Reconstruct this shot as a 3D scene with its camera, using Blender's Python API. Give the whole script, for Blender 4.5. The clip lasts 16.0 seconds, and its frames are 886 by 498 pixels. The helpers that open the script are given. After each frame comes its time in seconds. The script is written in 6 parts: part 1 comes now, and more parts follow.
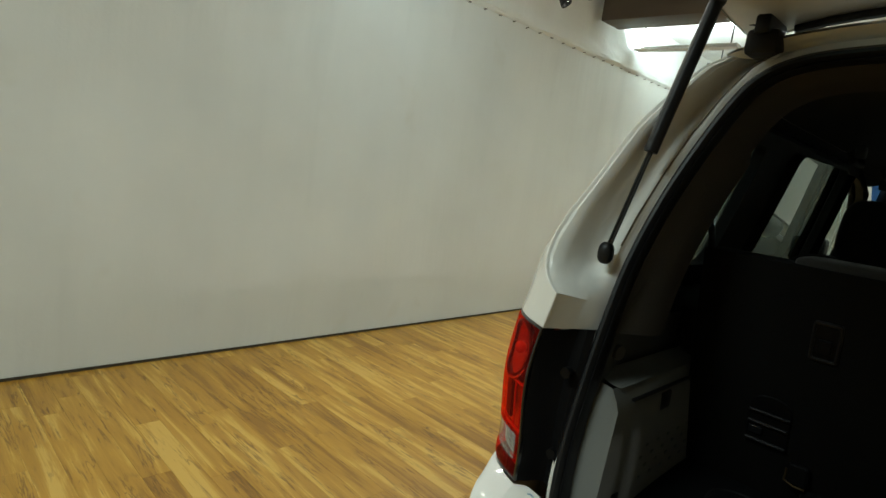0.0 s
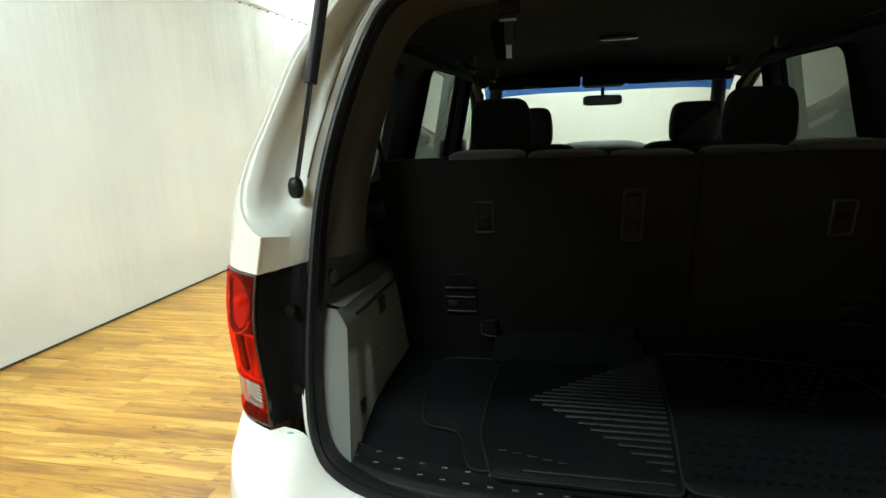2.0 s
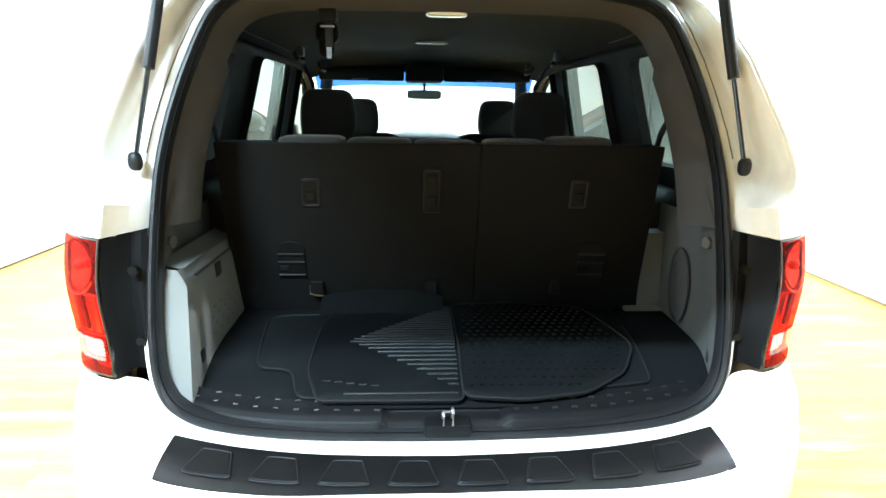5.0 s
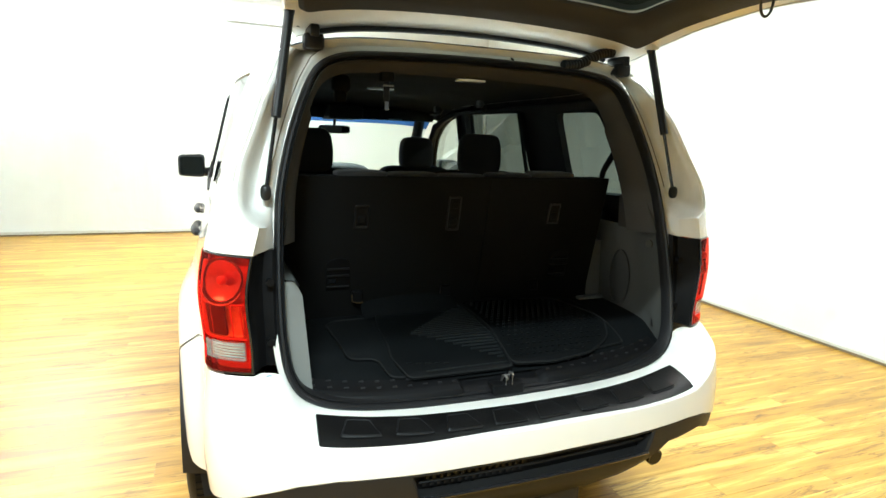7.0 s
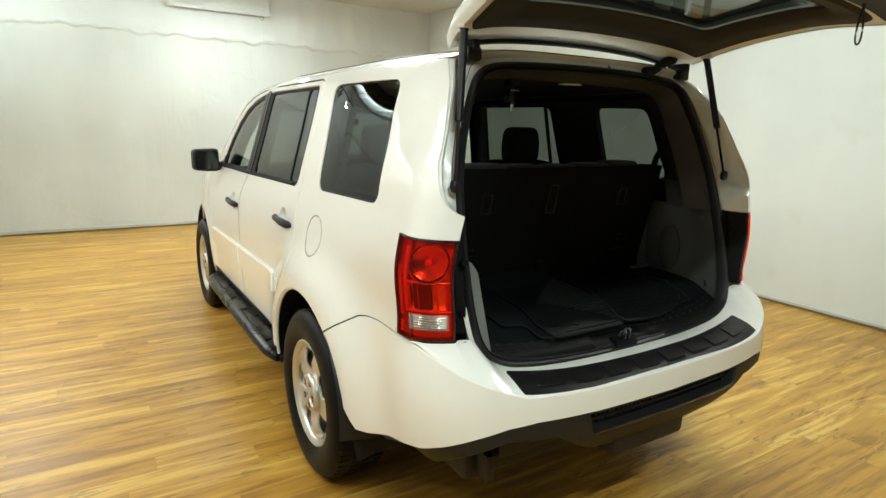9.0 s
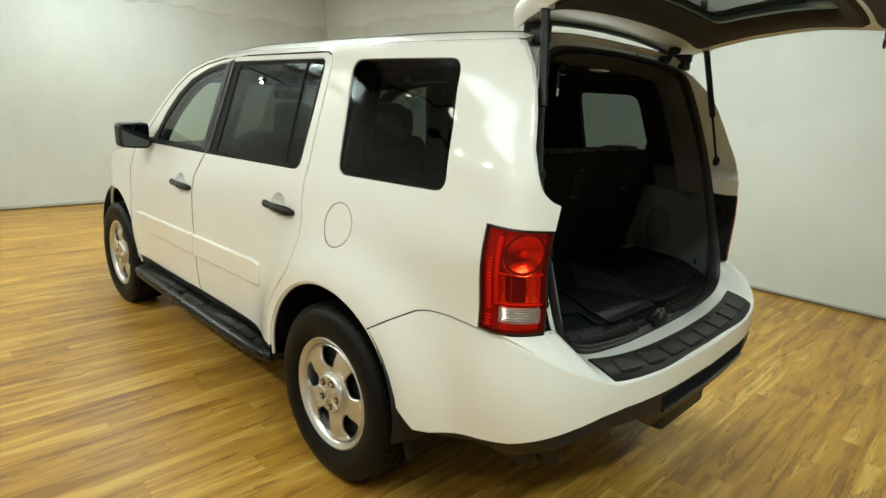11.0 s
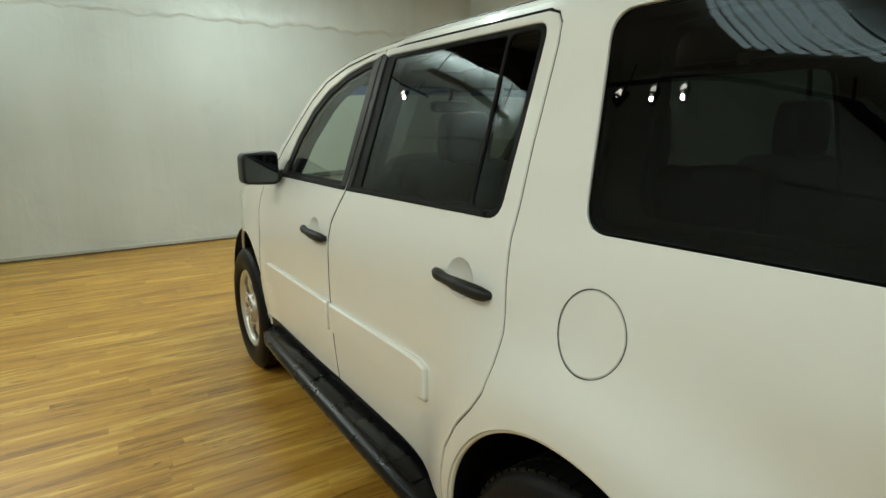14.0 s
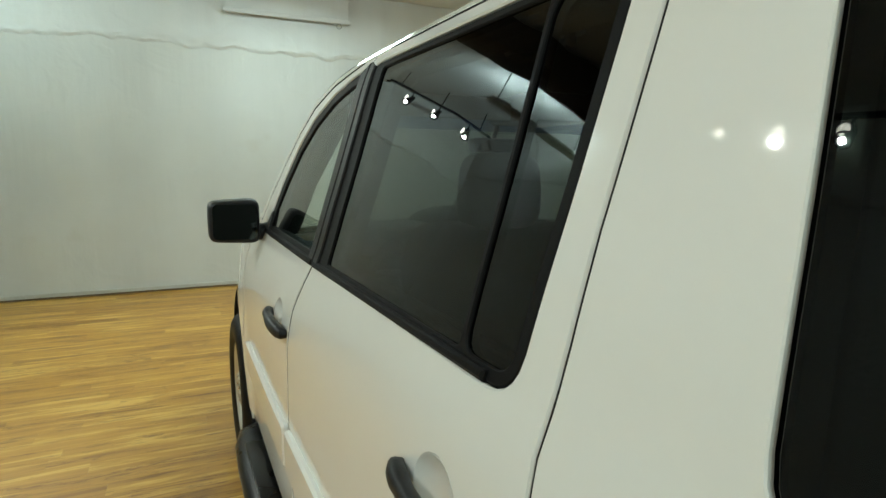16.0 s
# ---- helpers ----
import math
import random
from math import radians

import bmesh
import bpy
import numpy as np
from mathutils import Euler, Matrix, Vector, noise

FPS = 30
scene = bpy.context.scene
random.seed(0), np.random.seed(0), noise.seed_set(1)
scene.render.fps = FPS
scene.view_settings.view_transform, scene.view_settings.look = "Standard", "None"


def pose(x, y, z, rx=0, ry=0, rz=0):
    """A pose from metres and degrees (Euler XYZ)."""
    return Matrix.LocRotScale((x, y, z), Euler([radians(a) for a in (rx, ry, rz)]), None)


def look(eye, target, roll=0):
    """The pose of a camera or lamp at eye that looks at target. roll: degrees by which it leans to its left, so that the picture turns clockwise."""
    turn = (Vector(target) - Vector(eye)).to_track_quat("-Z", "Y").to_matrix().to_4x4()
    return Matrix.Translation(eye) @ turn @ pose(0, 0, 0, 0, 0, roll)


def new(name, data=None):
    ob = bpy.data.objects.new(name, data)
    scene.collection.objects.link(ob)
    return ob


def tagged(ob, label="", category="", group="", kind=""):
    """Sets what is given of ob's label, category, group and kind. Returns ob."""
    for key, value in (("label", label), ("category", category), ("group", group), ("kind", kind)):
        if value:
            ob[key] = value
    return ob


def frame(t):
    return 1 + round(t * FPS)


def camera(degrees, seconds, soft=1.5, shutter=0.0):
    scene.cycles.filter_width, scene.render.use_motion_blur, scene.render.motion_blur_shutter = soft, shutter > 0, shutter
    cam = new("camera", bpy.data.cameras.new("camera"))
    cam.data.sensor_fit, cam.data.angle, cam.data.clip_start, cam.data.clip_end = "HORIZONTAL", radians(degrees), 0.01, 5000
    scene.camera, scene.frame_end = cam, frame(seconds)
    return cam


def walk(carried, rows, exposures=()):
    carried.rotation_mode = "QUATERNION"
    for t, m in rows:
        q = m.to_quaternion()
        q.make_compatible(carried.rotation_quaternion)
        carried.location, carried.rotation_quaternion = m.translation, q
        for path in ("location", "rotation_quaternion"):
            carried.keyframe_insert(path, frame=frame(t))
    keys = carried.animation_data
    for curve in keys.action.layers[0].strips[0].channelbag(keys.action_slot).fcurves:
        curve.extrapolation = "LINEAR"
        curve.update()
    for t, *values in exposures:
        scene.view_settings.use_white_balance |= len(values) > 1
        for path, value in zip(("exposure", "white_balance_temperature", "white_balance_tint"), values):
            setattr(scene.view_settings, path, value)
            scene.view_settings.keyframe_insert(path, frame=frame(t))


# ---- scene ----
cam = camera(75.1, 16.0)
PATH = [
    (0, (-0.147, -0.698, 1.46), (-1.521, 0.724, 1.163), 8.0),
    (0.5, (-0.21, -0.707, 1.46), (-1.517, 0.765, 1.105), 0.7),
    (1, (-0.187, -0.665, 1.437), (-1.341, 0.92, 1.04), 2.5),
    (1.5, (-0.165, -0.629, 1.431), (-1.215, 1.019, 1.004), 4.3),
    (2, (-0.148, -0.741, 1.448), (-0.593, 1.16, 1.016), -2.3),
    (2.5, (-0.134, -0.891, 1.439), (-0.099, 1.038, 0.912), 0.5),
    (3, (-0.013, -0.987, 1.474), (-0.027, 0.962, 1.026), 2.7),
    (3.2, (0.012, -1.007, 1.486), (-0.016, 0.934, 1.034), 2.0),
    (5.3, (-0.128, -1.016, 1.452), (0.060, 0.927, 0.970), 0.2),
    (5.5, (-0.206, -1.019, 1.449), (0.111, 0.9, 0.982), -0.3),
    (6, (-0.4, -1.111, 1.447), (0.169, 0.768, 1.066), 0.3),
    (6.2, (-0.459, -1.179, 1.472), (0.21, 0.666, 1.083), -0.1),
    (6.5, (-0.564, -1.27, 1.487), (0.194, 0.534, 1.072), 1.1),
    (7, (-0.832, -1.315, 1.487), (-0.103, 0.509, 1.115), 2.0),
    (7.5, (-1.106, -1.348, 1.5), (-0.315, 0.45, 1.129), 2.0),
    (8, (-1.281, -1.256, 1.478), (-0.427, 0.511, 1.093), 3.2),
    (8.2, (-1.343, -1.250, 1.484), (-0.502, 0.520, 1.085), 1.9),
    (10.3, (-2.108, -0.945, 1.534), (-0.783, 0.488, 1.100), 1.5),
    (10.5, (-2.104, -0.868, 1.523), (-0.774, 0.558, 1.08), 1.1),
    (11, (-2.181, -0.721, 1.517), (-0.8, 0.644, 1.037), 3.0),
    (11.5, (-2.318, -0.522, 1.516), (-0.891, 0.779, 0.995), 3.9),
    (12, (-2.316, -0.372, 1.494), (-0.844, 0.881, 0.979), 4.4),
    (12.5, (-2.133, -0.202, 1.509), (-0.707, 1.102, 0.994), 1.6),
    (13, (-2.009, -0.039, 1.475), (-0.647, 1.324, 0.939), 3.0),
    (13.5, (-1.92, 0.214, 1.487), (-0.701, 1.718, 0.986), 0.6),
    (14, (-1.72, 0.367, 1.459), (-0.685, 2.023, 1.027), -0.5),
    (14.5, (-1.463, 0.495, 1.47), (-0.695, 2.297, 1.066), 1.3),
    (15, (-1.363, 0.657, 1.455), (-0.637, 2.465, 1.004), 3.2),
    (15.5, (-1.274, 0.867, 1.463), (-0.416, 2.627, 1.054), 0.9),
    (16, (-1.173, 0.989, 1.472), (-0.338, 2.781, 1.171), 0.7),
]
# (seconds, stops): the clip's camera opens up while it looks into the dark boot
EXPOSURES = [(0.0, -0.32, 6450, 4), (0.5, -0.18, 6450, 4), (1.5, 0.15, 6400, 4), (2.0, 0.92, 6250, 4), (2.5, 2.25, 5800, 8), (3.0, 2.98, 5450, 9), (5.5, 2.95, 5400, 9), (6.5, 2.2, 5550, 10), (7.0, 1.55, 6000, 8),
             (7.5, 1.05, 6250, 8), (8.2, 0.67, 6400, 8), (10.3, 0.27, 6500, 5), (12.5, -0.06, 6450, 2), (14.5, -0.35, 6350, 0), (16.0, -0.32, 6150, -1)]
walk(cam, [(t, look(eye, target, roll)) for t, eye, target, roll in PATH], EXPOSURES)

# ---- world: a closed hall, so only a trace of light from outside ----
world = bpy.data.worlds.new("world")
scene.world = world
world.use_nodes = True
world.node_tree.nodes["Background"].inputs[0].default_value = (0.5, 0.55, 0.6, 1)
world.node_tree.nodes["Background"].inputs[1].default_value = 0.02

# ---- lamps: warm track spots, and cool battens added under the ceiling ----
# (place, aim, share of the power)
SPOTS = [((-3.55, -0.1, 3.12), (-1.7, 0.7, 0.4), 0.75), ((-3.55, 1.2, 3.12), (-1.5, 1.7, 0.4), 0.8),
         ((-3.55, 3.1, 3.12), (-1.5, 2.6, 0.4), 0.75), ((-3.55, 3.5, 3.12), (-1.4, 3.4, 0.3), 0.7), ((-3.55, 3.95, 3.12), (-1.4, 4.6, 0.3), 0.7),
         ((-3.2, 7.4, 3.12), (-2.2, 5.6, 0.3), 0.7), ((-2.75, 7.4, 3.12), (-1.2, 5.6, 0.3), 0.7), ((-2.35, 7.4, 3.12), (-0.2, 5.8, 0.3), 0.7),
         # two unseen heads at x 2.6 are added to brighten the west wall
         ((2.6, 0.5, 3.12), (-3.7, 0.4, 1.3), 1.0), ((2.6, 1.6, 3.12), (-3.7, 2.4, 1.4), 1.0), ((2.6, 3.4, 3.12), (1.6, 4.2, 0.5), 1.0)]
# small added heads in two short rows, each 0.08 apart, for rear-corner paint glints
for x, y in ((-3.00, 1.33), (-2.54, 0.75)):
    SPOTS += [((x + 0.08 * k, y, 3.12), (-0.9, 0.45, 1.45), 0.012) for k in range(4)]
# the last batten, behind the car, is added to light shelf and boot
BATTENS = [(0.1, 6.9, 3.30), (0.6, 4.0, 3.36), (1.6, 1.2, 3.36), (-1.3, -2.0, 3.36)]
WASHER = (-3.15, 5.80, 3.08)
SPOT_POWER, BATTEN_POWER = 58.0, 70.0
for p, q, share in SPOTS:
    d = bpy.data.lights.new("track_spot", "SPOT")
    d.energy, d.color, d.spot_size, d.spot_blend, d.shadow_soft_size = SPOT_POWER * share, (1.0, 0.97, 0.90), radians(95), 0.7, 0.022 if share > 0.1 else 0.008
    new("track_spot_light", d).matrix_world = look(Vector(p) + (Vector(q) - Vector(p)).normalized() * (0.085 if share > 0.1 else 0.04), q)
for p in BATTENS:
    d = bpy.data.lights.new("batten", "AREA")
    d.shape, d.size, d.size_y, d.energy, d.color = "RECTANGLE", 1.5, 0.10, BATTEN_POWER * (0.55 if p[1] > 6 else 1.2 if p[1] < 0 else 0.75 if p[0] > 1 else 1.0), (0.86, 1.0, 0.97)
    new("batten_light", d).matrix_world = look((p[0], p[1], p[2] - 0.055), (p[0], p[1], 0))
d = bpy.data.lights.new("washer", "AREA")
d.shape, d.size, d.size_y, d.energy, d.color = "RECTANGLE", 1.1, 0.08, 80.0, (0.84, 1.0, 1.0)
new("washer_light", d).matrix_world = look((WASHER[0], WASHER[1] + 0.06, WASHER[2] + 0.03), (WASHER[0] - 0.08, WASHER[1] + 0.36, 3.45))


# ---- helpers for meshes ----
from mathutils.geometry import delaunay_2d_cdt


def smooth01(t):
    t = max(0.0, min(1.0, t))
    return t * t * (3 - 2 * t)


def spline(xs, ys):
    """A smooth monotone curve through the points."""
    xs, ys = np.array(xs, float), np.array(ys, float)
    h, d = np.diff(xs), np.diff(ys) / np.diff(xs)
    m = np.zeros(len(xs))
    m[0], m[-1] = d[0], d[-1]
    for i in range(1, len(xs) - 1):
        if d[i - 1] * d[i] > 0:
            w1, w2 = 2 * h[i] + h[i - 1], h[i] + 2 * h[i - 1]
            m[i] = (w1 + w2) / (w1 / d[i - 1] + w2 / d[i])
    X, Y, M, H = xs.tolist(), ys.tolist(), m.tolist(), h.tolist()
    from_end = len(X) - 2

    def f(x):
        if x <= X[0]:
            return Y[0] + M[0] * (x - X[0])
        if x >= X[-1]:
            return Y[-1] + M[-1] * (x - X[-1])
        i = 0
        while i < from_end and x > X[i + 1]:
            i += 1
        t = (x - X[i]) / H[i]
        return (Y[i] * (1 + 2 * t) * (1 - t) ** 2 + H[i] * M[i] * t * (1 - t) ** 2
                + Y[i + 1] * t * t * (3 - 2 * t) + H[i] * M[i + 1] * t * t * (t - 1))
    return f


def thing(name, label, category, at=(0, 0, 0), group="", kind=""):
    ob = new(name)
    ob.location = at
    ob.empty_display_size = 0.1
    return tagged(ob, label, category, group, kind)


def finish(bm, name, material, smooth=True, sharp=35):
    bmesh.ops.recalc_face_normals(bm, faces=bm.faces)
    for f in bm.faces:
        f.smooth = smooth
    if smooth:
        for e in bm.edges:
            if len(e.link_faces) == 2 and e.calc_face_angle(0) > radians(sharp):
                e.smooth = False
    me = bpy.data.meshes.new(name)
    bm.to_mesh(me)
    bm.free()
    me.materials.append(material)
    return me


def part(name, bm, material, parent=None, label="", smooth=True, sharp=35):
    ob = new(name, finish(bm, name, material, smooth, sharp))
    if parent is not None:
        ob.parent = parent
    if label:
        ob["label"] = label
    return ob


def inside(poly, x, y):
    c = False
    j = len(poly) - 1
    for i in range(len(poly)):
        xi, yi = poly[i]
        xj, yj = poly[j]
        if (yi > y) != (yj > y) and x < (xj - xi) * (y - yi) / (yj - yi) + xi:
            c = not c
        j = i
    return c


def resample(poly, step):
    out = []
    for i, (a, b) in enumerate(zip(poly, poly[1:] + poly[:1])):
        n = max(1, int(math.hypot(b[0] - a[0], b[1] - a[1]) / step + 0.5))
        out += [(a[0] + (b[0] - a[0]) * k / n, a[1] + (b[1] - a[1]) * k / n) for k in range(n)]
    return out


def inset(poly, d):
    """The outline moved inwards by d (outwards where d is negative)."""
    area = sum(a[0] * b[1] - b[0] * a[1] for a, b in zip(poly, poly[1:] + poly[:1]))
    s = 1 if area > 0 else -1
    out, n = [], len(poly)
    for i in range(n):
        p, q, r = poly[i - 1], poly[i], poly[(i + 1) % n]
        n1 = Vector((-(q[1] - p[1]), q[0] - p[0]))
        n2 = Vector((-(r[1] - q[1]), r[0] - q[0]))
        n1.normalize(), n2.normalize()
        m = n1 + n2
        if m.length < 1e-6:
            m = n1.copy()
        m.normalize()
        k = d * s / max(0.45, m.dot(n1))
        out.append((q[0] + m.x * k, q[1] + m.y * k))
    return out


def rounded(poly, r, n=5):
    """The outline with its corners rounded."""
    out = []
    for i in range(len(poly)):
        p, q, s = Vector(poly[i - 1]), Vector(poly[i]), Vector(poly[(i + 1) % len(poly)])
        a, b = (p - q), (s - q)
        k = min(r, a.length * 0.45, b.length * 0.45)
        a, b = q + a.normalized() * k, q + b.normalized() * k
        out += [tuple((a * (1 - t) + q * t) * (1 - t) + (q * (1 - t) + b * t) * t) for t in [j / n for j in range(n + 1)]]
    return out


def ellipse(cu, cv, ru, rv, n=32):
    return [(cu + ru * math.cos(2 * math.pi * i / n), cv + rv * math.sin(2 * math.pi * i / n)) for i in range(n)]


def offset_map(fn):
    """fn(u, v) is a surface; the answer also moves d inwards from it, away from the outside of the car's left half."""
    def g(u, v, d=0.0):
        p = Vector(fn(u, v))
        if d == 0.0:
            return p
        e = 0.004
        a, b = Vector(fn(u + e, v)) - Vector(fn(u - e, v)), Vector(fn(u, v + e)) - Vector(fn(u, v - e))
        n = a.cross(b)
        n.normalize()
        return p + n * d
    return g


def panel(outline, holes, fn, thick=0.012, step=0.05, lip=0.003, sgn=-1, shift=0.0, edge=None):
    """A sheet over the surface fn(u, v, d), cut along an outline and holes, with rounded lips and turned-in edges."""
    edge = edge or step * 0.6
    loops = [resample(outline, edge)] + [resample(h, edge) for h in holes]
    tops = [inset(loops[0], lip)] + [inset(h, -lip) for h in loops[1:]]
    verts, edges = [], []
    for lp in tops:
        k = len(verts)
        verts += [Vector(p) for p in lp]
        edges += [(k + i, k + (i + 1) % len(lp)) for i in range(len(lp))]
    us, vs = [p[0] for p in tops[0]], [p[1] for p in tops[0]]
    rim = np.array([p[:] for p in verts])
    nu, nv = int((max(us) - min(us)) / step) + 2, int((max(vs) - min(vs)) / step) + 2
    for i in range(nu):
        for j in range(nv):
            u, v = min(us) + i * step, min(vs) + j * step
            if inside(tops[0], u, v) and not any(inside(h, u, v) for h in tops[1:]):
                if np.min((rim[:, 0] - u) ** 2 + (rim[:, 1] - v) ** 2) > (0.45 * step) ** 2:
                    verts.append(Vector((u, v)))
    ov, _, of, orig, _, _ = delaunay_2d_cdt(verts, edges, [], 0, 1e-6)
    where = {k: i for i, ks in enumerate(orig) for k in ks}
    bm = bmesh.new()

    def put(u, v, d):
        p = fn(u, v, d)
        return bm.verts.new((-p[0] * sgn, p[1], p[2]))
    top = [put(p[0], p[1], shift) for p in ov]
    for f in of:
        cu, cv = sum(ov[i][0] for i in f) / len(f), sum(ov[i][1] for i in f) / len(f)
        p, q, w = (ov[i] for i in f[:3])
        if abs((q[0] - p[0]) * (w[1] - p[1]) - (w[0] - p[0]) * (q[1] - p[1])) < 2e-5 * max((q - p).length, (w - p).length, (w - q).length):
            continue
        if inside(tops[0], cu, cv) and not any(inside(h, cu, cv) for h in tops[1:]):
            bm.faces.new([top[i] for i in f])
    k = 0
    for lp, tp in zip(loops, tops):
        ring = [put(p[0], p[1], shift + lip) for p in lp]
        low = [put(p[0], p[1], shift + thick) for p in lp]
        ups = [top[where[k + i]] for i in range(len(tp))]
        k += len(tp)
        for i in range(len(lp)):
            j = (i + 1) % len(lp)
            for a, b in ((ups, ring), (ring, low)):
                q = [a[i], a[j], b[j], b[i]]
                if len(set(q)) == 4:
                    bm.faces.new(q)
    for v in [v for v in bm.verts if not v.link_faces]:
        bm.verts.remove(v)
    return bm


def cyl(bm, a, b, r0, r1=None, seg=16, caps=True):
    a, b = Vector(a), Vector(b)
    m = Matrix.Translation((a + b) / 2) @ (b - a).to_track_quat("Z", "Y").to_matrix().to_4x4()
    bmesh.ops.create_cone(bm, cap_ends=caps, segments=seg, radius1=r0, radius2=r0 if r1 is None else r1, depth=(b - a).length, matrix=m)
    return bm


def box(bm, lo, hi, bevel=0.0, seg=2):
    lo, hi = Vector(lo), Vector(hi)
    made = bmesh.ops.create_cube(bm, size=1, matrix=Matrix.Translation((lo + hi) / 2) @ Matrix.Diagonal((*(hi - lo), 1)))
    if bevel:
        es = {e for v in made["verts"] for e in v.link_edges}
        bmesh.ops.bevel(bm, geom=list(es), offset=bevel, segments=seg, affect="EDGES", profile=0.5)
    return bm


def sweep(bm, pts, rads, seg=12, squash=1.0, up=(0, 0, 1)):
    """A tube along points; squash flattens it along up."""
    rings = []
    pts = [Vector(p) for p in pts]
    rads = rads if isinstance(rads, (list, tuple)) else [rads] * len(pts)
    for i, p in enumerate(pts):
        d = (pts[min(i + 1, len(pts) - 1)] - pts[max(i - 1, 0)]).normalized()
        side = d.cross(Vector(up))
        if side.length < 1e-4:
            side = d.orthogonal()
        side.normalize()
        top = side.cross(d)
        rings.append([bm.verts.new(p + rads[i] * (math.cos(a) * side + squash * math.sin(a) * top))
                      for a in [2 * math.pi * k / seg for k in range(seg)]])
    for r, s in zip(rings, rings[1:]):
        for k in range(seg):
            bm.faces.new([r[k], r[(k + 1) % seg], s[(k + 1) % seg], s[k]])
    bm.faces.new(rings[0])
    bm.faces.new(list(reversed(rings[-1])))
    return bm


def pillow(bm, c, size, e=0.35, nu=24, nv=14, turn=None, shape=None):
    """A rounded block (superellipsoid); shape(p) may bend it, in its own space from -1 to 1."""
    def pw(x):
        return math.copysign(abs(x) ** e, x)
    m = turn or Matrix()
    rows = []
    for j in range(1, nv):
        th = math.pi * j / nv - math.pi / 2
        row = []
        for i in range(nu):
            ph = 2 * math.pi * i / nu
            p = Vector((pw(math.cos(th)) * pw(math.cos(ph)), pw(math.cos(th)) * pw(math.sin(ph)), pw(math.sin(th))))
            if shape:
                p = Vector(shape(p))
            row.append(bm.verts.new(Vector(c) + m.to_3x3() @ Vector((p.x * size[0] / 2, p.y * size[1] / 2, p.z * size[2] / 2))))
        rows.append(row)
    for a, b in zip(rows, rows[1:]):
        for i in range(nu):
            bm.faces.new([a[i], a[(i + 1) % nu], b[(i + 1) % nu], b[i]])
    bm.faces.new(list(reversed(rows[0])))
    bm.faces.new(rows[-1])
    return bm


def lathe(bm, prof, seg=48, at=(0, 0, 0), sx=-1):
    """A turned shape about the x axis; prof: (out along x, radius)."""
    rings = [[bm.verts.new((at[0] + sx * x, at[1] + r * math.cos(a), at[2] + r * math.sin(a)))
              for a in [2 * math.pi * k / seg for k in range(seg)]] for x, r in prof]
    for r, s in zip(rings, rings[1:]):
        for k in range(seg):
            bm.faces.new([r[k], r[(k + 1) % seg], s[(k + 1) % seg], s[k]])
    return bm


def grid(bm, nu, nv, fn):
    vs = [[bm.verts.new(fn(i / nu, j / nv)) for j in range(nv + 1)] for i in range(nu + 1)]
    for i in range(nu):
        for j in range(nv):
            bm.faces.new([vs[i][j], vs[i + 1][j], vs[i + 1][j + 1], vs[i][j + 1]])
    return bm


def prism(bm, poly, z0, z1, fn=None):
    """A flat plate with the outline poly in x, y."""
    fn = fn or (lambda x, y, z: (x, y, z))
    a = [bm.verts.new(fn(x, y, z0)) for x, y in poly]
    b = [bm.verts.new(fn(x, y, z1)) for x, y in poly]
    bm.faces.new(a), bm.faces.new(list(reversed(b)))
    for i in range(len(poly)):
        j = (i + 1) % len(poly)
        bm.faces.new([a[i], a[j], b[j], b[i]])
    return bm


# ---- materials ----
def nodes_of(name):
    m = bpy.data.materials.new(name)
    m.use_nodes = True
    nt = m.node_tree
    return m, nt, nt.nodes["Principled BSDF"]


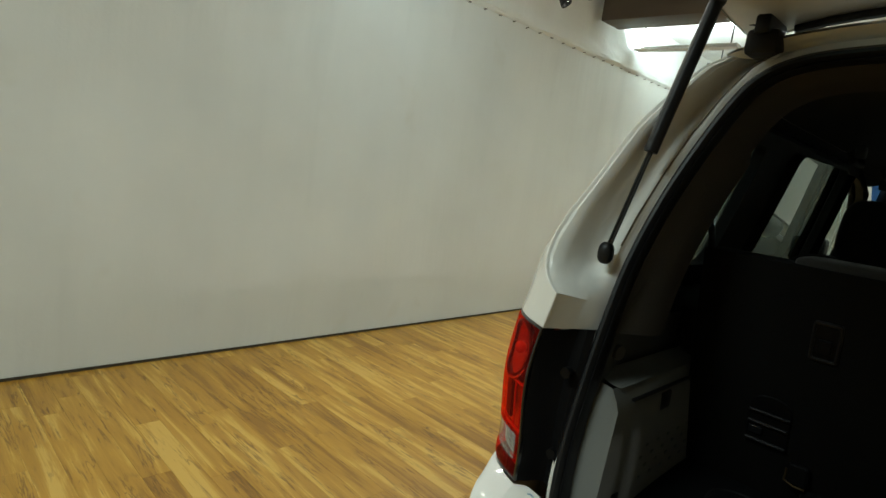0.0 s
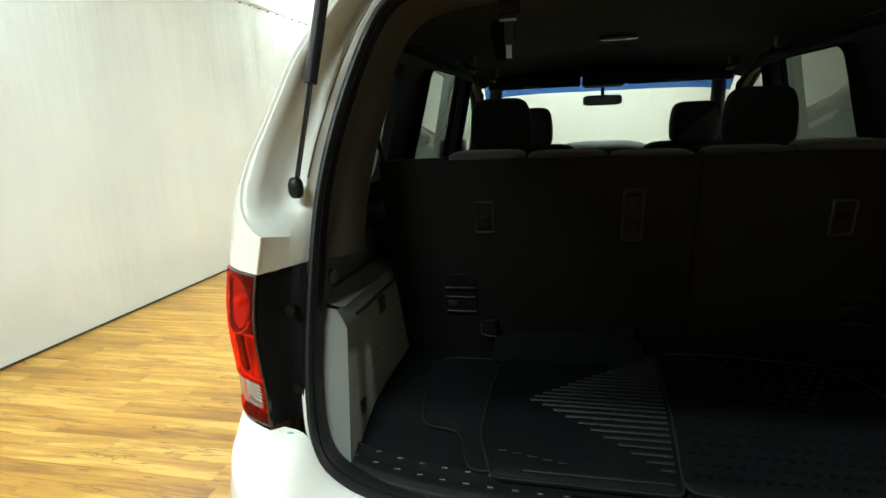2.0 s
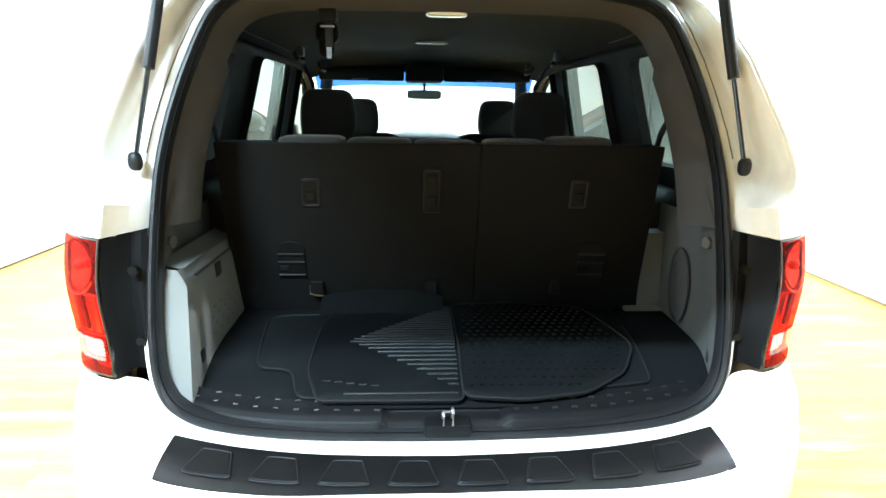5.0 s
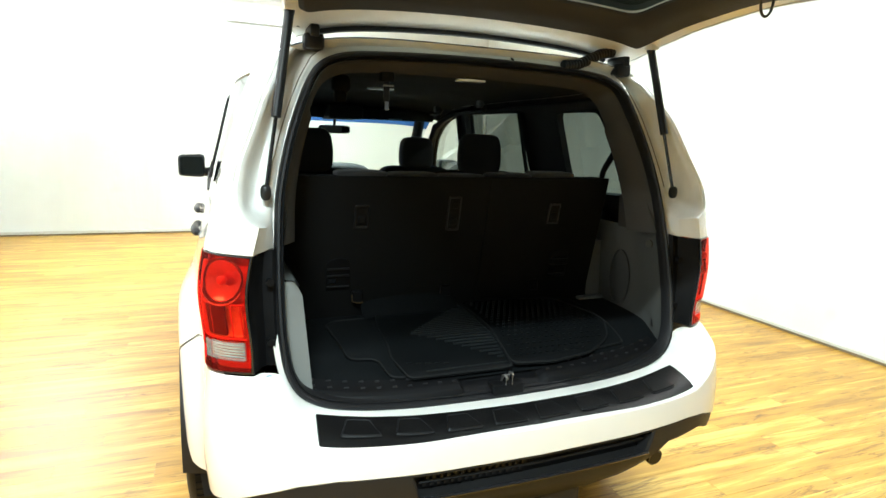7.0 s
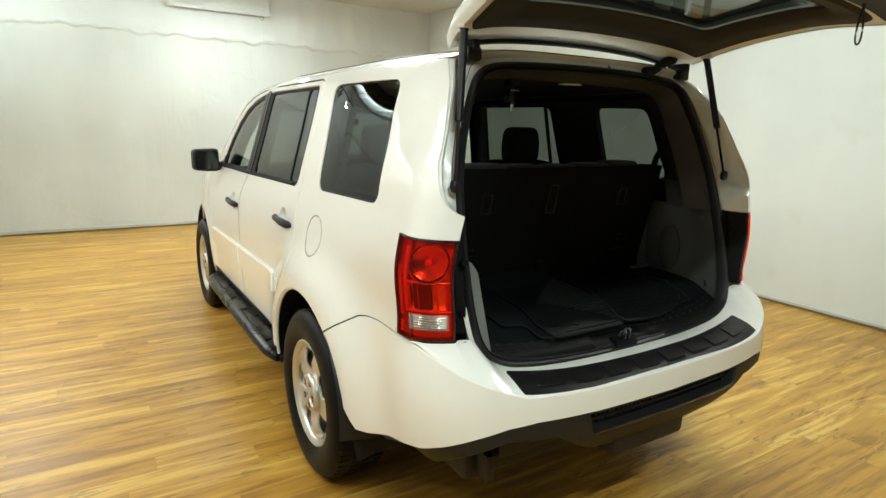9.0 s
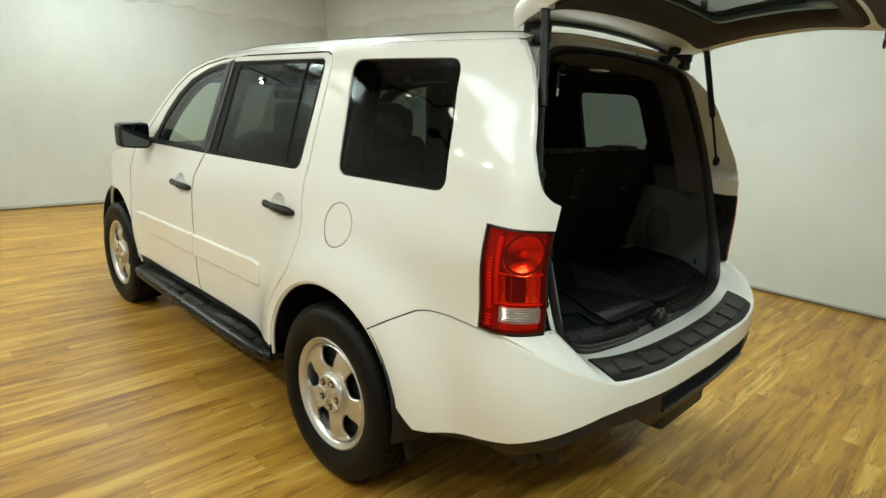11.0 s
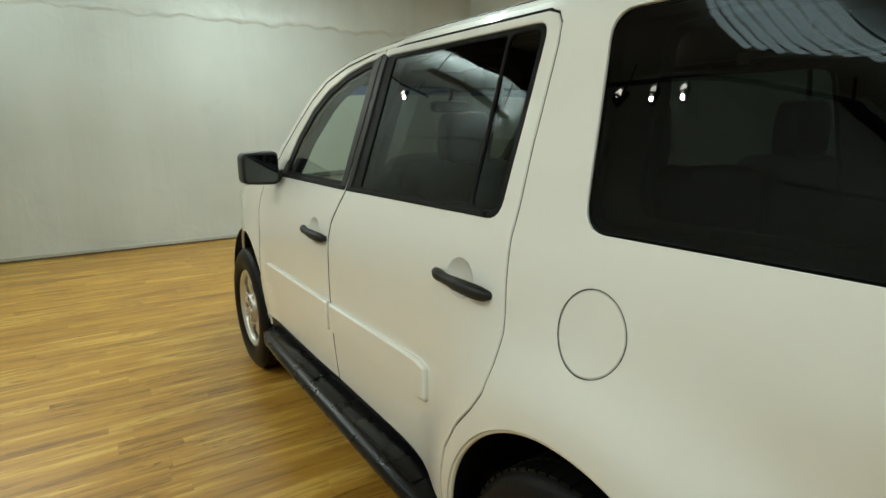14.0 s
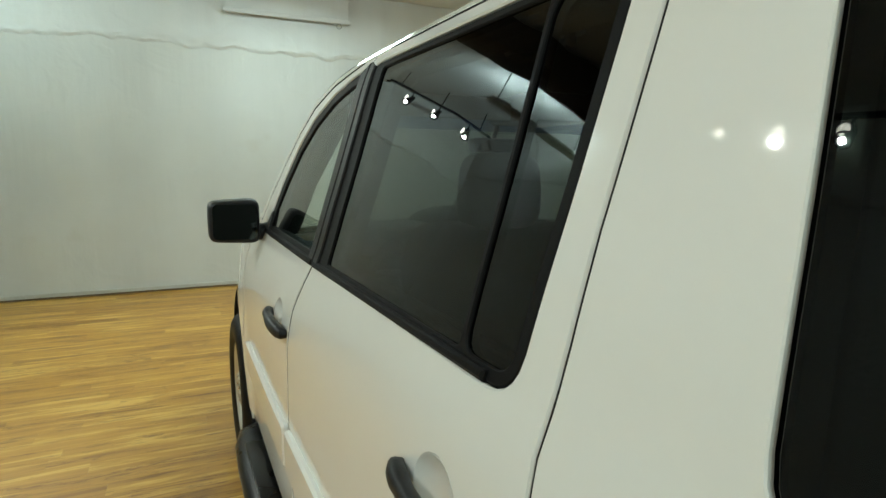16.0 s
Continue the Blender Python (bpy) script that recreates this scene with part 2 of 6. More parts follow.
def mat(name, base, rough=0.5, metal=0.0, coat=0.0, vary=0.12, scale=6.0, fine=80.0, bump=0.05, spec=0.5, stretch=(1, 1, 1), sheen=0.0):
    """A surface with large soft variation, fine grain and a little relief."""
    m, nt, b = nodes_of(name)
    N, L = nt.nodes, nt.links
    tc = N.new("ShaderNodeTexCoord")
    mp = N.new("ShaderNodeMapping")
    mp.inputs["Scale"].default_value = stretch
    L.new(tc.outputs["Object"], mp.inputs[0])
    n1, n2 = N.new("ShaderNodeTexNoise"), N.new("ShaderNodeTexNoise")
    n1.inputs["Scale"].default_value, n1.inputs["Detail"].default_value = scale, 5
    n2.inputs["Scale"].default_value, n2.inputs["Detail"].default_value = fine, 3
    L.new(mp.outputs[0], n1.inputs["Vector"]), L.new(mp.outputs[0], n2.inputs["Vector"])
    mix = N.new("ShaderNodeMix")
    mix.data_type = "RGBA"
    mix.inputs[6].default_value = (*[c * (1 - vary) for c in base], 1)
    mix.inputs[7].default_value = (*[min(1, c * (1 + vary)) for c in base], 1)
    add = N.new("ShaderNodeMath")
    add.operation = "MULTIPLY_ADD"
    add.inputs[1].default_value = 0.35
    L.new(n2.outputs[0], add.inputs[0]), L.new(n1.outputs[0], add.inputs[2])
    sub = N.new("ShaderNodeMath")
    sub.operation, sub.use_clamp = "SUBTRACT", True
    sub.inputs[1].default_value = 0.175
    L.new(add.outputs[0], sub.inputs[0])
    L.new(sub.outputs[0], mix.inputs[0])
    L.new(mix.outputs[2], b.inputs["Base Color"])
    r = N.new("ShaderNodeMapRange")
    r.inputs["To Min"].default_value, r.inputs["To Max"].default_value = rough * 0.85, min(1, rough * 1.15)
    L.new(n1.outputs[0], r.inputs[0]), L.new(r.outputs[0], b.inputs["Roughness"])
    b.inputs["Metallic"].default_value = metal
    b.inputs["Coat Weight"].default_value = coat
    b.inputs["Coat Roughness"].default_value = 0.045
    b.inputs["Specular IOR Level"].default_value = spec
    b.inputs["Sheen Weight"].default_value = sheen
    if bump:
        bp = N.new("ShaderNodeBump")
        bp.inputs["Strength"].default_value, bp.inputs["Distance"].default_value = bump, 0.004
        L.new(n2.outputs[0], bp.inputs["Height"]), L.new(bp.outputs[0], b.inputs["Normal"])
    return m


def glass(name, tint, ior=1.5, haze=0.0, gloss=1.0):
    """A thin pane: tinted see-through with a mirror film by Fresnel."""
    m, nt, b = nodes_of(name)
    N, L = nt.nodes, nt.links
    N.remove(b)
    t, g, lw, mx = N.new("ShaderNodeBsdfTransparent"), N.new("ShaderNodeBsdfGlossy"), N.new("ShaderNodeLayerWeight"), N.new("ShaderNodeMixShader")
    t.inputs[0].default_value = (*tint, 1)
    g.inputs[0].default_value = (gloss, gloss, gloss, 1)
    g.inputs["Roughness"].default_value = 0.01
    lw.inputs[0].default_value = 0.5
    pw, f = N.new("ShaderNodeMath"), N.new("ShaderNodeMapRange")
    pw.operation, pw.inputs[1].default_value = "POWER", 5.0
    f.inputs["To Min"].default_value = 1.3 * ((ior - 1) / (ior + 1)) ** 2
    L.new(lw.outputs["Facing"], pw.inputs[0]), L.new(pw.outputs[0], f.inputs[0])
    L.new(f.outputs[0], mx.inputs[0]), L.new(t.outputs[0], mx.inputs[1]), L.new(g.outputs[0], mx.inputs[2])
    L.new(mx.outputs[0], N["Material Output"].inputs[0])
    return m


def lens_mat(name, tint, body):
    """Moulded lamp plastic: coloured, part see-through, glossy."""
    m, nt, b = nodes_of(name)
    N, L = nt.nodes, nt.links
    b.inputs["Base Color"].default_value = (tint[0], tint[1] * (0.3 if tint[1] < 0.5 else 1.0), tint[2] * (0.4 if tint[1] < 0.5 else 1.0), 1)
    b.inputs["Roughness"].default_value = 0.07
    b.inputs["Coat Weight"].default_value = 0.6
    t, mx = N.new("ShaderNodeBsdfTransparent"), N.new("ShaderNodeMixShader")
    t.inputs[0].default_value = (*tint, 1)
    mx.inputs[0].default_value = body
    L.new(t.outputs[0], mx.inputs[1]), L.new(b.outputs[0], mx.inputs[2])
    L.new(mx.outputs[0], N["Material Output"].inputs[0])
    return m


def glow(name, colour, strength):
    m, nt, b = nodes_of(name)
    b.inputs["Base Color"].default_value = (*colour, 1)
    b.inputs["Emission Color"].default_value = (*colour, 1)
    b.inputs["Emission Strength"].default_value = strength
    return m


def wood_mat():
    """Honey laminate boards: streaks along x, pale and brown strips, knots; each board its own tone."""
    m, nt, b = nodes_of("oiled_laminate")
    N, L = nt.nodes, nt.links
    tc, info, geo = N.new("ShaderNodeTexCoord"), N.new("ShaderNodeObjectInfo"), N.new("ShaderNodeNewGeometry")
    rnd = N.new("ShaderNodeMath")
    rnd.operation = "ADD"
    L.new(info.outputs["Random"], rnd.inputs[0]), L.new(geo.outputs["Random Per Island"], rnd.inputs[1])
    pos = N.new("ShaderNodeVectorMath")
    pos.operation = "MULTIPLY_ADD"
    pos.inputs[1].default_value = (17.0, 29.0, 11.0)
    comb = N.new("ShaderNodeCombineXYZ")
    for k in range(3):
        L.new(rnd.outputs[0], comb.inputs[k])
    L.new(comb.outputs[0], pos.inputs[0]), L.new(geo.outputs["Position"], pos.inputs[2])

    def noise_at(sc, stretch, detail=4, rough=0.6, dist=0.0):
        mp, n = N.new("ShaderNodeMapping"), N.new("ShaderNodeTexNoise")
        mp.inputs["Scale"].default_value = stretch
        n.inputs["Scale"].default_value, n.inputs["Detail"].default_value, n.inputs["Roughness"].default_value = sc, detail, rough
        n.inputs["Distortion"].default_value = dist
        L.new(pos.outputs[0], mp.inputs[0]), L.new(mp.outputs[0], n.inputs["Vector"])
        return n
    streak = noise_at(3.0, (0.5, 5.5, 1), 5, 0.52, 0.5)
    fine = noise_at(12.0, (0.5, 16.0, 1), 3, 0.6)
    knot = noise_at(5.5, (0.8, 2.6, 1), 3, 0.5, 1.6)
    ramp = N.new("ShaderNodeValToRGB")
    e = ramp.color_ramp.elements
    e[0].position, e[0].color = 0.34, (0.290, 0.136, 0.018, 1)
    e[1].position, e[1].color = 0.67, (0.625, 0.385, 0.088, 1)
    for p, c in ((0.42, (0.400, 0.203, 0.027, 1)), (0.565, (0.480, 0.256, 0.038, 1))):
        x = e.new(p)
        x.color = c
    mixv = N.new("ShaderNodeMath")
    mixv.operation = "MULTIPLY_ADD"
    mixv.inputs[1].default_value = 0.28
    L.new(fine.outputs[0], mixv.inputs[0])
    tone = N.new("ShaderNodeMath")
    tone.operation = "MULTIPLY_ADD"
    tone.inputs[1].default_value, tone.inputs[2].default_value = 0.165, -0.212
    frac = N.new("ShaderNodeMath")
    frac.operation = "FRACT"
    L.new(rnd.outputs[0], frac.inputs[0]), L.new(frac.outputs[0], tone.inputs[0])
    sm = N.new("ShaderNodeMath")
    sm.operation = "ADD"
    L.new(streak.outputs[0], sm.inputs[0]), L.new(tone.outputs[0], sm.inputs[1])
    L.new(sm.outputs[0], mixv.inputs[2]), L.new(mixv.outputs[0], ramp.inputs[0])
    kr = N.new("ShaderNodeMapRange")
    kr.inputs["From Min"].default_value, kr.inputs["From Max"].default_value = 0.70, 0.80
    L.new(knot.outputs[0], kr.inputs[0])
    mx = N.new("ShaderNodeMix")
    mx.data_type = "RGBA"
    mx.inputs[7].default_value = (0.11, 0.045, 0.015, 1)
    dash = noise_at(6.0, (0.9, 11.0, 1), 2, 0.5, 0.3)
    dr = N.new("ShaderNodeMapRange")
    dr.inputs["From Min"].default_value, dr.inputs["From Max"].default_value, dr.inputs["To Max"].default_value = 0.66, 0.74, 0.75
    mk = N.new("ShaderNodeMath")
    mk.operation = "MAXIMUM"
    L.new(dash.outputs[0], dr.inputs[0]), L.new(dr.outputs[0], mk.inputs[0]), L.new(kr.outputs[0], mk.inputs[1])
    # broken dark veins of spalted grain
    vein, gate_n = noise_at(3.2, (0.55, 5.2, 1), 4, 0.62, 0.9), noise_at(2.6, (0.7, 3.0, 1), 3, 0.5)
    dv, av, vr, gr, mv, mk2 = (N.new("ShaderNodeMath"), N.new("ShaderNodeMath"), N.new("ShaderNodeMapRange"), N.new("ShaderNodeMapRange"), N.new("ShaderNodeMath"), N.new("ShaderNodeMath"))
    dv.operation, dv.inputs[1].default_value = "SUBTRACT", 0.5
    av.operation, mv.operation, mk2.operation = "ABSOLUTE", "MULTIPLY", "MAXIMUM"
    vr.inputs["From Min"].default_value, vr.inputs["From Max"].default_value = 0.006, 0.034
    vr.inputs["To Min"].default_value, vr.inputs["To Max"].default_value = 0.60, 0.0
    gr.inputs["From Min"].default_value, gr.inputs["From Max"].default_value = 0.47, 0.57
    L.new(vein.outputs[0], dv.inputs[0]), L.new(dv.outputs[0], av.inputs[0]), L.new(av.outputs[0], vr.inputs[0])
    L.new(gate_n.outputs[0], gr.inputs[0]), L.new(vr.outputs[0], mv.inputs[0]), L.new(gr.outputs[0], mv.inputs[1])
    L.new(mv.outputs[0], mk2.inputs[0]), L.new(mk.outputs[0], mk2.inputs[1])
    L.new(mk2.outputs[0], mx.inputs[0]), L.new(ramp.outputs[0], mx.inputs[6])
    L.new(mx.outputs[2], b.inputs["Base Color"])
    rr = N.new("ShaderNodeMapRange")
    rr.inputs["To Min"].default_value, rr.inputs["To Max"].default_value = 0.30, 0.46
    L.new(streak.outputs[0], rr.inputs[0]), L.new(rr.outputs[0], b.inputs["Roughness"])
    b.inputs["Specular IOR Level"].default_value = 0.5
    bp = N.new("ShaderNodeBump")
    bp.inputs["Strength"].default_value, bp.inputs["Distance"].default_value = 0.12, 0.002
    L.new(fine.outputs[0], bp.inputs["Height"]), L.new(bp.outputs[0], b.inputs["Normal"])
    return m


def wall_mat(name, base, wrinkle=0.0):
    """Matt white boards and cloth: broad greyish clouds, faint upright streaks, scuffs; fold shade is put into the
    colour.
    """
    m, nt, b = nodes_of(name)
    N, L = nt.nodes, nt.links
    tc = N.new("ShaderNodeNewGeometry")

    def noise_at(sc, stretch, detail):
        mp, n = N.new("ShaderNodeMapping"), N.new("ShaderNodeTexNoise")
        mp.inputs["Scale"].default_value = stretch
        n.inputs["Scale"].default_value, n.inputs["Detail"].default_value = sc, detail
        L.new(tc.outputs["Position"], mp.inputs[0]), L.new(mp.outputs[0], n.inputs["Vector"])
        return n
    cloud, streak, grain = noise_at(0.9, (1, 1, 1), 5), noise_at(1.6, (1, 1, 0.12), 4), noise_at(60, (1, 1, 1), 2)
    spot = noise_at(2.2, (1, 1, 1), 3)
    fold = noise_at(2.0, (1, 1, 0.13), 4)
    ad = N.new("ShaderNodeMath")
    ad.operation = "MULTIPLY_ADD"
    ad.inputs[1].default_value = 0.6
    L.new(streak.outputs[0], ad.inputs[0]), L.new(cloud.outputs[0], ad.inputs[2])
    ramp = N.new("ShaderNodeValToRGB")
    e = ramp.color_ramp.elements
    e[0].position, e[0].color = 0.45, (*[c * 0.86 for c in base], 1)
    e[1].position, e[1].color = 1.0, (*base, 1)
    L.new(ad.outputs[0], ramp.inputs[0])
    sr = N.new("ShaderNodeMapRange")
    sr.inputs["From Min"].default_value, sr.inputs["From Max"].default_value = 0.66, 0.82
    sr.inputs["To Max"].default_value = 0.35
    L.new(spot.outputs[0], sr.inputs[0])
    mx = N.new("ShaderNodeMix")
    mx.data_type = "RGBA"
    mx.inputs[7].default_value = (*[c * v for c, v in zip(base, (0.78, 0.72, 0.62))], 1)
    L.new(sr.outputs[0], mx.inputs[0]), L.new(ramp.outputs[0], mx.inputs[6])
    # darkens the colour along the folds, as their shade
    fr = N.new("ShaderNodeMapRange")
    fr.inputs["From Min"].default_value, fr.inputs["From Max"].default_value = 0.58, 0.80
    fr.inputs["To Max"].default_value = 0.5
    L.new(fold.outputs[0], fr.inputs[0])
    mf = N.new("ShaderNodeMix")
    mf.data_type = "RGBA"
    mf.inputs[7].default_value = (*[c * 0.74 for c in base], 1)
    L.new(fr.outputs[0], mf.inputs[0]), L.new(mx.outputs[2], mf.inputs[6])
    L.new(mf.outputs[2], b.inputs["Base Color"])
    b.inputs["Roughness"].default_value = 0.85
    b.inputs["Specular IOR Level"].default_value = 0.2
    bp = N.new("ShaderNodeBump")
    bp.inputs["Strength"].default_value, bp.inputs["Distance"].default_value = 0.45, 0.04
    hh = N.new("ShaderNodeMath")
    hh.operation = "MULTIPLY_ADD"
    hh.inputs[1].default_value = 0.03
    L.new(grain.outputs[0], hh.inputs[0]), L.new(fold.outputs[0], hh.inputs[2])
    L.new(hh.outputs[0], bp.inputs["Height"]), L.new(bp.outputs[0], b.inputs["Normal"])
    if wrinkle:
        # creases of a loosely hung sheet
        wr = noise_at(0.8, (1, 1, 1.3), 4)
        wr.inputs["Distortion"].default_value = 1.2
        mask = noise_at(0.45, (1, 1, 1), 2)
        d, ab, mr, mu, hs = (N.new("ShaderNodeMath"), N.new("ShaderNodeMath"), N.new("ShaderNodeMapRange"), N.new("ShaderNodeMath"), N.new("ShaderNodeMath"))
        d.operation, d.inputs[1].default_value, ab.operation, mu.operation = "SUBTRACT", 0.5, "ABSOLUTE", "MULTIPLY"
        mr.inputs["From Min"].default_value, mr.inputs["From Max"].default_value = 0.0, 0.07
        mr.inputs["To Min"].default_value, mr.inputs["To Max"].default_value = wrinkle, 0.0
        L.new(wr.outputs[0], d.inputs[0]), L.new(d.outputs[0], ab.inputs[0]), L.new(ab.outputs[0], mr.inputs[0])
        L.new(mr.outputs[0], mu.inputs[0]), L.new(mask.outputs[0], mu.inputs[1])
        hs.operation = "ADD"
        L.new(hh.outputs[0], hs.inputs[0]), L.new(mu.outputs[0], hs.inputs[1]), L.new(hs.outputs[0], bp.inputs["Height"])
    return m


PAINT = mat("white_car_paint", (0.80, 0.79, 0.745), 0.46, coat=1.0, vary=0.02, scale=1.5, fine=30, bump=0.0)
PAINT_DULL = mat("white_paint_jamb", (0.70, 0.69, 0.64), 0.35, coat=0.5, vary=0.10, scale=5, fine=40, bump=0.02)
STAIN = mat("dirty_sealer", (0.20, 0.175, 0.13), 0.7, vary=0.35, scale=18, fine=120, bump=0.1)
PAINT_DIRT = mat("stained_white_paint", (0.76, 0.75, 0.71), 0.4, coat=0.3, vary=0.20, scale=7, fine=40, bump=0.02, stretch=(1, 1, 0.4))
BLACK = mat("black_plastic", (0.011, 0.011, 0.012), 0.42, vary=0.2, scale=12, fine=300, bump=0.12, spec=0.3)
VALANCE = mat("dark_grey_bumper_plastic", (0.013, 0.0125, 0.0125), 0.5, vary=0.2, scale=12, fine=300, bump=0.12, spec=0.3)
BLACK_PAD = mat("black_bumper_pad", (0.0050, 0.0049, 0.0050), 0.42, vary=0.25, scale=12, fine=300, bump=0.16, spec=0.18)
BLACK_SOFT = mat("black_rubber", (0.008, 0.008, 0.009), 0.45, vary=0.2, scale=10, fine=200, bump=0.08, spec=0.4)
BLACK_GLOSS = mat("gloss_black_trim", (0.012, 0.012, 0.013), 0.15, coat=0.4, vary=0.1, bump=0.0)
BLACK_STEP = mat("black_step_plastic", (0.0035, 0.0035, 0.004), 0.28, vary=0.2, scale=12, fine=300, bump=0.04, spec=0.2)
BLACK_MATT = mat("matt_black_filler", (0.004, 0.004, 0.0045), 0.55, vary=0.2, scale=12, fine=300, bump=0.08, spec=0.14)
TYRE = mat("tyre_rubber", (0.0045, 0.0045, 0.0045), 0.5, spec=0.16, vary=0.25, scale=9, fine=120, bump=0.2)
RIM = mat("silver_wheel_paint", (0.62, 0.61, 0.585), 0.30, metal=0.8, vary=0.06, scale=9, fine=90, bump=0.03)
CHROME = mat("chrome", (0.75, 0.75, 0.75), 0.12, metal=1.0, vary=0.03, bump=0.0)
STEEL = mat("dull_steel", (0.30, 0.29, 0.27), 0.4, metal=0.8, vary=0.2, scale=14, bump=0.05)
# carpet and seat cloth darkened further, putting the boot's shade into their colour
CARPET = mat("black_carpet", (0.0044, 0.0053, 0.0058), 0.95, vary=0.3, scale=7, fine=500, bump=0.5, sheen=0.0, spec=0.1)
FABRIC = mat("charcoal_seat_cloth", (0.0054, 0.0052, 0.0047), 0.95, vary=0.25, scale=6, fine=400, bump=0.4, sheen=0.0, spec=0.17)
# headrest cloth lightened well past the seats to offset the backlight on it
HEADREST = mat("lifted_headrest_cloth", (0.085, 0.078, 0.070), 0.9, vary=0.2, scale=6, fine=400, bump=0.35, sheen=0.1, spec=0.2)
# shoulder cloth lighter than the backs: light on the tops is in the colour
SEATTOP = mat("lightened_seat_cloth", (0.030, 0.0275, 0.0245), 0.85, vary=0.15, scale=8, fine=400, bump=0.3, sheen=0.2)
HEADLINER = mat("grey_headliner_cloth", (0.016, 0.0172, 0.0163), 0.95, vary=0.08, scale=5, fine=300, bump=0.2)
# taupe darkened against the rear batten's light; shade is in the colour
TRIM_BROWN = mat("darkened_taupe_trim", (0.034, 0.031, 0.027), 0.7, vary=0.08, scale=5, fine=300, bump=0.15)
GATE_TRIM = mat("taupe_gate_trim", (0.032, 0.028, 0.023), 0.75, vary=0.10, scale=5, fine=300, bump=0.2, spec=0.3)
TRIM_GREY = mat("grey_boot_trim", (0.155, 0.160, 0.150), 0.6, vary=0.06, scale=5, fine=300, bump=0.15)
TRIM_MID = mat("mid_grey_grained_trim", (0.073, 0.075, 0.071), 0.7, vary=0.10, scale=5, fine=300, bump=0.2, spec=0.3)
VENT_GREY = mat("shaded_vent_grey", (0.11, 0.115, 0.12), 0.7, vary=0.1)
STRAP = mat("grey_webbing", (0.036, 0.035, 0.032), 0.8, vary=0.2, fine=400, bump=0.2)
GRILLE = mat("grey_grille_cloth", (0.044, 0.045, 0.043), 0.8, vary=0.3, scale=20, fine=900, bump=0.6)
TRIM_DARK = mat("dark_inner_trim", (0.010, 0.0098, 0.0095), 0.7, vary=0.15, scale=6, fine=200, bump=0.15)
# mat rubber darkened too, to carry the boot's shade
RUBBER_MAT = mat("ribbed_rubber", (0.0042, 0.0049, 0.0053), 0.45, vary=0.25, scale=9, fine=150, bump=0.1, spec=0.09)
PIPING = mat("grey_mat_piping", (0.0054, 0.0058, 0.0060), 0.7, vary=0.2, fine=300, bump=0.2, spec=0.2)
# ribs lighter than their mat: their sheen is put into the colour
RIB = mat("sheen_rubber_rib", (0.0105, 0.0122, 0.0132), 0.4, vary=0.25, scale=9, fine=150, bump=0.1, spec=0.12)
GLASS_CLEAR = glass("window_glass", (0.80, 0.86, 0.82))
GLASS_FRONT = glass("front_door_glass", (0.62, 0.70, 0.66))
GLASS_DARK = glass("privacy_glass", (0.105, 0.125, 0.115), ior=1.29)
GLASS_BAND = glass("blue_sun_band", (0.05, 0.14, 0.40))
MIRROR = mat("dark_mirror_silver", (0.13, 0.15, 0.145), 0.03, metal=1.0, vary=0.01, bump=0.0)
RED_LENS = lens_mat("red_lamp_lens", (0.98, 0.215, 0.125), 0.06)
CLEAR_LENS = lens_mat("clear_lamp_lens", (0.78, 0.78, 0.74), 0.18)
DOME = mat("frosted_dome_lens", (0.75, 0.75, 0.72), 0.25, coat=1.0, vary=0.05, bump=0.0)
BOWL = mat("red_mirrored_bowl", (0.70, 0.34, 0.26), 0.18, metal=1.0, vary=0.2, scale=40, fine=120, bump=0.2)
LAMP_BASE = mat("red_lamp_base", (0.62, 0.115, 0.06), 0.3, coat=0.5, vary=0.2, scale=20, bump=0.05)
LAMP_DARK = mat("maroon_lamp_well", (0.045, 0.008, 0.007), 0.35, vary=0.2, scale=20, bump=0.05)
FLANK_RED = mat("deep_red_lamp_plate", (0.27, 0.014, 0.036), 0.3, coat=0.5, vary=0.25, scale=25, bump=0.05)
MARKER_RED = mat("pinkish_red_facet", (0.80, 0.10, 0.20), 0.25, coat=0.5, vary=0.2, scale=30, bump=0.0)
AMBER = mat("amber_reflector", (0.95, 0.52, 0.16), 0.3, metal=0.5, vary=0.45, scale=45, fine=140, bump=0.5)
BRASS = mat("dull_brass_wire", (0.085, 0.055, 0.022), 0.4, metal=0.5)
HUB_SHADE = mat("shaded_hub_pocket", (0.075, 0.072, 0.068), 0.4, metal=0.7, vary=0.2, scale=30, bump=0.0)
WOOD = wood_mat()
WALL = wall_mat("white_wall_board", (0.66, 0.665, 0.635))
SHEET_WALL = wall_mat("hung_white_sheet", (0.66, 0.665, 0.635), 0.16)
DARK_WALL = wall_mat("dark_grey_wall", (0.07, 0.07, 0.068))
CLOTH = wall_mat("white_ceiling_cloth", (0.72, 0.73, 0.71), 0.2)
DARK_GAP = mat("dark_floor_gap", (0.05, 0.036, 0.02), 0.9)
SKIRT_BROWN = mat("tan_floor_strip", (0.17, 0.125, 0.075), 0.6, vary=0.2, scale=3)
SKIRT = mat("grey_skirting", (0.50, 0.49, 0.45), 0.6, vary=0.2, scale=3)
ALU = mat("painted_metal", (0.62, 0.62, 0.60), 0.4, vary=0.08)
BEAM = mat("brown_duct_paint", (0.075, 0.055, 0.035), 0.6)

# ---- the hall ----
XL, XR, YF, YB, ZC, FLOOR = -3.81, 3.70, 8.19, -4.6, 3.45, -0.036


def wall(name, lo, hi, label, material=None):
    return tagged(part(name, box(bmesh.new(), lo, hi), material or WALL, smooth=False), label, "wall", kind="structure")


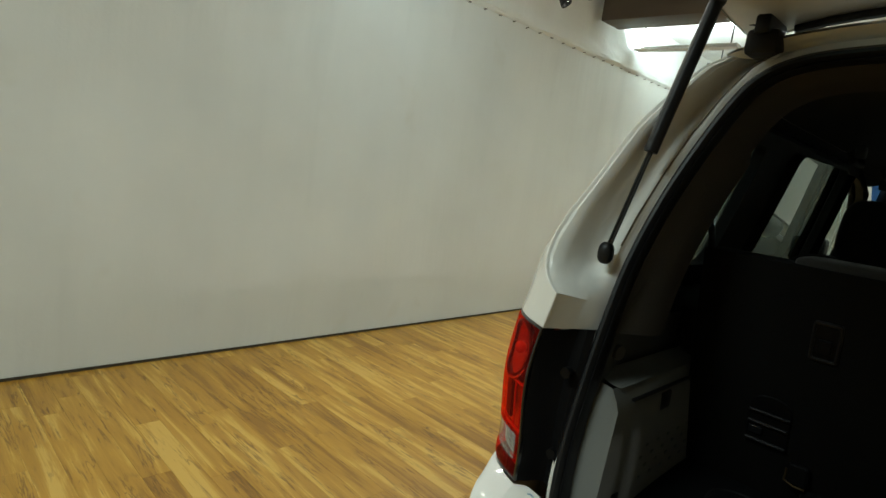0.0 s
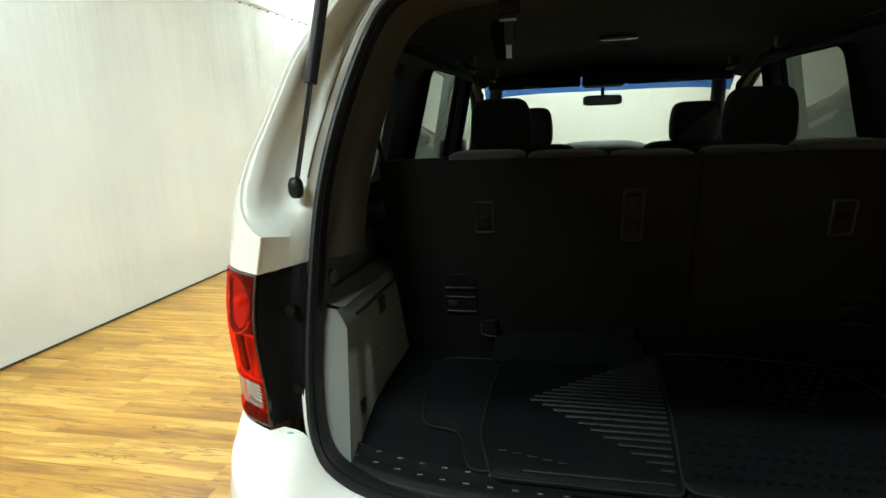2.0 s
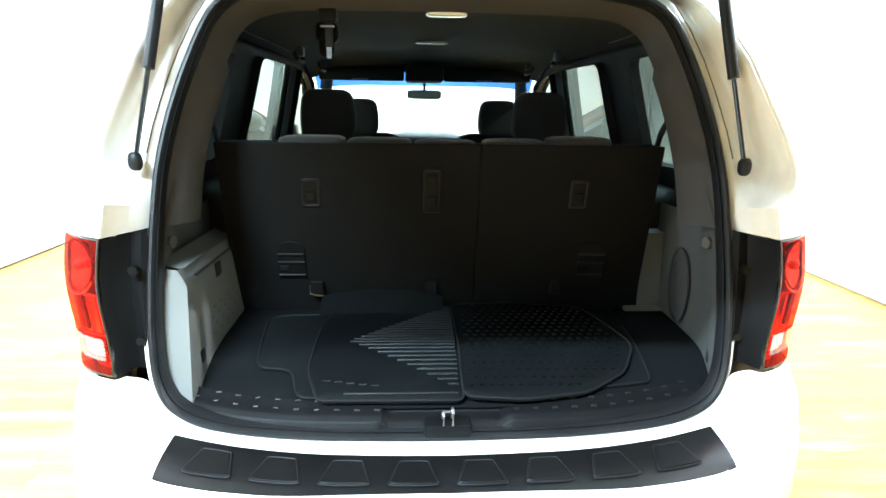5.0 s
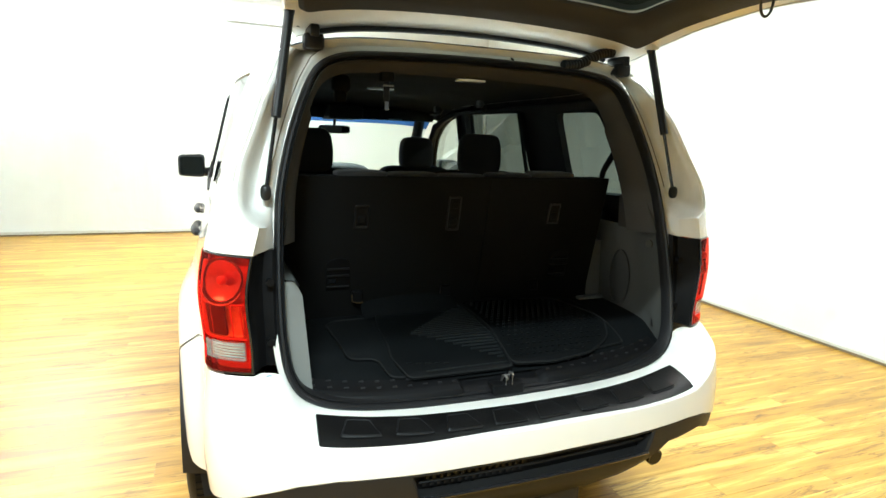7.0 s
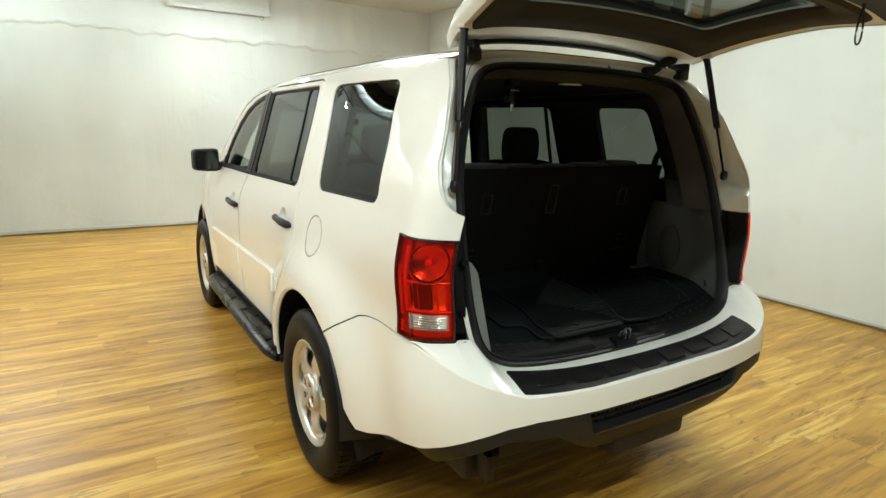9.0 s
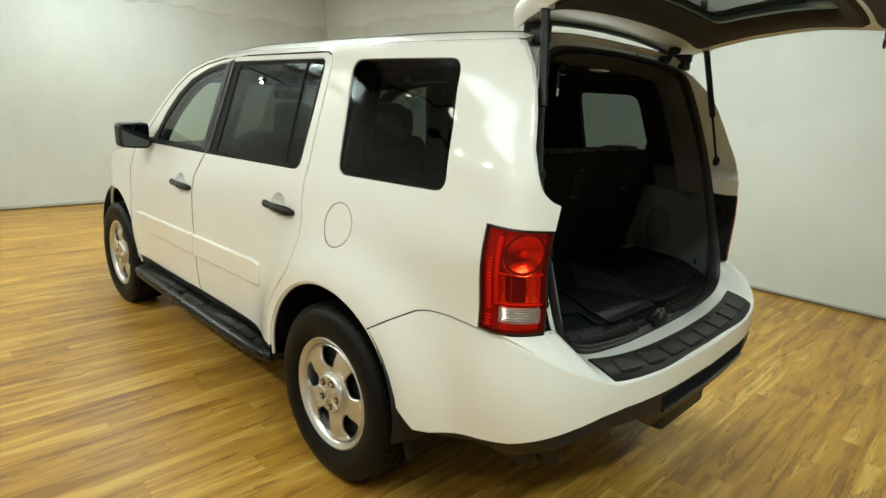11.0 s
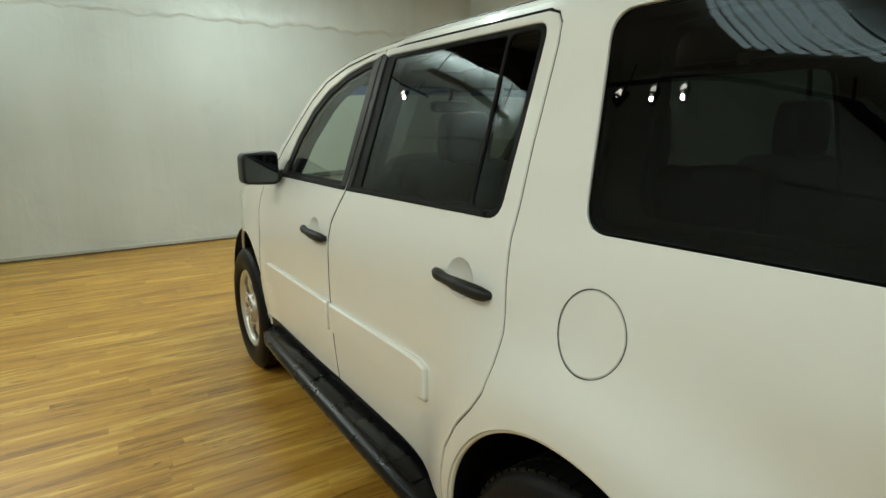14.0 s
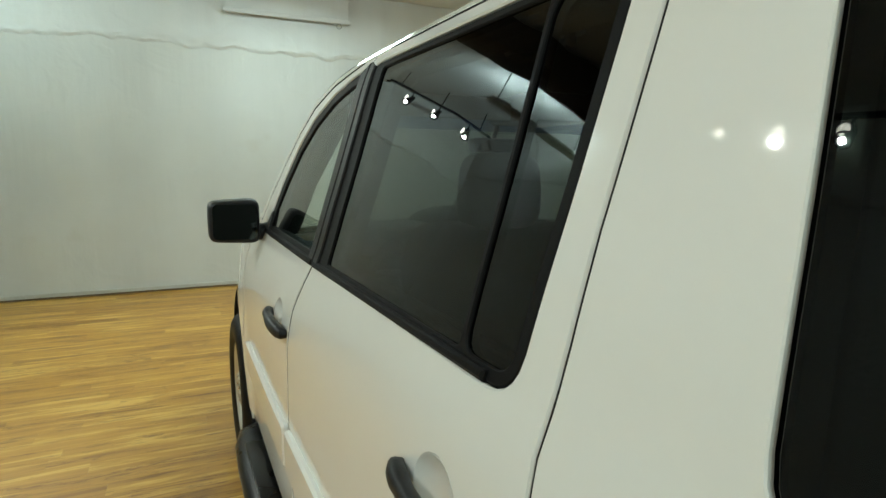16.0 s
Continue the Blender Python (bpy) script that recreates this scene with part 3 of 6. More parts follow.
wall("wall_west", (XL - 0.15, YB - 0.15, FLOOR), (XL, YF + 0.15, ZC), "plain white boarded wall with grey scuffs and faint streaks")
wall("wall_east", (XR, YB - 0.15, FLOOR), (XR + 0.15, YF + 0.15, ZC), "plain white boarded wall meeting the wooden floor")
wall("wall_north", (XL, YF, FLOOR), (XR, YF + 0.15, ZC), "white sheet-covered end wall under gathered cloth", SHEET_WALL)
# south wall is out of view and darkened to cut bounce into the boot
wall("wall_south", (XL, YB - 0.15, FLOOR), (XR, YB, ZC), "unseen wall closing the hall, dark grey to cut bounce light", DARK_WALL)
tagged(part("ceiling", box(bmesh.new(), (XL - 0.15, YB - 0.15, ZC), (XR + 0.15, YF + 0.15, ZC + 0.1)), CLOTH, smooth=False),
       "white matt ceiling with track lamps and added battens", "ceiling", kind="structure")
tagged(part("ground", box(bmesh.new(), (XL - 0.2, YB - 0.2, FLOOR - 0.2), (XR + 0.2, YF + 0.2, FLOOR - 0.014)), DARK_GAP, smooth=False),
       "dark subfloor under the wooden boards", "floor", kind="structure")
# the west strip is added dark to stand in for the wall's base gap
for name, lo, hi in (("gap_strip_west", (XL, YB, FLOOR + 0.004), (XL + 0.008, YF, FLOOR + 0.018)), ("baseboard_north", (XL, YF - 0.010, FLOOR + 0.004), (XR, YF, FLOOR + 0.022)), ("baseboard_east", (XR - 0.010, YB, FLOOR + 0.004), (XR, YF, FLOOR + 0.022))):
    tagged(part(name, box(bmesh.new(), lo, hi), DARK_GAP if name == "gap_strip_west" else SKIRT_BROWN, smooth=False), "narrow strip at the foot of the wall", "baseboard", kind="structure")
for name, lo, hi in (("trim_north", (XL, YF - 0.018, FLOOR + 0.023), (XR, YF - 0.001, FLOOR + 0.063)), ("trim_east", (XR - 0.014, YB, FLOOR + 0.023), (XR - 0.001, YF - 0.02, FLOOR + 0.048))):
    tagged(part(name, box(bmesh.new(), lo, hi, 0.004), SKIRT, smooth=False), "low grey skirting rail along the wall", "skirting", kind="structure")


def drape(name, fn, n, label):
    """Gathered cloth that hangs over the top of a wall; fn(s, h, out) gives its points."""
    bm = bmesh.new()

    def at(u, v):
        s = u
        fold = noise.noise((s * 38, v * 1.3, 3.1)) * 0.6 + noise.noise((s * 11, v * 4, 9.7)) * 0.9
        sag = 0.060 * noise.noise((s * 13, 0.3, 1.7)) + 0.040 * noise.noise((s * 41, 0.9, 4.7)) + 0.010 * noise.noise((s * 97, 0.2, 2.7))
        low = noise.noise((s * 55 + 9 * v, v * 30, 5.5))
        out = 0.002 + smooth01(v * 6) * (0.026 + 0.030 * fold * (0.4 + 0.6 * v) + 0.022 * low * (1 - v) ** 4)
        return fn(s, v ** 1.6, max(0.003, out), sag * (1 - v))
    grid(bm, 2 * n, 22, at)
    sol = part(name, bm, CLOTH)
    return tagged(sol, label, "ceiling cloth", kind="structure")


LY = YF - YB
drape("cloth_trim_north", lambda s, v, o, g: (XL + (XR - XL) * s, YF - o, 2.683 + g + (ZC - 2.688) * v), 200, "gathered white cloth hanging over the end wall")
drape("cloth_trim_east", lambda s, v, o, g: (XR - o, YB + LY * s, 2.718 + g + (ZC - 2.723) * v), 260, "gathered white cloth hanging over the side wall")
drape("cloth_trim_west", lambda s, v, o, g: (XL + o, YB + LY * s, 2.833 + 0.3 * g + (ZC - 2.838) * v), 260, "gathered white cloth pinned along the side wall")
pins = bmesh.new()
for i in range(60):
    y = YB + 0.2 + i * 0.205
    cyl(pins, (XL + 0.002, y, 2.825 + random.uniform(-0.006, 0.006)), (XL + 0.035, y, 2.825), 0.006, seg=6)
tagged(part("cloth_pins", pins, STEEL), "row of small dark pins fixing the cloth edge", "pin", kind="stuff")
tagged(part("corner_trim", box(bmesh.new(), (XR - 0.055, YF - 0.055, FLOOR + 0.063), (XR - 0.02, YF - 0.02, ZC), 0.006), ALU, smooth=False), "pale upright corner strip between two walls", "trim", kind="structure")

# roller blind on the end wall
blind = thing("roller_blind", "rolled-up white blind with pull ring on the end wall", "blind", (0.14, YF - 0.10, 3.085))
part("bottom_bar", box(bmesh.new(), (-0.72, -0.03, -0.005), (0.72, 0.0, 0.045), 0.006), ALU, blind, "grey metal bar")
part("screen", box(bmesh.new(), (-0.70, -0.012, 0.046), (0.70, -0.009, 0.30)), CLOTH, blind, "white blind cloth", smooth=False)
part("case", cyl(bmesh.new(), (-0.74, 0.0, 0.32), (0.74, 0.0, 0.32), 0.045), ALU, blind)
b = bmesh.new()
for k in range(16):
    a0, a1 = 2 * math.pi * k / 16, 2 * math.pi * (k + 1) / 16
    cyl(b, (0.58 + 0.028 * math.cos(a0), -0.015, -0.034 + 0.028 * math.sin(a0)), (0.58 + 0.028 * math.cos(a1), -0.015, -0.034 + 0.028 * math.sin(a1)), 0.004, seg=6)
part("pull_ring", b, STEEL, blind, "dark pull ring")
part("cord", cyl(bmesh.new(), (0.70, -0.012, -0.09), (0.70, -0.012, 0.30), 0.003, seg=6), ALU, blind)

# track lamps
SPOT_GLOW = glow("spot_bulb", (1.0, 0.92, 0.80), 28.0)
BATTEN_GLOW = glow("batten_tube", (0.92, 0.98, 1.0), 16.0)
# the last two short tracks carry the added glint heads
for x0, y0, x1, y1 in ((-3.55, -0.4, -3.55, 4.4), (-3.5, 7.4, -2.0, 7.4), (2.6, -0.2, 2.6, 4.0), (-3.10, 1.33, -2.66, 1.33), (-2.64, 0.75, -2.20, 0.75)):
    rail = thing("lamp_track", "slim dark lamp track hung under the ceiling", "lamp track", ((x0 + x1) / 2, (y0 + y1) / 2, 3.24), "lamp tracks")
    hx, hy = abs(x1 - x0) / 2 + 0.02, abs(y1 - y0) / 2 + 0.02
    part("rail", box(bmesh.new(), (-hx, -hy, -0.012), (hx, hy, 0.012), 0.003), BLACK, rail, smooth=False)
    for k in (-0.8, 0.0, 0.8):
        part("hanger", cyl(bmesh.new(), (k * (hx - 0.02), k * (hy - 0.02), 0.012), (k * (hx - 0.02), k * (hy - 0.02), ZC - 3.24), 0.008, seg=8), BLACK, rail)
for p, q, share in SPOTS:
    lamp = thing("track_spotlight", "small dark spot lamp head lit on a ceiling track", "spotlight", p, "track spotlights")
    d = (Vector(q) - Vector(p)).normalized()
    head = part("head", lathe(bmesh.new(), [(-0.07, 0.006), (-0.07, 0.026), (-0.02, 0.034), (0.05, 0.050), (0.08, 0.054), (0.08, 0.046), (0.062, 0.04)], 20, sx=1), BLACK, lamp)
    head.matrix_local = d.to_track_quat("X", "Z").to_matrix().to_4x4() @ Matrix.Scale(1.0 if share > 0.1 else 0.45, 4)
    bulb = part("bulb", lathe(bmesh.new(), [(0.060, 0.040), (0.066, 0.02), (0.068, 0.001)], 16, sx=1), SPOT_GLOW, lamp, "glowing warm bulb")
    bulb.matrix_local = head.matrix_local
    part("stem", cyl(bmesh.new(), (0, 0, 0.0), (0, 0, 0.11), 0.009, seg=8), BLACK, lamp)
for p in BATTENS:
    lamp = thing("batten_lamp", "added long white batten lamp with cool tube on the ceiling", "ceiling lamp", p, "batten lamps")
    part("tray", box(bmesh.new(), (-0.78, -0.075, 0.0), (0.78, 0.075, 0.05), 0.006), ALU, lamp, smooth=False)
    part("tube", cyl(bmesh.new(), (-0.75, 0, -0.022), (0.75, 0, -0.022), 0.016, seg=12), BATTEN_GLOW, lamp, "glowing cool tube")
    part("neck", box(bmesh.new(), (-0.05, -0.03, 0.05), (0.05, 0.03, ZC - p[2])), ALU, lamp, smooth=False)
washer = thing("wall_washer", "narrow white lamp tray tucked beside the dark ceiling duct", "ceiling lamp", WASHER)
part("tray", box(bmesh.new(), (-0.58, -0.05, -0.02), (0.58, 0.09, 0.02), 0.006), ALU, washer, smooth=False)
for k in (-0.5, 0.5):
    part("hanger", cyl(bmesh.new(), (k, 0, 0.02), (k, 0, ZC - WASHER[2]), 0.008, seg=8), BLACK, washer)
cover = thing("pleated_lamp_cover", "pleated white cloth lamp cover glowing coolly under the ceiling", "ceiling lamp", (-2.72, 2.05, 3.32))
COVER_GLOW = glow("lamp_cover_cloth", (0.78, 0.95, 1.0), 5.0)
for k in range(8):
    pc = bmesh.new()
    y0 = -0.44 + k * 0.112
    grid(pc, 8, 6, lambda a, b: (-0.46 + 0.92 * a, y0 + 0.086 * b, -0.035 * math.sin(math.pi * b) + 0.05 * (2 * a - 1) ** 2 + 0.012 * math.sin(9 * a + k)))
    part("pleat", pc, COVER_GLOW, cover)
for y in (-0.43, 0.43):
    part("rod", cyl(bmesh.new(), (-0.40, y, 0.045), (0.40, y, 0.045), 0.008, seg=8), BLACK, cover)
part("spine", box(bmesh.new(), (-0.41, -0.45, 0.045), (-0.39, 0.45, 0.06)), BLACK, cover, smooth=False)
for k in (-0.4, 0.4):
    part("hanger", cyl(bmesh.new(), (k, -0.43 if k > 0 else 0.0, 0.04), (k, 0, ZC - 3.32), 0.008, seg=8), BLACK, cover)
# dark duct across the ceiling
duct = thing("ceiling_duct", "wide brown duct running under the ceiling", "duct", (-2.0, 5.0, 3.22))
part("casing", box(bmesh.new(), (-1.65, -0.19, -0.08), (1.65, 0.19, 0.19), 0.02), BEAM, duct)

# ---- the car: body surfaces ----
CX = 0.010
car = thing("suv_car", "white family SUV with raised tailgate and open boot on wooden floor", "car", (CX, 0, 0))
PROF = spline([0.18, 0.28, 0.38, 0.50, 0.62, 0.75, 0.90, 1.00, 1.07, 1.13, 1.19, 1.24, 1.33, 1.45, 1.58, 1.67, 1.71, 1.74, 1.762],
              [0.845, 0.885, 0.905, 0.914, 0.918, 0.919, 0.917, 0.914, 0.908, 0.897, 0.881, 0.865, 0.843, 0.812, 0.780, 0.757, 0.739, 0.708, 0.665])
HUB_R, HUB_F, HUB_Z = 1.115, 3.90, 0.339
ARCH_R, ARCH_F, ARCH, ARCH_Z = 1.127, 3.90, 0.430, 0.384


def half(y, z):
    """Half the car's width at a place along it and a height."""
    w = PROF(z) + 0.018 * smooth01((1.25 - z) / 0.3) * smooth01((y - 1.7) / 1.1)
    w -= smooth01((1.15 - y) / 0.75) * (0.028 + 0.006 * smooth01((1.2 - z) / 0.3) + 0.035 * smooth01((z - 1.55) / 0.2) - 0.016 * smooth01((z - 0.88) / 0.2) * smooth01((1.48 - z) / 0.2))
    if y > 3.5:
        w -= 0.24 * ((y - 3.5) / 1.3) ** 2.2
    w -= 0.044 * smooth01((z - 1.28) / 0.44) * smooth01((0.62 - y) / 0.28)
    w += 0.018 * math.exp(-((z - 1.390) / 0.18) ** 2) * smooth01((1.0 - y) / 0.66)
    r = math.hypot(y - ARCH_R, z - 0.38)
    w += 0.074 * math.exp(-(max(0.0, r - 0.44) / 0.175) ** 2) * (1 - 0.9 * smooth01((z - 0.85) / 0.3))
    r = math.hypot(y - ARCH_F, z - 0.37)
    w += 0.012 * math.exp(-((r - 0.45) / 0.09) ** 2)
    return w


CORNER_X = spline([0, 0.05, 0.09, 0.13, 0.17, 0.21, 0.26], [0, 0.001, 0.009, 0.033, 0.066, 0.104, 0.153])
CORNER_Y = spline([0, 0.05, 0.09, 0.13, 0.17, 0.21, 0.26], [0, 0.05, 0.089, 0.122, 0.147, 0.166, 0.184])


def flank(u, z):
    """The car's left side: u is the place along it, and runs round the rear corner below 0.40."""
    if u >= 0.40:
        return (-half(u, z), u, z)
    more = 1.6 * (0.40 - u) ** 1.5 * smooth01((z - 1.26) / 0.44)
    return (-(half(0.40, z) - CORNER_X(0.40 - u) - more), 0.40 - CORNER_Y(0.40 - u), z)


SIDE = offset_map(flank)
assert (SIDE(2.0, 0.8, 0.1) - Vector(flank(2.0, 0.8))).x > 0


def arc(c, a0, a1, n=22, r=ARCH):
    return [(c + r * math.cos(radians(a0 + (a1 - a0) * i / n)), ARCH_Z + r * math.sin(radians(a0 + (a1 - a0) * i / n))) for i in range(n + 1)]


REAR_SEAM = [(1.580, 0.40), (1.580, 0.50), (1.556, 0.60), (1.498, 0.695), (1.436, 0.765), (1.400, 0.82), (1.386, 0.89), (1.383, 0.97), (1.402, 1.08), (1.418, 1.19),
             (1.414, 1.30), (1.413, 1.41), (1.404, 1.55), (1.399, 1.63), (1.405, 1.68), (1.428, 1.708), (1.47, 1.722)]
MID_SEAM = [(2.475, 0.42), (2.492, 0.55), (2.506, 0.70), (2.515, 0.85), (2.516, 1.00), (2.500, 1.08), (2.460, 1.155), (2.435, 1.20), (2.325, 1.720)]
TOP_SEAM = [(2.45, 1.708), (2.65, 1.682), (2.85, 1.632), (3.00, 1.560), (3.15, 1.455), (3.30, 1.330), (3.43, 1.205)]
FRONT_SEAM = [(3.50, 1.13), (3.535, 1.0), (3.545, 0.75), (3.52, 0.55), (3.49, 0.42)]
PILLAR = [(3.56, 1.160), (3.45, 1.242), (3.30, 1.368), (3.15, 1.488), (3.00, 1.586), (2.85, 1.650), (2.65, 1.698), (2.45, 1.725), (2.2, 1.745)]


def hatch_shift(u, z):
    return u + 0.026 * smooth01((z - 1.262) / 0.17) + 0.022 * smooth01((z - 1.60) / 0.10)


HATCH_EDGE = [(0.475, 1.745), (0.43, 1.715), (0.382, 1.65), (0.349, 1.58), (0.316, 1.50), (0.286, 1.41), (0.262, 1.34), (0.248, 1.305), (0.235, 1.285), (0.219, 1.270), (0.198, 1.256), (0.172, 1.246)]
HATCH_EDGE = [(hatch_shift(u, z), z) for u, z in HATCH_EDGE]
LAMP = [(0.172, 1.172), (0.398, 1.180), (0.398, 0.842), (0.172, 0.846)]
BUMPER_SEAM = [(0.40, 0.840), (0.53, 0.846), (0.61, 0.842), (0.66, 0.830), (0.75, 0.778), (0.848, 0.717)]
arch_rear = arc(ARCH_R, 129.6, 4)
quarter = ([LAMP[0]] + [LAMP[1]] + BUMPER_SEAM + [p for p in arch_rear if p[0] > 0.853] + REAR_SEAM + [(2.2, 1.722)] + TOP_SEAM + PILLAR + HATCH_EDGE)
QWIN = rounded([(1.250, 1.678), (0.688, 1.677), (0.602, 1.248), (1.201, 1.239)], 0.055)
FUEL = ellipse(1.126, 1.047, 0.088, 0.086, 40)
RDOOR = REAR_SEAM[:] + [(2.2, 1.722)] + list(reversed(MID_SEAM)) + [(2.0, 0.41), (1.7, 0.40)]
FDOOR = MID_SEAM + TOP_SEAM + FRONT_SEAM + [(3.0, 0.415)]
RWIN = rounded([(1.488, 1.222), (1.450, 1.690), (2.316, 1.690), (2.420, 1.212)], 0.05)
FWIN = [(2.443, 1.212), (2.340, 1.690), (2.46, 1.680), (2.62, 1.652), (2.82, 1.595), (2.97, 1.515), (3.10, 1.405), (3.19, 1.29), (3.25, 1.206)]
RGLASS = rounded([(1.506, 1.240), (1.470, 1.676), (2.235, 1.676), (2.318, 1.229)], 0.03)
FGLASS = [(2.475, 1.236), (2.382, 1.660), (2.47, 1.653), (2.62, 1.626), (2.79, 1.572), (2.93, 1.497), (3.05, 1.392), (3.13, 1.295), (3.165, 1.232)]
MOULD_R = [(1.735, 0.642), (1.745, 0.745), (1.80, 0.753), (2.498, 0.750), (2.493, 0.628), (1.80, 0.630)]
MOULD_F = [(2.512, 0.628), (2.518, 0.750), (3.36, 0.739), (3.42, 0.727), (3.425, 0.630), (3.36, 0.625)]
fender_arch = arc(ARCH_F, 176, 20, 26, 0.444)
fender_top = [(4.62, 0.85), (4.50, 0.95), (4.35, 1.015), (4.20, 1.052), (3.90, 1.100), (3.60, 1.148), (3.56, 1.160)]
FENDER = [(3.43, 1.205)] + FRONT_SEAM + [(3.475, 0.40)] + fender_arch + [(4.45, 0.40), (4.70, 0.42), (4.70, 0.70)] + fender_top


def resample_open(line, step):
    out = []
    for a, b in zip(line, line[1:]):
        n = max(1, int(math.hypot(b[0] - a[0], b[1] - a[1]) / step))
        out += [(a[0] + (b[0] - a[0]) * i / n, a[1] + (b[1] - a[1]) * i / n) for i in range(n)]
    return out + [line[-1]]


def side_parts(sgn):
    P = lambda *a, **k: panel(*a, sgn=sgn, **k)
    quarter_p = part("quarter_panel", P(quarter, [inset(QWIN, -0.004), inset(FUEL, -0.0005)], SIDE, step=0.04, thick=0.008, lip=0.0015), PAINT, car, "glossy white body side")
    part("fuel_flap", P(inset(FUEL, 0.0012), [], SIDE, step=0.03, thick=0.006), PAINT, car, "round white fuel flap")
    part("quarter_window", P(QWIN, [], SIDE, step=0.06, thick=0.005, shift=0.003), GLASS_DARK, car, "dark tinted fixed side glass")
    part("window_seal", P(inset(QWIN, 0.001), [inset(QWIN, 0.022)], SIDE, step=0.03, thick=0.012, shift=0.010), BLACK_GLOSS, car, "black glass border")
    for nm, out, win, gl, label, hy, hz, my in (("rear_door", RDOOR, RWIN, RGLASS, "white rear door", 1.571, 1.041, MOULD_R), ("front_door", FDOOR, FWIN, FGLASS, "white front door", 2.645, 1.006, MOULD_F)):
        cup = ellipse(hy + 0.026, hz + 0.012, 0.060, 0.052, 28)
        door = part(nm, P(inset(out, 0.0050), [inset(win, -0.002), cup], SIDE, step=0.04, thick=0.008), PAINT, car, label)

        def bowl(u, v, d=0.0, hy=hy, hz=hz):
            r = ((u - hy - 0.026) / 0.060) ** 2 + ((v - hz - 0.012) / 0.052) ** 2
            return SIDE(u, v, d + 0.022 * max(0.0, 1 - r) ** 0.7)
        part("handle_cup", P(cup, [], bowl, step=0.012, thick=0.03, lip=0.001, edge=0.012), PAINT, door)
        hb = bmesh.new()
        pts, rad = [], []
        grip = spline([0, 0.05, 0.16, 0.27, 0.40, 0.55, 0.80, 0.95, 1.0], [0.006, 0.0150, 0.0158, 0.0138, 0.0145, 0.0172, 0.0182, 0.0155, 0.007])
        for i in range(25):
            t = i / 24
            u, v = hy + 0.136 - 0.252 * t, hz + 0.006 - 0.008 * t
            lift = 0.030 * (math.sin(math.pi * min(1, max(0, t))) ** 0.28)
            p = SIDE(u, v, -lift + 0.006)
            pts.append((-p.x * sgn, p.y, p.z))
            rad.append(grip(t))
        sweep(hb, pts, rad, 14, 1.1)
        part("handle", hb, BLACK, door, "black plastic pull handle")
        frame_holes = [gl]
        if nm == "rear_door":
            fixed = [(1.506, 1.240), (1.470, 1.676), (1.594, 1.676), (1.616, 1.238)]
            moving = [(1.627, 1.238), (1.605, 1.676), (2.235, 1.676), (2.318, 1.229)]
            frame_holes = [rounded(fixed, 0.030), rounded(moving, 0.012)]
        part("window_frame", P(win, frame_holes, SIDE, step=0.05, thick=0.02, shift=0.003, lip=0.002), BLACK_MATT, door, "black window surround")
        for h in frame_holes:
            part("window", P(inset(h, -0.006), [], SIDE, step=0.08, thick=0.004, shift=0.008), GLASS_DARK if nm == "rear_door" else GLASS_FRONT, door, "tinted door glass")
        belt = [(a, b) for a, b in ((1.545, 1.220), (1.545, 1.234), (2.425, 1.219), (2.43, 1.204))] if nm == "rear_door" else [(2.445, 1.204), (2.44, 1.222), (3.25, 1.216), (3.255, 1.198)]
        part("belt_strip", P(belt, [], SIDE, step=0.06, thick=0.02, shift=-0.005, lip=0.004), BLACK_MATT, door, "black waist strip")
        cover = [(2.29, 1.686), (2.3245, 1.700), (2.4325, 1.210), (2.39, 1.212)] if nm == "rear_door" else [(2.3325, 1.700), (2.39, 1.682), (2.49, 1.214), (2.4410, 1.210)]
        part("pillar_cover", P(cover, [], SIDE, step=0.06, thick=0.008, shift=-0.003), BLACK, door, "black pillar cover")
        part("side_moulding", P(rounded(my, 0.012, 3), [], SIDE, step=0.06, thick=0.020, shift=-0.017, lip=0.007), PAINT, door, "raised white rubbing strip")
    part("fender", P(inset(FENDER, 0.0026), [], SIDE, step=0.06, thick=0.008), PAINT, car, "white front wing")
    part("sill", P([(1.585, 0.30), (1.588, 0.395), (2.0, 0.404), (2.49, 0.414), (3.0, 0.409), (3.48, 0.414), (3.46, 0.30)], [], SIDE, step=0.08, thick=0.03, shift=0.012), BLACK, car, "black sill")
    # black tubes added in the shut lines to stand in for the gaps' shade
    for nm, line, r in (("shut_line", REAR_SEAM + [(1.9, 1.7225), (2.2, 1.7225), (2.325, 1.7205)], 0.0046), ("shut_line", MID_SEAM[:-1] + [(2.38, 1.46), (2.327, 1.715)], 0.0024), ("shut_line", [(2.325, 1.7205)] + TOP_SEAM, 0.0024),
                        ("shut_line", FRONT_SEAM, 0.0024), ("bumper_joint", BUMPER_SEAM, 0.0011), ("flap_joint", FUEL + FUEL[:1], 0.0007)):
        sm = bmesh.new()
        pts = [SIDE(u, v, r + (0.0003 if nm == "shut_line" else -0.0003)) for u, v in resample_open(line, 0.03)]
        sweep(sm, [(-p.x * sgn, p.y, p.z) for p in pts], r, 6)
        part(nm, sm, BLACK_MATT, car, "thin dark joint line")
    # lining behind the skin, with the window openings left free
    lining = [(0.46, 0.80), (0.70, 0.88), (1.115, 0.90), (1.57, 0.80), (1.66, 0.36), (3.46, 0.36), (3.50, 1.10), (3.40, 1.20), (3.12, 1.44), (2.85, 1.61), (2.45, 1.70), (2.2, 1.712), (0.56, 1.712), (0.52, 1.5)]
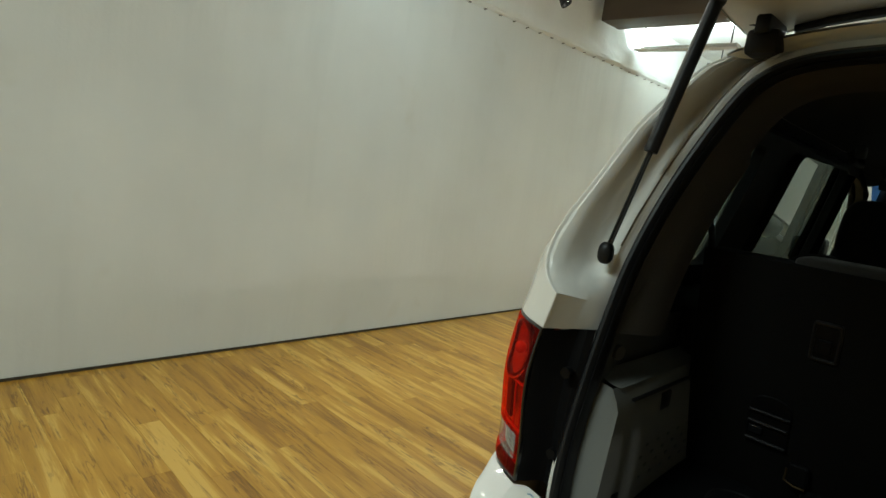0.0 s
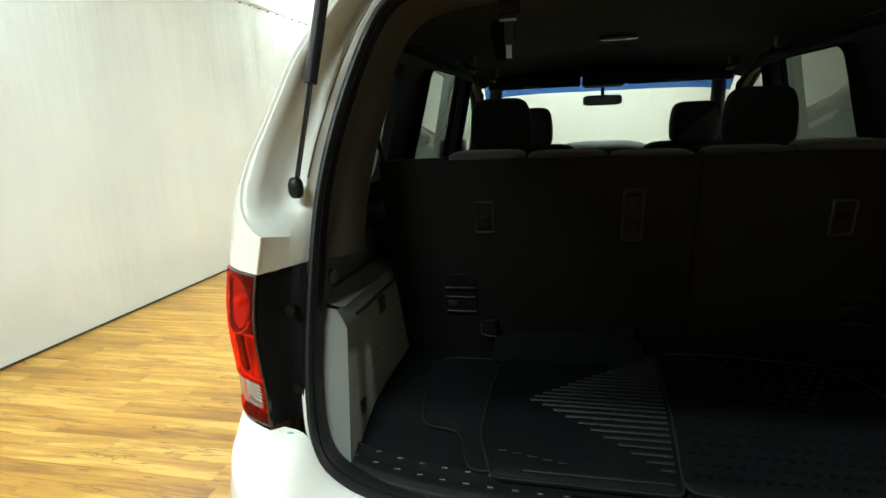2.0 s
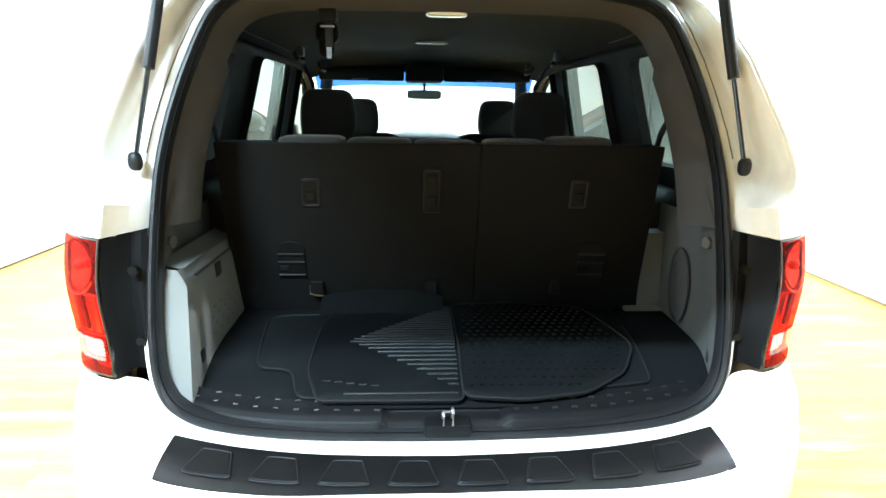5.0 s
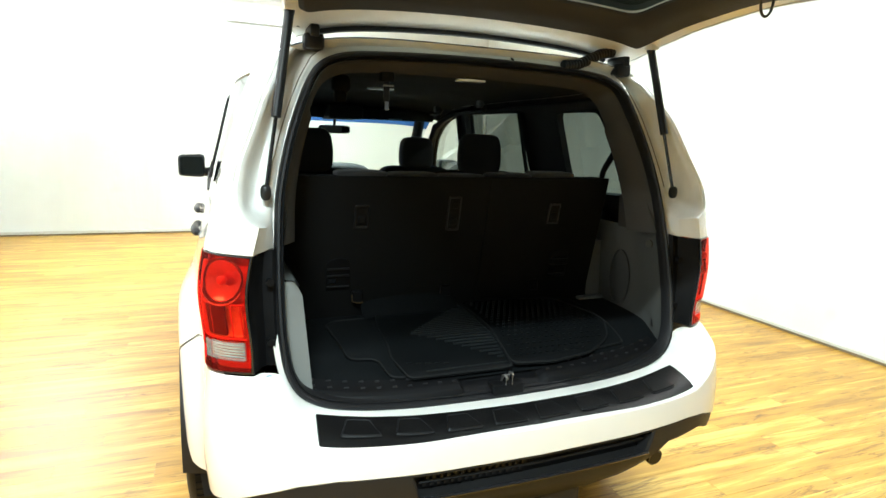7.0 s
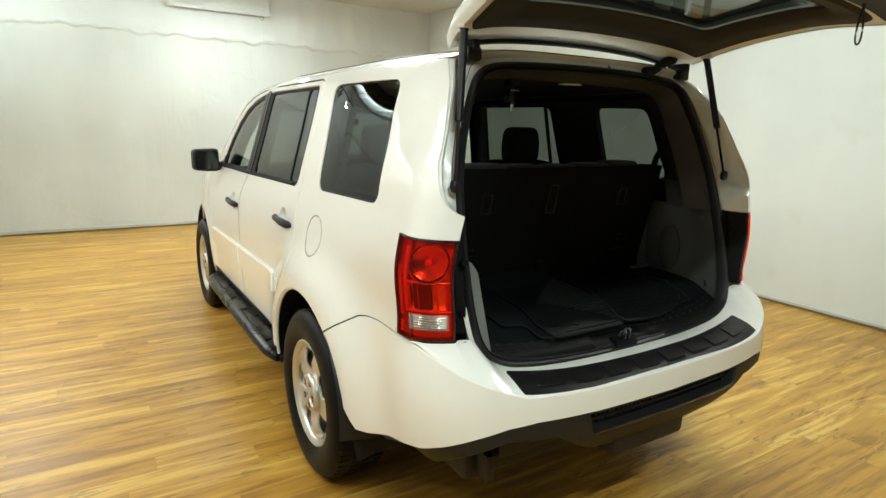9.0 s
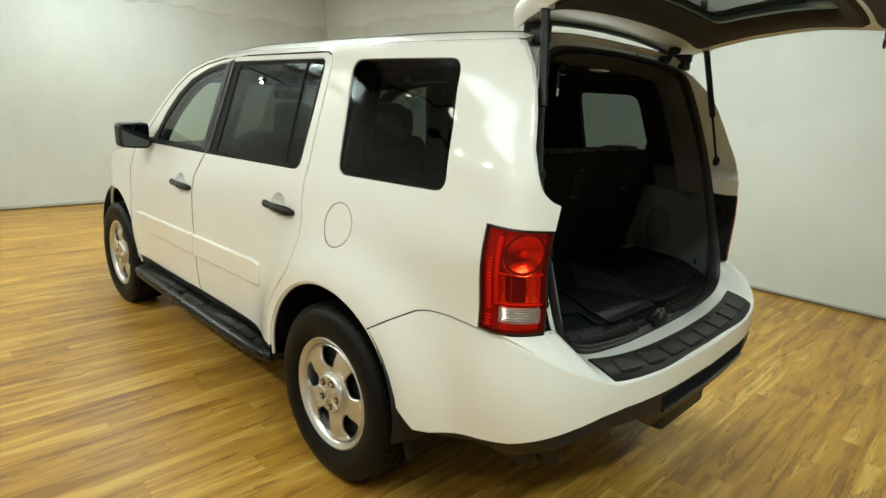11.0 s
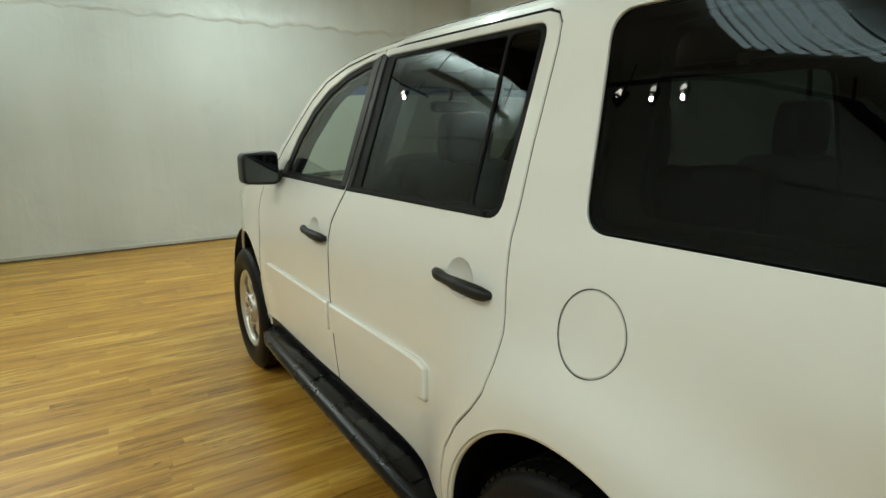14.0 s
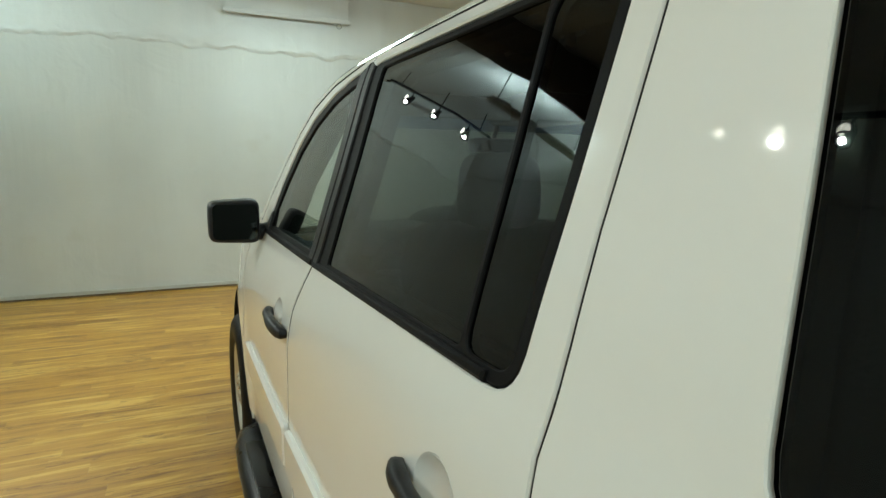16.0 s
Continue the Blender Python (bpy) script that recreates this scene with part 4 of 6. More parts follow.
    part("inner_trim", P(lining, [rounded([(1.135, 1.648), (0.765, 1.648), (0.690, 1.290), (1.105, 1.282)], 0.05), rounded([(1.470, 1.250), (1.500, 1.662), (2.222, 1.672), (2.306, 1.238)], 0.05), inset(FGLASS, -0.002)], SIDE, step=0.09, edge=0.02, thick=0.035, shift=0.034), TRIM_DARK, car, "dark inner side trim")
    # wheel housings
    for c, R in ((ARCH_R, ARCH), (ARCH_F, 0.444)):
        bm = bmesh.new()
        grid(bm, 24, 3, lambda a, b, c=c, R=R: (sgn * (half(c, 0.80) - 0.012 - 0.33 * b), c + (R + 0.012 + 0.03 * min(1, 4 * b)) * math.cos(radians(-8 + 196 * a)), ARCH_Z + (R + 0.012 + 0.03 * min(1, 4 * b)) * math.sin(radians(-8 + 196 * a))))
        part("wheel_housing", bm, BLACK_SOFT, car, "black wheel arch liner")
        bm = bmesh.new()
        pts = [(sgn * (half(c + (R + 0.004) * math.cos(radians(a)), ARCH_Z + R * math.sin(radians(a))) - 0.012), c + (R - 0.002) * math.cos(radians(a)), ARCH_Z + (R - 0.002) * math.sin(radians(a))) for a in range(-2, 183, 4)]
        sweep(bm, pts, 0.008, 8)
        part("arch_lip", bm, PAINT_DIRT, car, "stained arch edge")
    # tail lamp
    lamp = part("tail_lamp", P(inset(LAMP, 0.002), [], SIDE, step=0.03, thick=0.02, shift=0.030), LAMP_BASE, car, "wrap-round red tail lamp with clear lower strip")
    part("flank_plate", P([(0.337, 0.850), (0.394, 0.850), (0.394, 1.172), (0.337, 1.172)], [], SIDE, step=0.03, thick=0.012, shift=0.016, lip=0.002), FLANK_RED, lamp, "deep red side plate")
    REV = [(0.192, 0.882), (0.325, 0.882), (0.325, 0.934), (0.192, 0.934)]
    LENS = rounded(inset(LAMP, 0.0062), 0.010, 3)
    part("lens", P(LENS, [inset(REV, -0.003)], SIDE, step=0.025, thick=0.02, lip=0.004, shift=-0.003), RED_LENS, lamp, "glossy red lens")
    rim = P(inset(LAMP, 0.0005), [inset(LAMP, 0.0068)], SIDE, step=0.03, thick=0.03, lip=0.0015, shift=-0.0005)
    part("rim", rim, BLACK_GLOSS, lamp, "black lamp border")
    part("reverse_lens", P(rounded(REV, 0.006, 3), [], SIDE, step=0.025, thick=0.012, lip=0.003, shift=-0.001), CLEAR_LENS, lamp, "clear ribbed lens")
    rb = bmesh.new()
    for k in range(6):
        z = 0.888 + k * 0.008
        pts = [SIDE(0.198 + 0.122 * i / 8, z, 0.016) for i in range(9)]
        sweep(rb, [(-p.x * sgn, p.y, p.z) for p in pts], 0.0034, 6)
    part("reverse_reflector", rb, CHROME, lamp, "silver ribs")

    def dish(u, v, d=0.0):
        r = math.hypot(u - 0.252, v - 1.102) / 0.060
        return SIDE(u, v, d + 0.030 - 0.022 * (r ** 2 if r < 1 else 1))
    part("stop_bowl", P(ellipse(0.252, 1.102, 0.060, 0.058, 32), [], dish, step=0.014, thick=0.01, lip=0.001), BOWL, lamp, "round lamp bowl")
    rg = bmesh.new()
    pts = [SIDE(0.252 + 0.0615 * math.cos(2 * math.pi * i / 32), 1.102 + 0.0595 * math.sin(2 * math.pi * i / 32), 0.006) for i in range(33)]
    sweep(rg, [(-p.x * sgn, p.y, p.z) for p in pts], 0.0035, 6)
    part("bowl_ring", rg, LAMP_DARK, lamp)
    ac = bmesh.new()
    pts = [SIDE(0.252 + 0.068 * math.cos(radians(205 + 130 * i / 14)), 1.102 + 0.066 * math.sin(radians(205 + 130 * i / 14)), 0.003) for i in range(15)]
    sweep(ac, [(-p.x * sgn, p.y, p.z) for p in pts], 0.0026, 6)
    part("bowl_arc", ac, CHROME, lamp, "bright arc under the bowl")
    bb = bmesh.new()
    p = SIDE(0.252, 1.102, 0.016)
    pillow(bb, (-p.x * sgn, p.y, p.z), (0.026, 0.026, 0.026), 1.0, 14, 8)
    part("stop_bulb", bb, LAMP_BASE, lamp, "red bulb cap")

    def trough(u, v, d=0.0):
        return SIDE(u, v, d + 0.024 - 0.014 * abs((v - 0.992) / 0.046) ** 2)
    part("turn_reflector", P([(0.196, 0.946), (0.322, 0.946), (0.322, 1.036), (0.196, 1.036)], [], trough, step=0.014, thick=0.006, lip=0.001), AMBER, lamp, "faceted amber reflector")
    fb = bmesh.new()
    for u in (0.196, 0.222, 0.285, 0.322):
        pts = [SIDE(u, 0.944 + 0.094 * i / 4, 0.010) for i in range(5)]
        sweep(fb, [(-p.x * sgn, p.y, p.z) for p in pts], 0.0022, 6)
    for v in (0.942, 1.038):
        pts = [SIDE(0.186 + 0.142 * i / 6, v, 0.008) for i in range(7)]
        sweep(fb, [(-p.x * sgn, p.y, p.z) for p in pts], 0.0034, 6)
    part("lamp_divider", fb, LAMP_BASE, lamp, "dark red dividers")
    part("turn_well", P(rounded([(0.238, 0.948), (0.306, 0.948), (0.306, 1.044), (0.238, 1.044)], 0.010, 3), [], SIDE, step=0.02, thick=0.006, shift=0.008), LAMP_DARK, lamp, "dark maroon bulb well")
    for z0, n in ((0.925, 17), (0.868, 4)):
        dots = bmesh.new()
        for k in range(n):
            pts = [SIDE(0.352 + 0.016 * i, z0 + k * 0.0098, 0.001) for i in range(2)]
            sweep(dots, [(-p.x * sgn, p.y, p.z) for p in pts], 0.0026, 6)
        part("marker_strip", dots, MARKER_RED, lamp, "column of small marker facets", smooth=False)
    part("lamp_frame", P([(0.330, 0.935), (0.345, 0.935), (0.345, 1.150), (0.330, 1.150)], [], SIDE, step=0.03, thick=0.01, shift=0.004), LAMP_BASE, lamp, "raised red frame")
    # black filler between lamp and boot opening
    fb = bmesh.new()
    q = [SIDE(0.172, z, 0.006) for z in (0.848, 0.93, 1.01, 1.09, 1.168)]

    def filler(a, b):
        i = min(3, int(b * 4))
        o = q[i].lerp(q[i + 1], b * 4 - i)
        inner = Vector((-0.690, 0.262 + 0.05 * b, o.z + 0.012 * a))
        p = o.lerp(inner, a)
        p.y += 0.030 * math.sin(math.pi * min(1, a * 1.15)) ** 2
        return (-p.x * sgn, p.y, p.z)
    grid(fb, 6, 12, filler)
    for z in (0.92, 1.09):
        cyl(fb, (sgn * 0.712, 0.262, z), (sgn * 0.712, 0.278, z), 0.011, seg=12)
    part("lamp_filler", fb, BLACK_MATT, car, "black plastic filler beside the lamp")
    # pillar channel beside the opening
    outer = [(0.172, 1.172)] + HATCH_EDGE[::-1]
    inn = [(0.694, 1.175), (0.694, 1.225), (0.693, 1.25), (0.692, 1.27), (0.690, 1.285), (0.687, 1.31), (0.681, 1.345), (0.668, 1.41), (0.642, 1.505), (0.616, 1.58), (0.586, 1.65), (0.548, 1.713), (0.515, 1.74)]
    cb = bmesh.new()
    rows = []
    for (u, z), (ix, iz) in zip(outer, inn):
        o = SIDE(u, z, 0.004)
        i = Vector((-ix, 0.210 + (iz - 0.72) * 0.27, iz))
        deep = 0.0 if z < 1.26 else 0.038 * smooth01((z - 1.255) / 0.045)
        row = []
        for k in range(13):
            t = k / 12
            p = o.lerp(i, t)
            if t < 0.26:
                p.y -= 0.30 * deep * math.sin(math.pi * t / 0.26)
            else:
                p.y += 1.25 * deep * math.sin(math.pi * min(1.0, (t - 0.25) / 0.62) ** 0.62)
            p.y += 0.003
            row.append(cb.verts.new((-p.x * sgn, p.y, p.z)))
        rows.append(row)
    rows_co = [[v.co.copy() for v in row] for row in rows]
    for a, b2 in zip(rows, rows[1:]):
        for k in range(12):
            cb.faces.new([a[k], a[k + 1], b2[k + 1], b2[k]])
    part("pillar_channel", cb, PAINT_DIRT, car, "stained white rain channel beside the boot opening")
    dl = sweep(bmesh.new(), [row[10] + Vector((0, -0.001, 0)) for row in rows_co[6:]], 0.0018, 6)
    part("drain_line", dl, STAIN, car, "thin dirty sealer line")
    # gas strut
    low, mid, top = Vector((sgn * 0.712, 0.335, 1.328)), Vector((sgn * 0.678, 0.372, 1.533)), Vector((sgn * 0.630, 0.428, 1.828))
    sb = cyl(bmesh.new(), low, mid, 0.0055, seg=10)
    strut = part("gas_strut", sb, BLACK_GLOSS, car, "black gas strut holding the tailgate")
    part("sleeve", cyl(bmesh.new(), mid, top, 0.0135, seg=14), BLACK, strut, "thick black cylinder")
    part("joint", pillow(bmesh.new(), low, (0.03, 0.03, 0.045), 0.8, 12, 8), BLACK_SOFT, strut)
    part("joint", pillow(bmesh.new(), top, (0.03, 0.03, 0.035), 0.8, 12, 8), BLACK_SOFT, strut)
    # hinge block
    hb = bmesh.new()
    box(hb, (sgn * 0.555 - 0.03, 0.470, 1.735), (sgn * 0.555 + 0.03, 0.520, 1.782), 0.010)
    box(hb, (sgn * 0.555 - 0.014, 0.46, 1.77), (sgn * 0.555 + 0.014, 0.56, 1.805), 0.006)
    part("hinge", hb, BLACK_SOFT, car, "black tailgate hinge")
    # mud flaps
    for y0 in (0.735, 3.495):
        mb = bmesh.new()
        poly = [(0.715, 0.08), (0.935, 0.08), (0.935, 0.10), (0.715, 0.10)]

        def flap(a, b, y0=y0):
            z = 0.465 - 0.235 * b
            return (sgn * (0.70 + (0.245 - 0.03 * b) * a), y0 + 0.02 - 0.06 * b ** 0.8 + 0.02 * math.sin(math.pi * a) - 0.025 * (a ** 6), z)
        grid(mb, 8, 8, flap)
        grid(mb, 8, 8, lambda a, b, f=flap: (f(a, b)[0], f(a, b)[1] - 0.022 * (1 - abs(2 * a - 1) ** 8), f(a, b)[2]))
        part("mud_flap", mb, BLACK, car, "black moulded mud flap")
    # running board
    rbm = bmesh.new()
    ys = [1.585, 1.60, 1.63, 1.70, 1.9, 2.5, 3.1, 3.28, 3.36, 3.395, 3.41]
    xs = [0.80, 0.865, 0.908, 0.920, 0.925, 0.925, 0.925, 0.920, 0.908, 0.865, 0.80]
    rs = [0.055, 0.078, 0.092, 0.097, 0.098, 0.098, 0.098, 0.097, 0.092, 0.078, 0.055]
    sweep(rbm, [(sgn * x, y, 0.335) for x, y in zip(xs, ys)], rs, 22, 0.46)
    board = part("running_board", rbm, BLACK_STEP, car, "black tubular side step")
    for y0, y1 in ((1.75, 2.35), (2.62, 3.22)):
        tb = box(bmesh.new(), (sgn * 0.925 - 0.060, y0, 0.370), (sgn * 0.925 + 0.060, y1, 0.3825), 0.006)
        part("tread", tb, BLACK_STEP, board, "smooth black rubber tread")
    for y0 in (1.95, 3.0):
        part("bracket", box(bmesh.new(), (min(sgn * 0.62, sgn * 0.86), y0, 0.30), (max(sgn * 0.62, sgn * 0.86), y0 + 0.05, 0.335), 0.006), BLACK, board)
    # door mirror
    mir = part("door_mirror", pillow(bmesh.new(), (sgn * 0.990, 3.245, 1.245), (0.178, 0.115, 0.158), 0.30, 28, 16,
                                     shape=lambda p: (p.x, p.y, p.z * (1 - 0.06 * (p.x * sgn)))), BLACK, car, "black door mirror housing")
    gp = rounded([(-0.075, -0.064), (0.075, -0.064), (0.075, 0.064), (-0.075, 0.064)], 0.022)
    gb = prism(bmesh.new(), gp, 0, 0.004, lambda x, y, z: (sgn * 0.990 + x, 3.1845 + z + 0.06 * x * sgn, 1.245 + y))
    part("mirror_glass", gb, MIRROR, mir, "mirror glass")
    ab = sweep(bmesh.new(), [(sgn * 0.93, 3.26, 1.205), (sgn * 0.895, 3.265, 1.198), (sgn * 0.855, 3.26, 1.20), (sgn * 0.835, 3.25, 1.21)], [0.028, 0.032, 0.036, 0.04], 12)
    part("arm", ab, BLACK, mir)
    part("sail", panel([(3.165, 1.20), (3.165, 1.285), (3.19, 1.28), (3.275, 1.195)], [], SIDE, sgn=sgn, step=0.05, thick=0.02, shift=-0.004), BLACK, mir, "black corner cover")


side_parts(-1)
side_parts(1)


# ---- wheels ----
def wheel(c, sgn):
    hub = new("wheel")
    hub.parent = car
    hub.location = (sgn * (0.960 if c < 2 else 0.940), c, HUB_Z)
    hub.rotation_euler = (radians(-30 if c < 2 else 10), 0, 0)
    prof = [(-0.235, 0.245), (-0.238, 0.30), (-0.228, 0.345), (-0.205, 0.366), (-0.17, 0.374), (-0.12, 0.3755), (-0.06, 0.3745), (-0.022, 0.371), (0.000, 0.360), (0.014, 0.335), (0.019, 0.305), (0.016, 0.272), (0.004, 0.247), (-0.008, 0.232)]
    tyre = part("tyre", lathe(bmesh.new(), prof, 64, sx=sgn), TYRE, hub, "black road tyre")
    tread = bmesh.new()
    for k in range(64):
        a = 2 * math.pi * k / 64
        for x0, x1, da in ((-0.215, -0.165, 0.0), (-0.155, -0.12, 0.04), (-0.11, -0.075, 0.01), (-0.065, -0.015, 0.05)):
            m = Matrix.Rotation(a + da, 4, "X")
            r = 0.3735 if -0.17 < x0 < -0.07 else 0.3695
            bmesh.ops.create_cube(tread, size=1, matrix=m @ Matrix.Translation((sgn * (x0 + x1) / 2, 0, r)) @ Matrix.Diagonal((x1 - x0, 0.026, 0.012, 1)))
    tagged(part("tread_pattern", tread, TYRE, hub, smooth=False), kind="stuff")
    rim = part("rim", lathe(bmesh.new(), [(-0.22, 0.225), (-0.10, 0.205), (-0.030, 0.206), (-0.012, 0.214), (-0.006, 0.222), (0.001, 0.233), (-0.003, 0.240), (-0.014, 0.238)], 64, sx=sgn), RIM, hub, "silver painted wheel rim")
    # disc with five windows
    holes = []
    for k in range(5):
        a = 2 * math.pi * (k + 0.5) / 5
        tri = []
        for r, da in ((0.110, -0.20), (0.146, -0.305), (0.187, -0.320), (0.203, -0.15), (0.203, 0.15), (0.187, 0.320), (0.146, 0.305), (0.110, 0.20)):
            tri.append((r * math.cos(a + da), r * math.sin(a + da)))
        holes.append(rounded(tri, 0.018, 3))

    def disc(u, v, d=0.0):
        r = math.hypot(u, v)
        x = -0.026 + 0.010 * smooth01((0.10 - r) / 0.03) + 0.014 * math.exp(-((r - 0.140) / 0.038) ** 2) + 0.010 * smooth01((r - 0.190) / 0.015)
        return Vector((-(x - d), u, v))
    db = panel(ellipse(0, 0, 0.207, 0.207, 64), holes, disc, thick=0.010, step=0.018, lip=0.004, sgn=sgn, edge=0.014)
    part("spoke_disc", db, RIM, hub, "five-window silver wheel disc")
    capm = part("hub_cap", lathe(bmesh.new(), [(-0.03, 0.088), (-0.014, 0.087), (-0.003, 0.083), (0.002, 0.076), (0.001, 0.060), (-0.002, 0.040), (0.000, 0.034), (0.002, 0.018), (0.0025, 0.001)], 32, sx=sgn), RIM, hub, "silver hub cap with plain round emblem")
    for k in range(5):
        a = 2 * math.pi * k / 5
        cy, cz = 0.057 * math.cos(a), 0.057 * math.sin(a)
        # flush disc: the pocket's shade is put into its darker grey
        pk = cyl(bmesh.new(), (sgn * -0.020, cy, cz), (sgn * 0.0024, cy, cz), 0.0150, seg=14)
        part("nut_pocket", pk, HUB_SHADE, hub, "flush nut pocket disc with recess shade in its grey")
        nb = cyl(bmesh.new(), (sgn * -0.014, cy, cz), (sgn * 0.0065, cy, cz), 0.0105, 0.0085, 6)
        part("wheel_nut", nb, CHROME, hub)
        b5 = a + math.pi / 5
        pt = sweep(bmesh.new(), [(sgn * 0.002, 0.026 * math.cos(b5), 0.026 * math.sin(b5)), (sgn * 0.003, 0.048 * math.cos(b5), 0.048 * math.sin(b5)), (sgn * 0.001, 0.072 * math.cos(b5), 0.072 * math.sin(b5))], [0.006, 0.009, 0.013], 10, 0.45, (1, 0, 0))
        part("hub_petal", pt, RIM, hub)
    em = bmesh.new()
    for a, b2 in (((-0.009, -0.010), (-0.006, 0.010)), ((0.009, -0.010), (0.006, 0.010)), ((-0.008, 0.0), (0.008, 0.0))):
        cyl(em, (sgn * 0.003, *a), (sgn * 0.003, *b2), 0.0016, seg=6)
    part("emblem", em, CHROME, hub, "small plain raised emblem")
    # drum enlarged and set close so the wheel windows look shaded
    part("brake_drum", cyl(bmesh.new(), (sgn * -0.16, 0, 0), (sgn * -0.052, 0, 0), 0.192, seg=40), BLACK_SOFT, hub, "oversized dark brake drum shading the wheel windows")


for c in (HUB_R, HUB_F):
    for sgn in (-1, 1):
        wheel(c, sgn)

# ---- rear bumper ----
PLAN_X = [0.0, 0.30, 0.50, 0.65, 0.757, 0.834, 0.878, 0.899, 0.907, 0.911, 0.915, 0.918]
PLAN_Y = [-0.030, -0.022, 0.000, 0.036, 0.085, 0.150, 0.230, 0.330, 0.450, 0.580, 0.720, 0.900]
PLAN_S = [0.0]
for i in range(1, len(PLAN_X)):
    PLAN_S.append(PLAN_S[-1] + math.hypot(PLAN_X[i] - PLAN_X[i - 1], PLAN_Y[i] - PLAN_Y[i - 1]))
BX, BY = spline(PLAN_S, PLAN_X), spline(PLAN_S, PLAN_Y)
PULL = spline([0.18, 0.30, 0.40, 0.50, 0.60, 0.66, 0.70, 0.78, 0.86], [0.10, 0.055, 0.022, 0.008, 0.0, 0.001, 0.005, 0.018, 0.035])


def bumper_at(s, z, pull=0.0):
    e = 0.01
    a = abs(s)
    x, y = BX(a), BY(a)
    tx, ty = BX(a + e) - BX(max(0, a - e)), BY(a + e) - BY(max(0, a - e))
    k = math.hypot(tx, ty) or 1
    d = PULL(z) + pull
    side = smooth01((y - 0.30) / 0.25)
    w = half(max(y, 0.4), z)
    px, py = x - d * ty / k, y + d * tx / k
    px = px * (1 - side) + (w - pull) * side
    return Vector((math.copysign(px, s) if a > 1e-6 else 0.0, py, z))


def s_at(y):
    lo, hi = 0.3, PLAN_S[-1]
    for _ in range(40):
        m = (lo + hi) / 2
        lo, hi = (m, hi) if BY(m) < y else (lo, m)
    return lo


def rear_map(u, v, d=0.0):
    return bumper_at(u, v, d)


low_edge = [(0.0, 0.614), (0.45, 0.616), (0.58, 0.616), (0.68, 0.604), (0.78, 0.572), (0.88, 0.533), (0.98, 0.494), (s_at(0.45), 0.440), (s_at(0.56), 0.405), (s_at(0.62), 0.396)]
arch_low = [(s_at(p[0]), p[1]) for p in reversed(arc(ARCH_R, 130.4, 168, 8)) if p[1] > 0.43]
seam_top = [(s_at(y), z - 0.004) for y, z in reversed(BUMPER_SEAM)]
face_top = [(s_at(0.33), 0.832), (s_at(0.25), 0.822), (s_at(0.17), 0.800), (s_at(0.11), 0.768), (0.70, 0.728), (0.62, 0.704), (0.45, 0.700), (0.0, 0.700)]
half_out = low_edge + arch_low + seam_top + face_top
outline = half_out[1:-1]
outline = [half_out[0]] + outline + [half_out[-1]] + [(-a, b) for a, b in reversed(half_out[1:-1])]
bumper = part("rear_bumper", panel(outline, [], rear_map, thick=0.03, step=0.035, lip=0.004, sgn=-1), PAINT, car, "white rear bumper")
# the shelf from the bumper's face in to the sill of the opening
SEALZ = spline([0, 0.30, 0.52, 0.625, 0.668, 0.688, 0.71, 0.745], [0.700, 0.706, 0.728, 0.764, 0.812, 0.838, 0.846, 0.8485])
TOPZ = spline([p[0] for p in reversed(face_top + [])], [p[1] for p in reversed(face_top)])
sb = bmesh.new()
rows = []
n = 60
s_end = s_at(0.33)
for i in range(-n, n + 1):
    s = s_end * i / n
    a = abs(s)
    o = bumper_at(s, TOPZ(a), 0.002)
    x = abs(o.x)
    f = smooth01((x - 0.60) / 0.13)
    # inner line: sill of the opening, then under the lamp
    if x < 0.745:
        z = SEALZ(x) - 0.006
        t = Vector((math.copysign(x, s), max(0.2 + (z - 0.72) * 0.27 + 0.006, 0.0) + 0.004 * smooth01((x - 0.69) / 0.05), z))
    else:
        u = 0.172 + (0.385 - 0.172) * smooth01((a - 0.80) / (s_end - 0.80))
        p = SIDE(u, 0.8415)
        t = Vector((math.copysign(-p.x, s), p.y, 0.8415))
    row = []
    for k in range(9):
        q = k / 8
        p = o.lerp(t, q)
        p.z += 0.004 * math.sin(math.pi * q)
        row.append(sb.verts.new(p))
    rows.append(row)
for a, b2 in zip(rows, rows[1:]):
    for k in range(8):
        sb.faces.new([a[k], a[k + 1], b2[k + 1], b2[k]])
part("bumper_shelf", sb, PAINT, bumper, "white bumper top")
# black step pad with eight raised panels
padf = spline([0, 0.26, 0.45, 0.612], [0.105, 0.112, 0.128, 0.152])
padr = spline([0, 0.30, 0.45, 0.60, 0.618], [-0.018, -0.010, 0.008, 0.040, 0.046])


def pad_at(u, v, h=0.0):
    x = -0.612 + 1.224 * u
    y = padr(abs(x) * 1.01) * (1 - v) + padf(abs(x)) * v
    e = abs(x) / 0.612
    return Vector((x * (1.01 - 0.015 * v), y, 0.712 + 0.012 * e * e + 0.022 * v * e ** 4 - 0.016 * (1 - v) ** 4 + h))


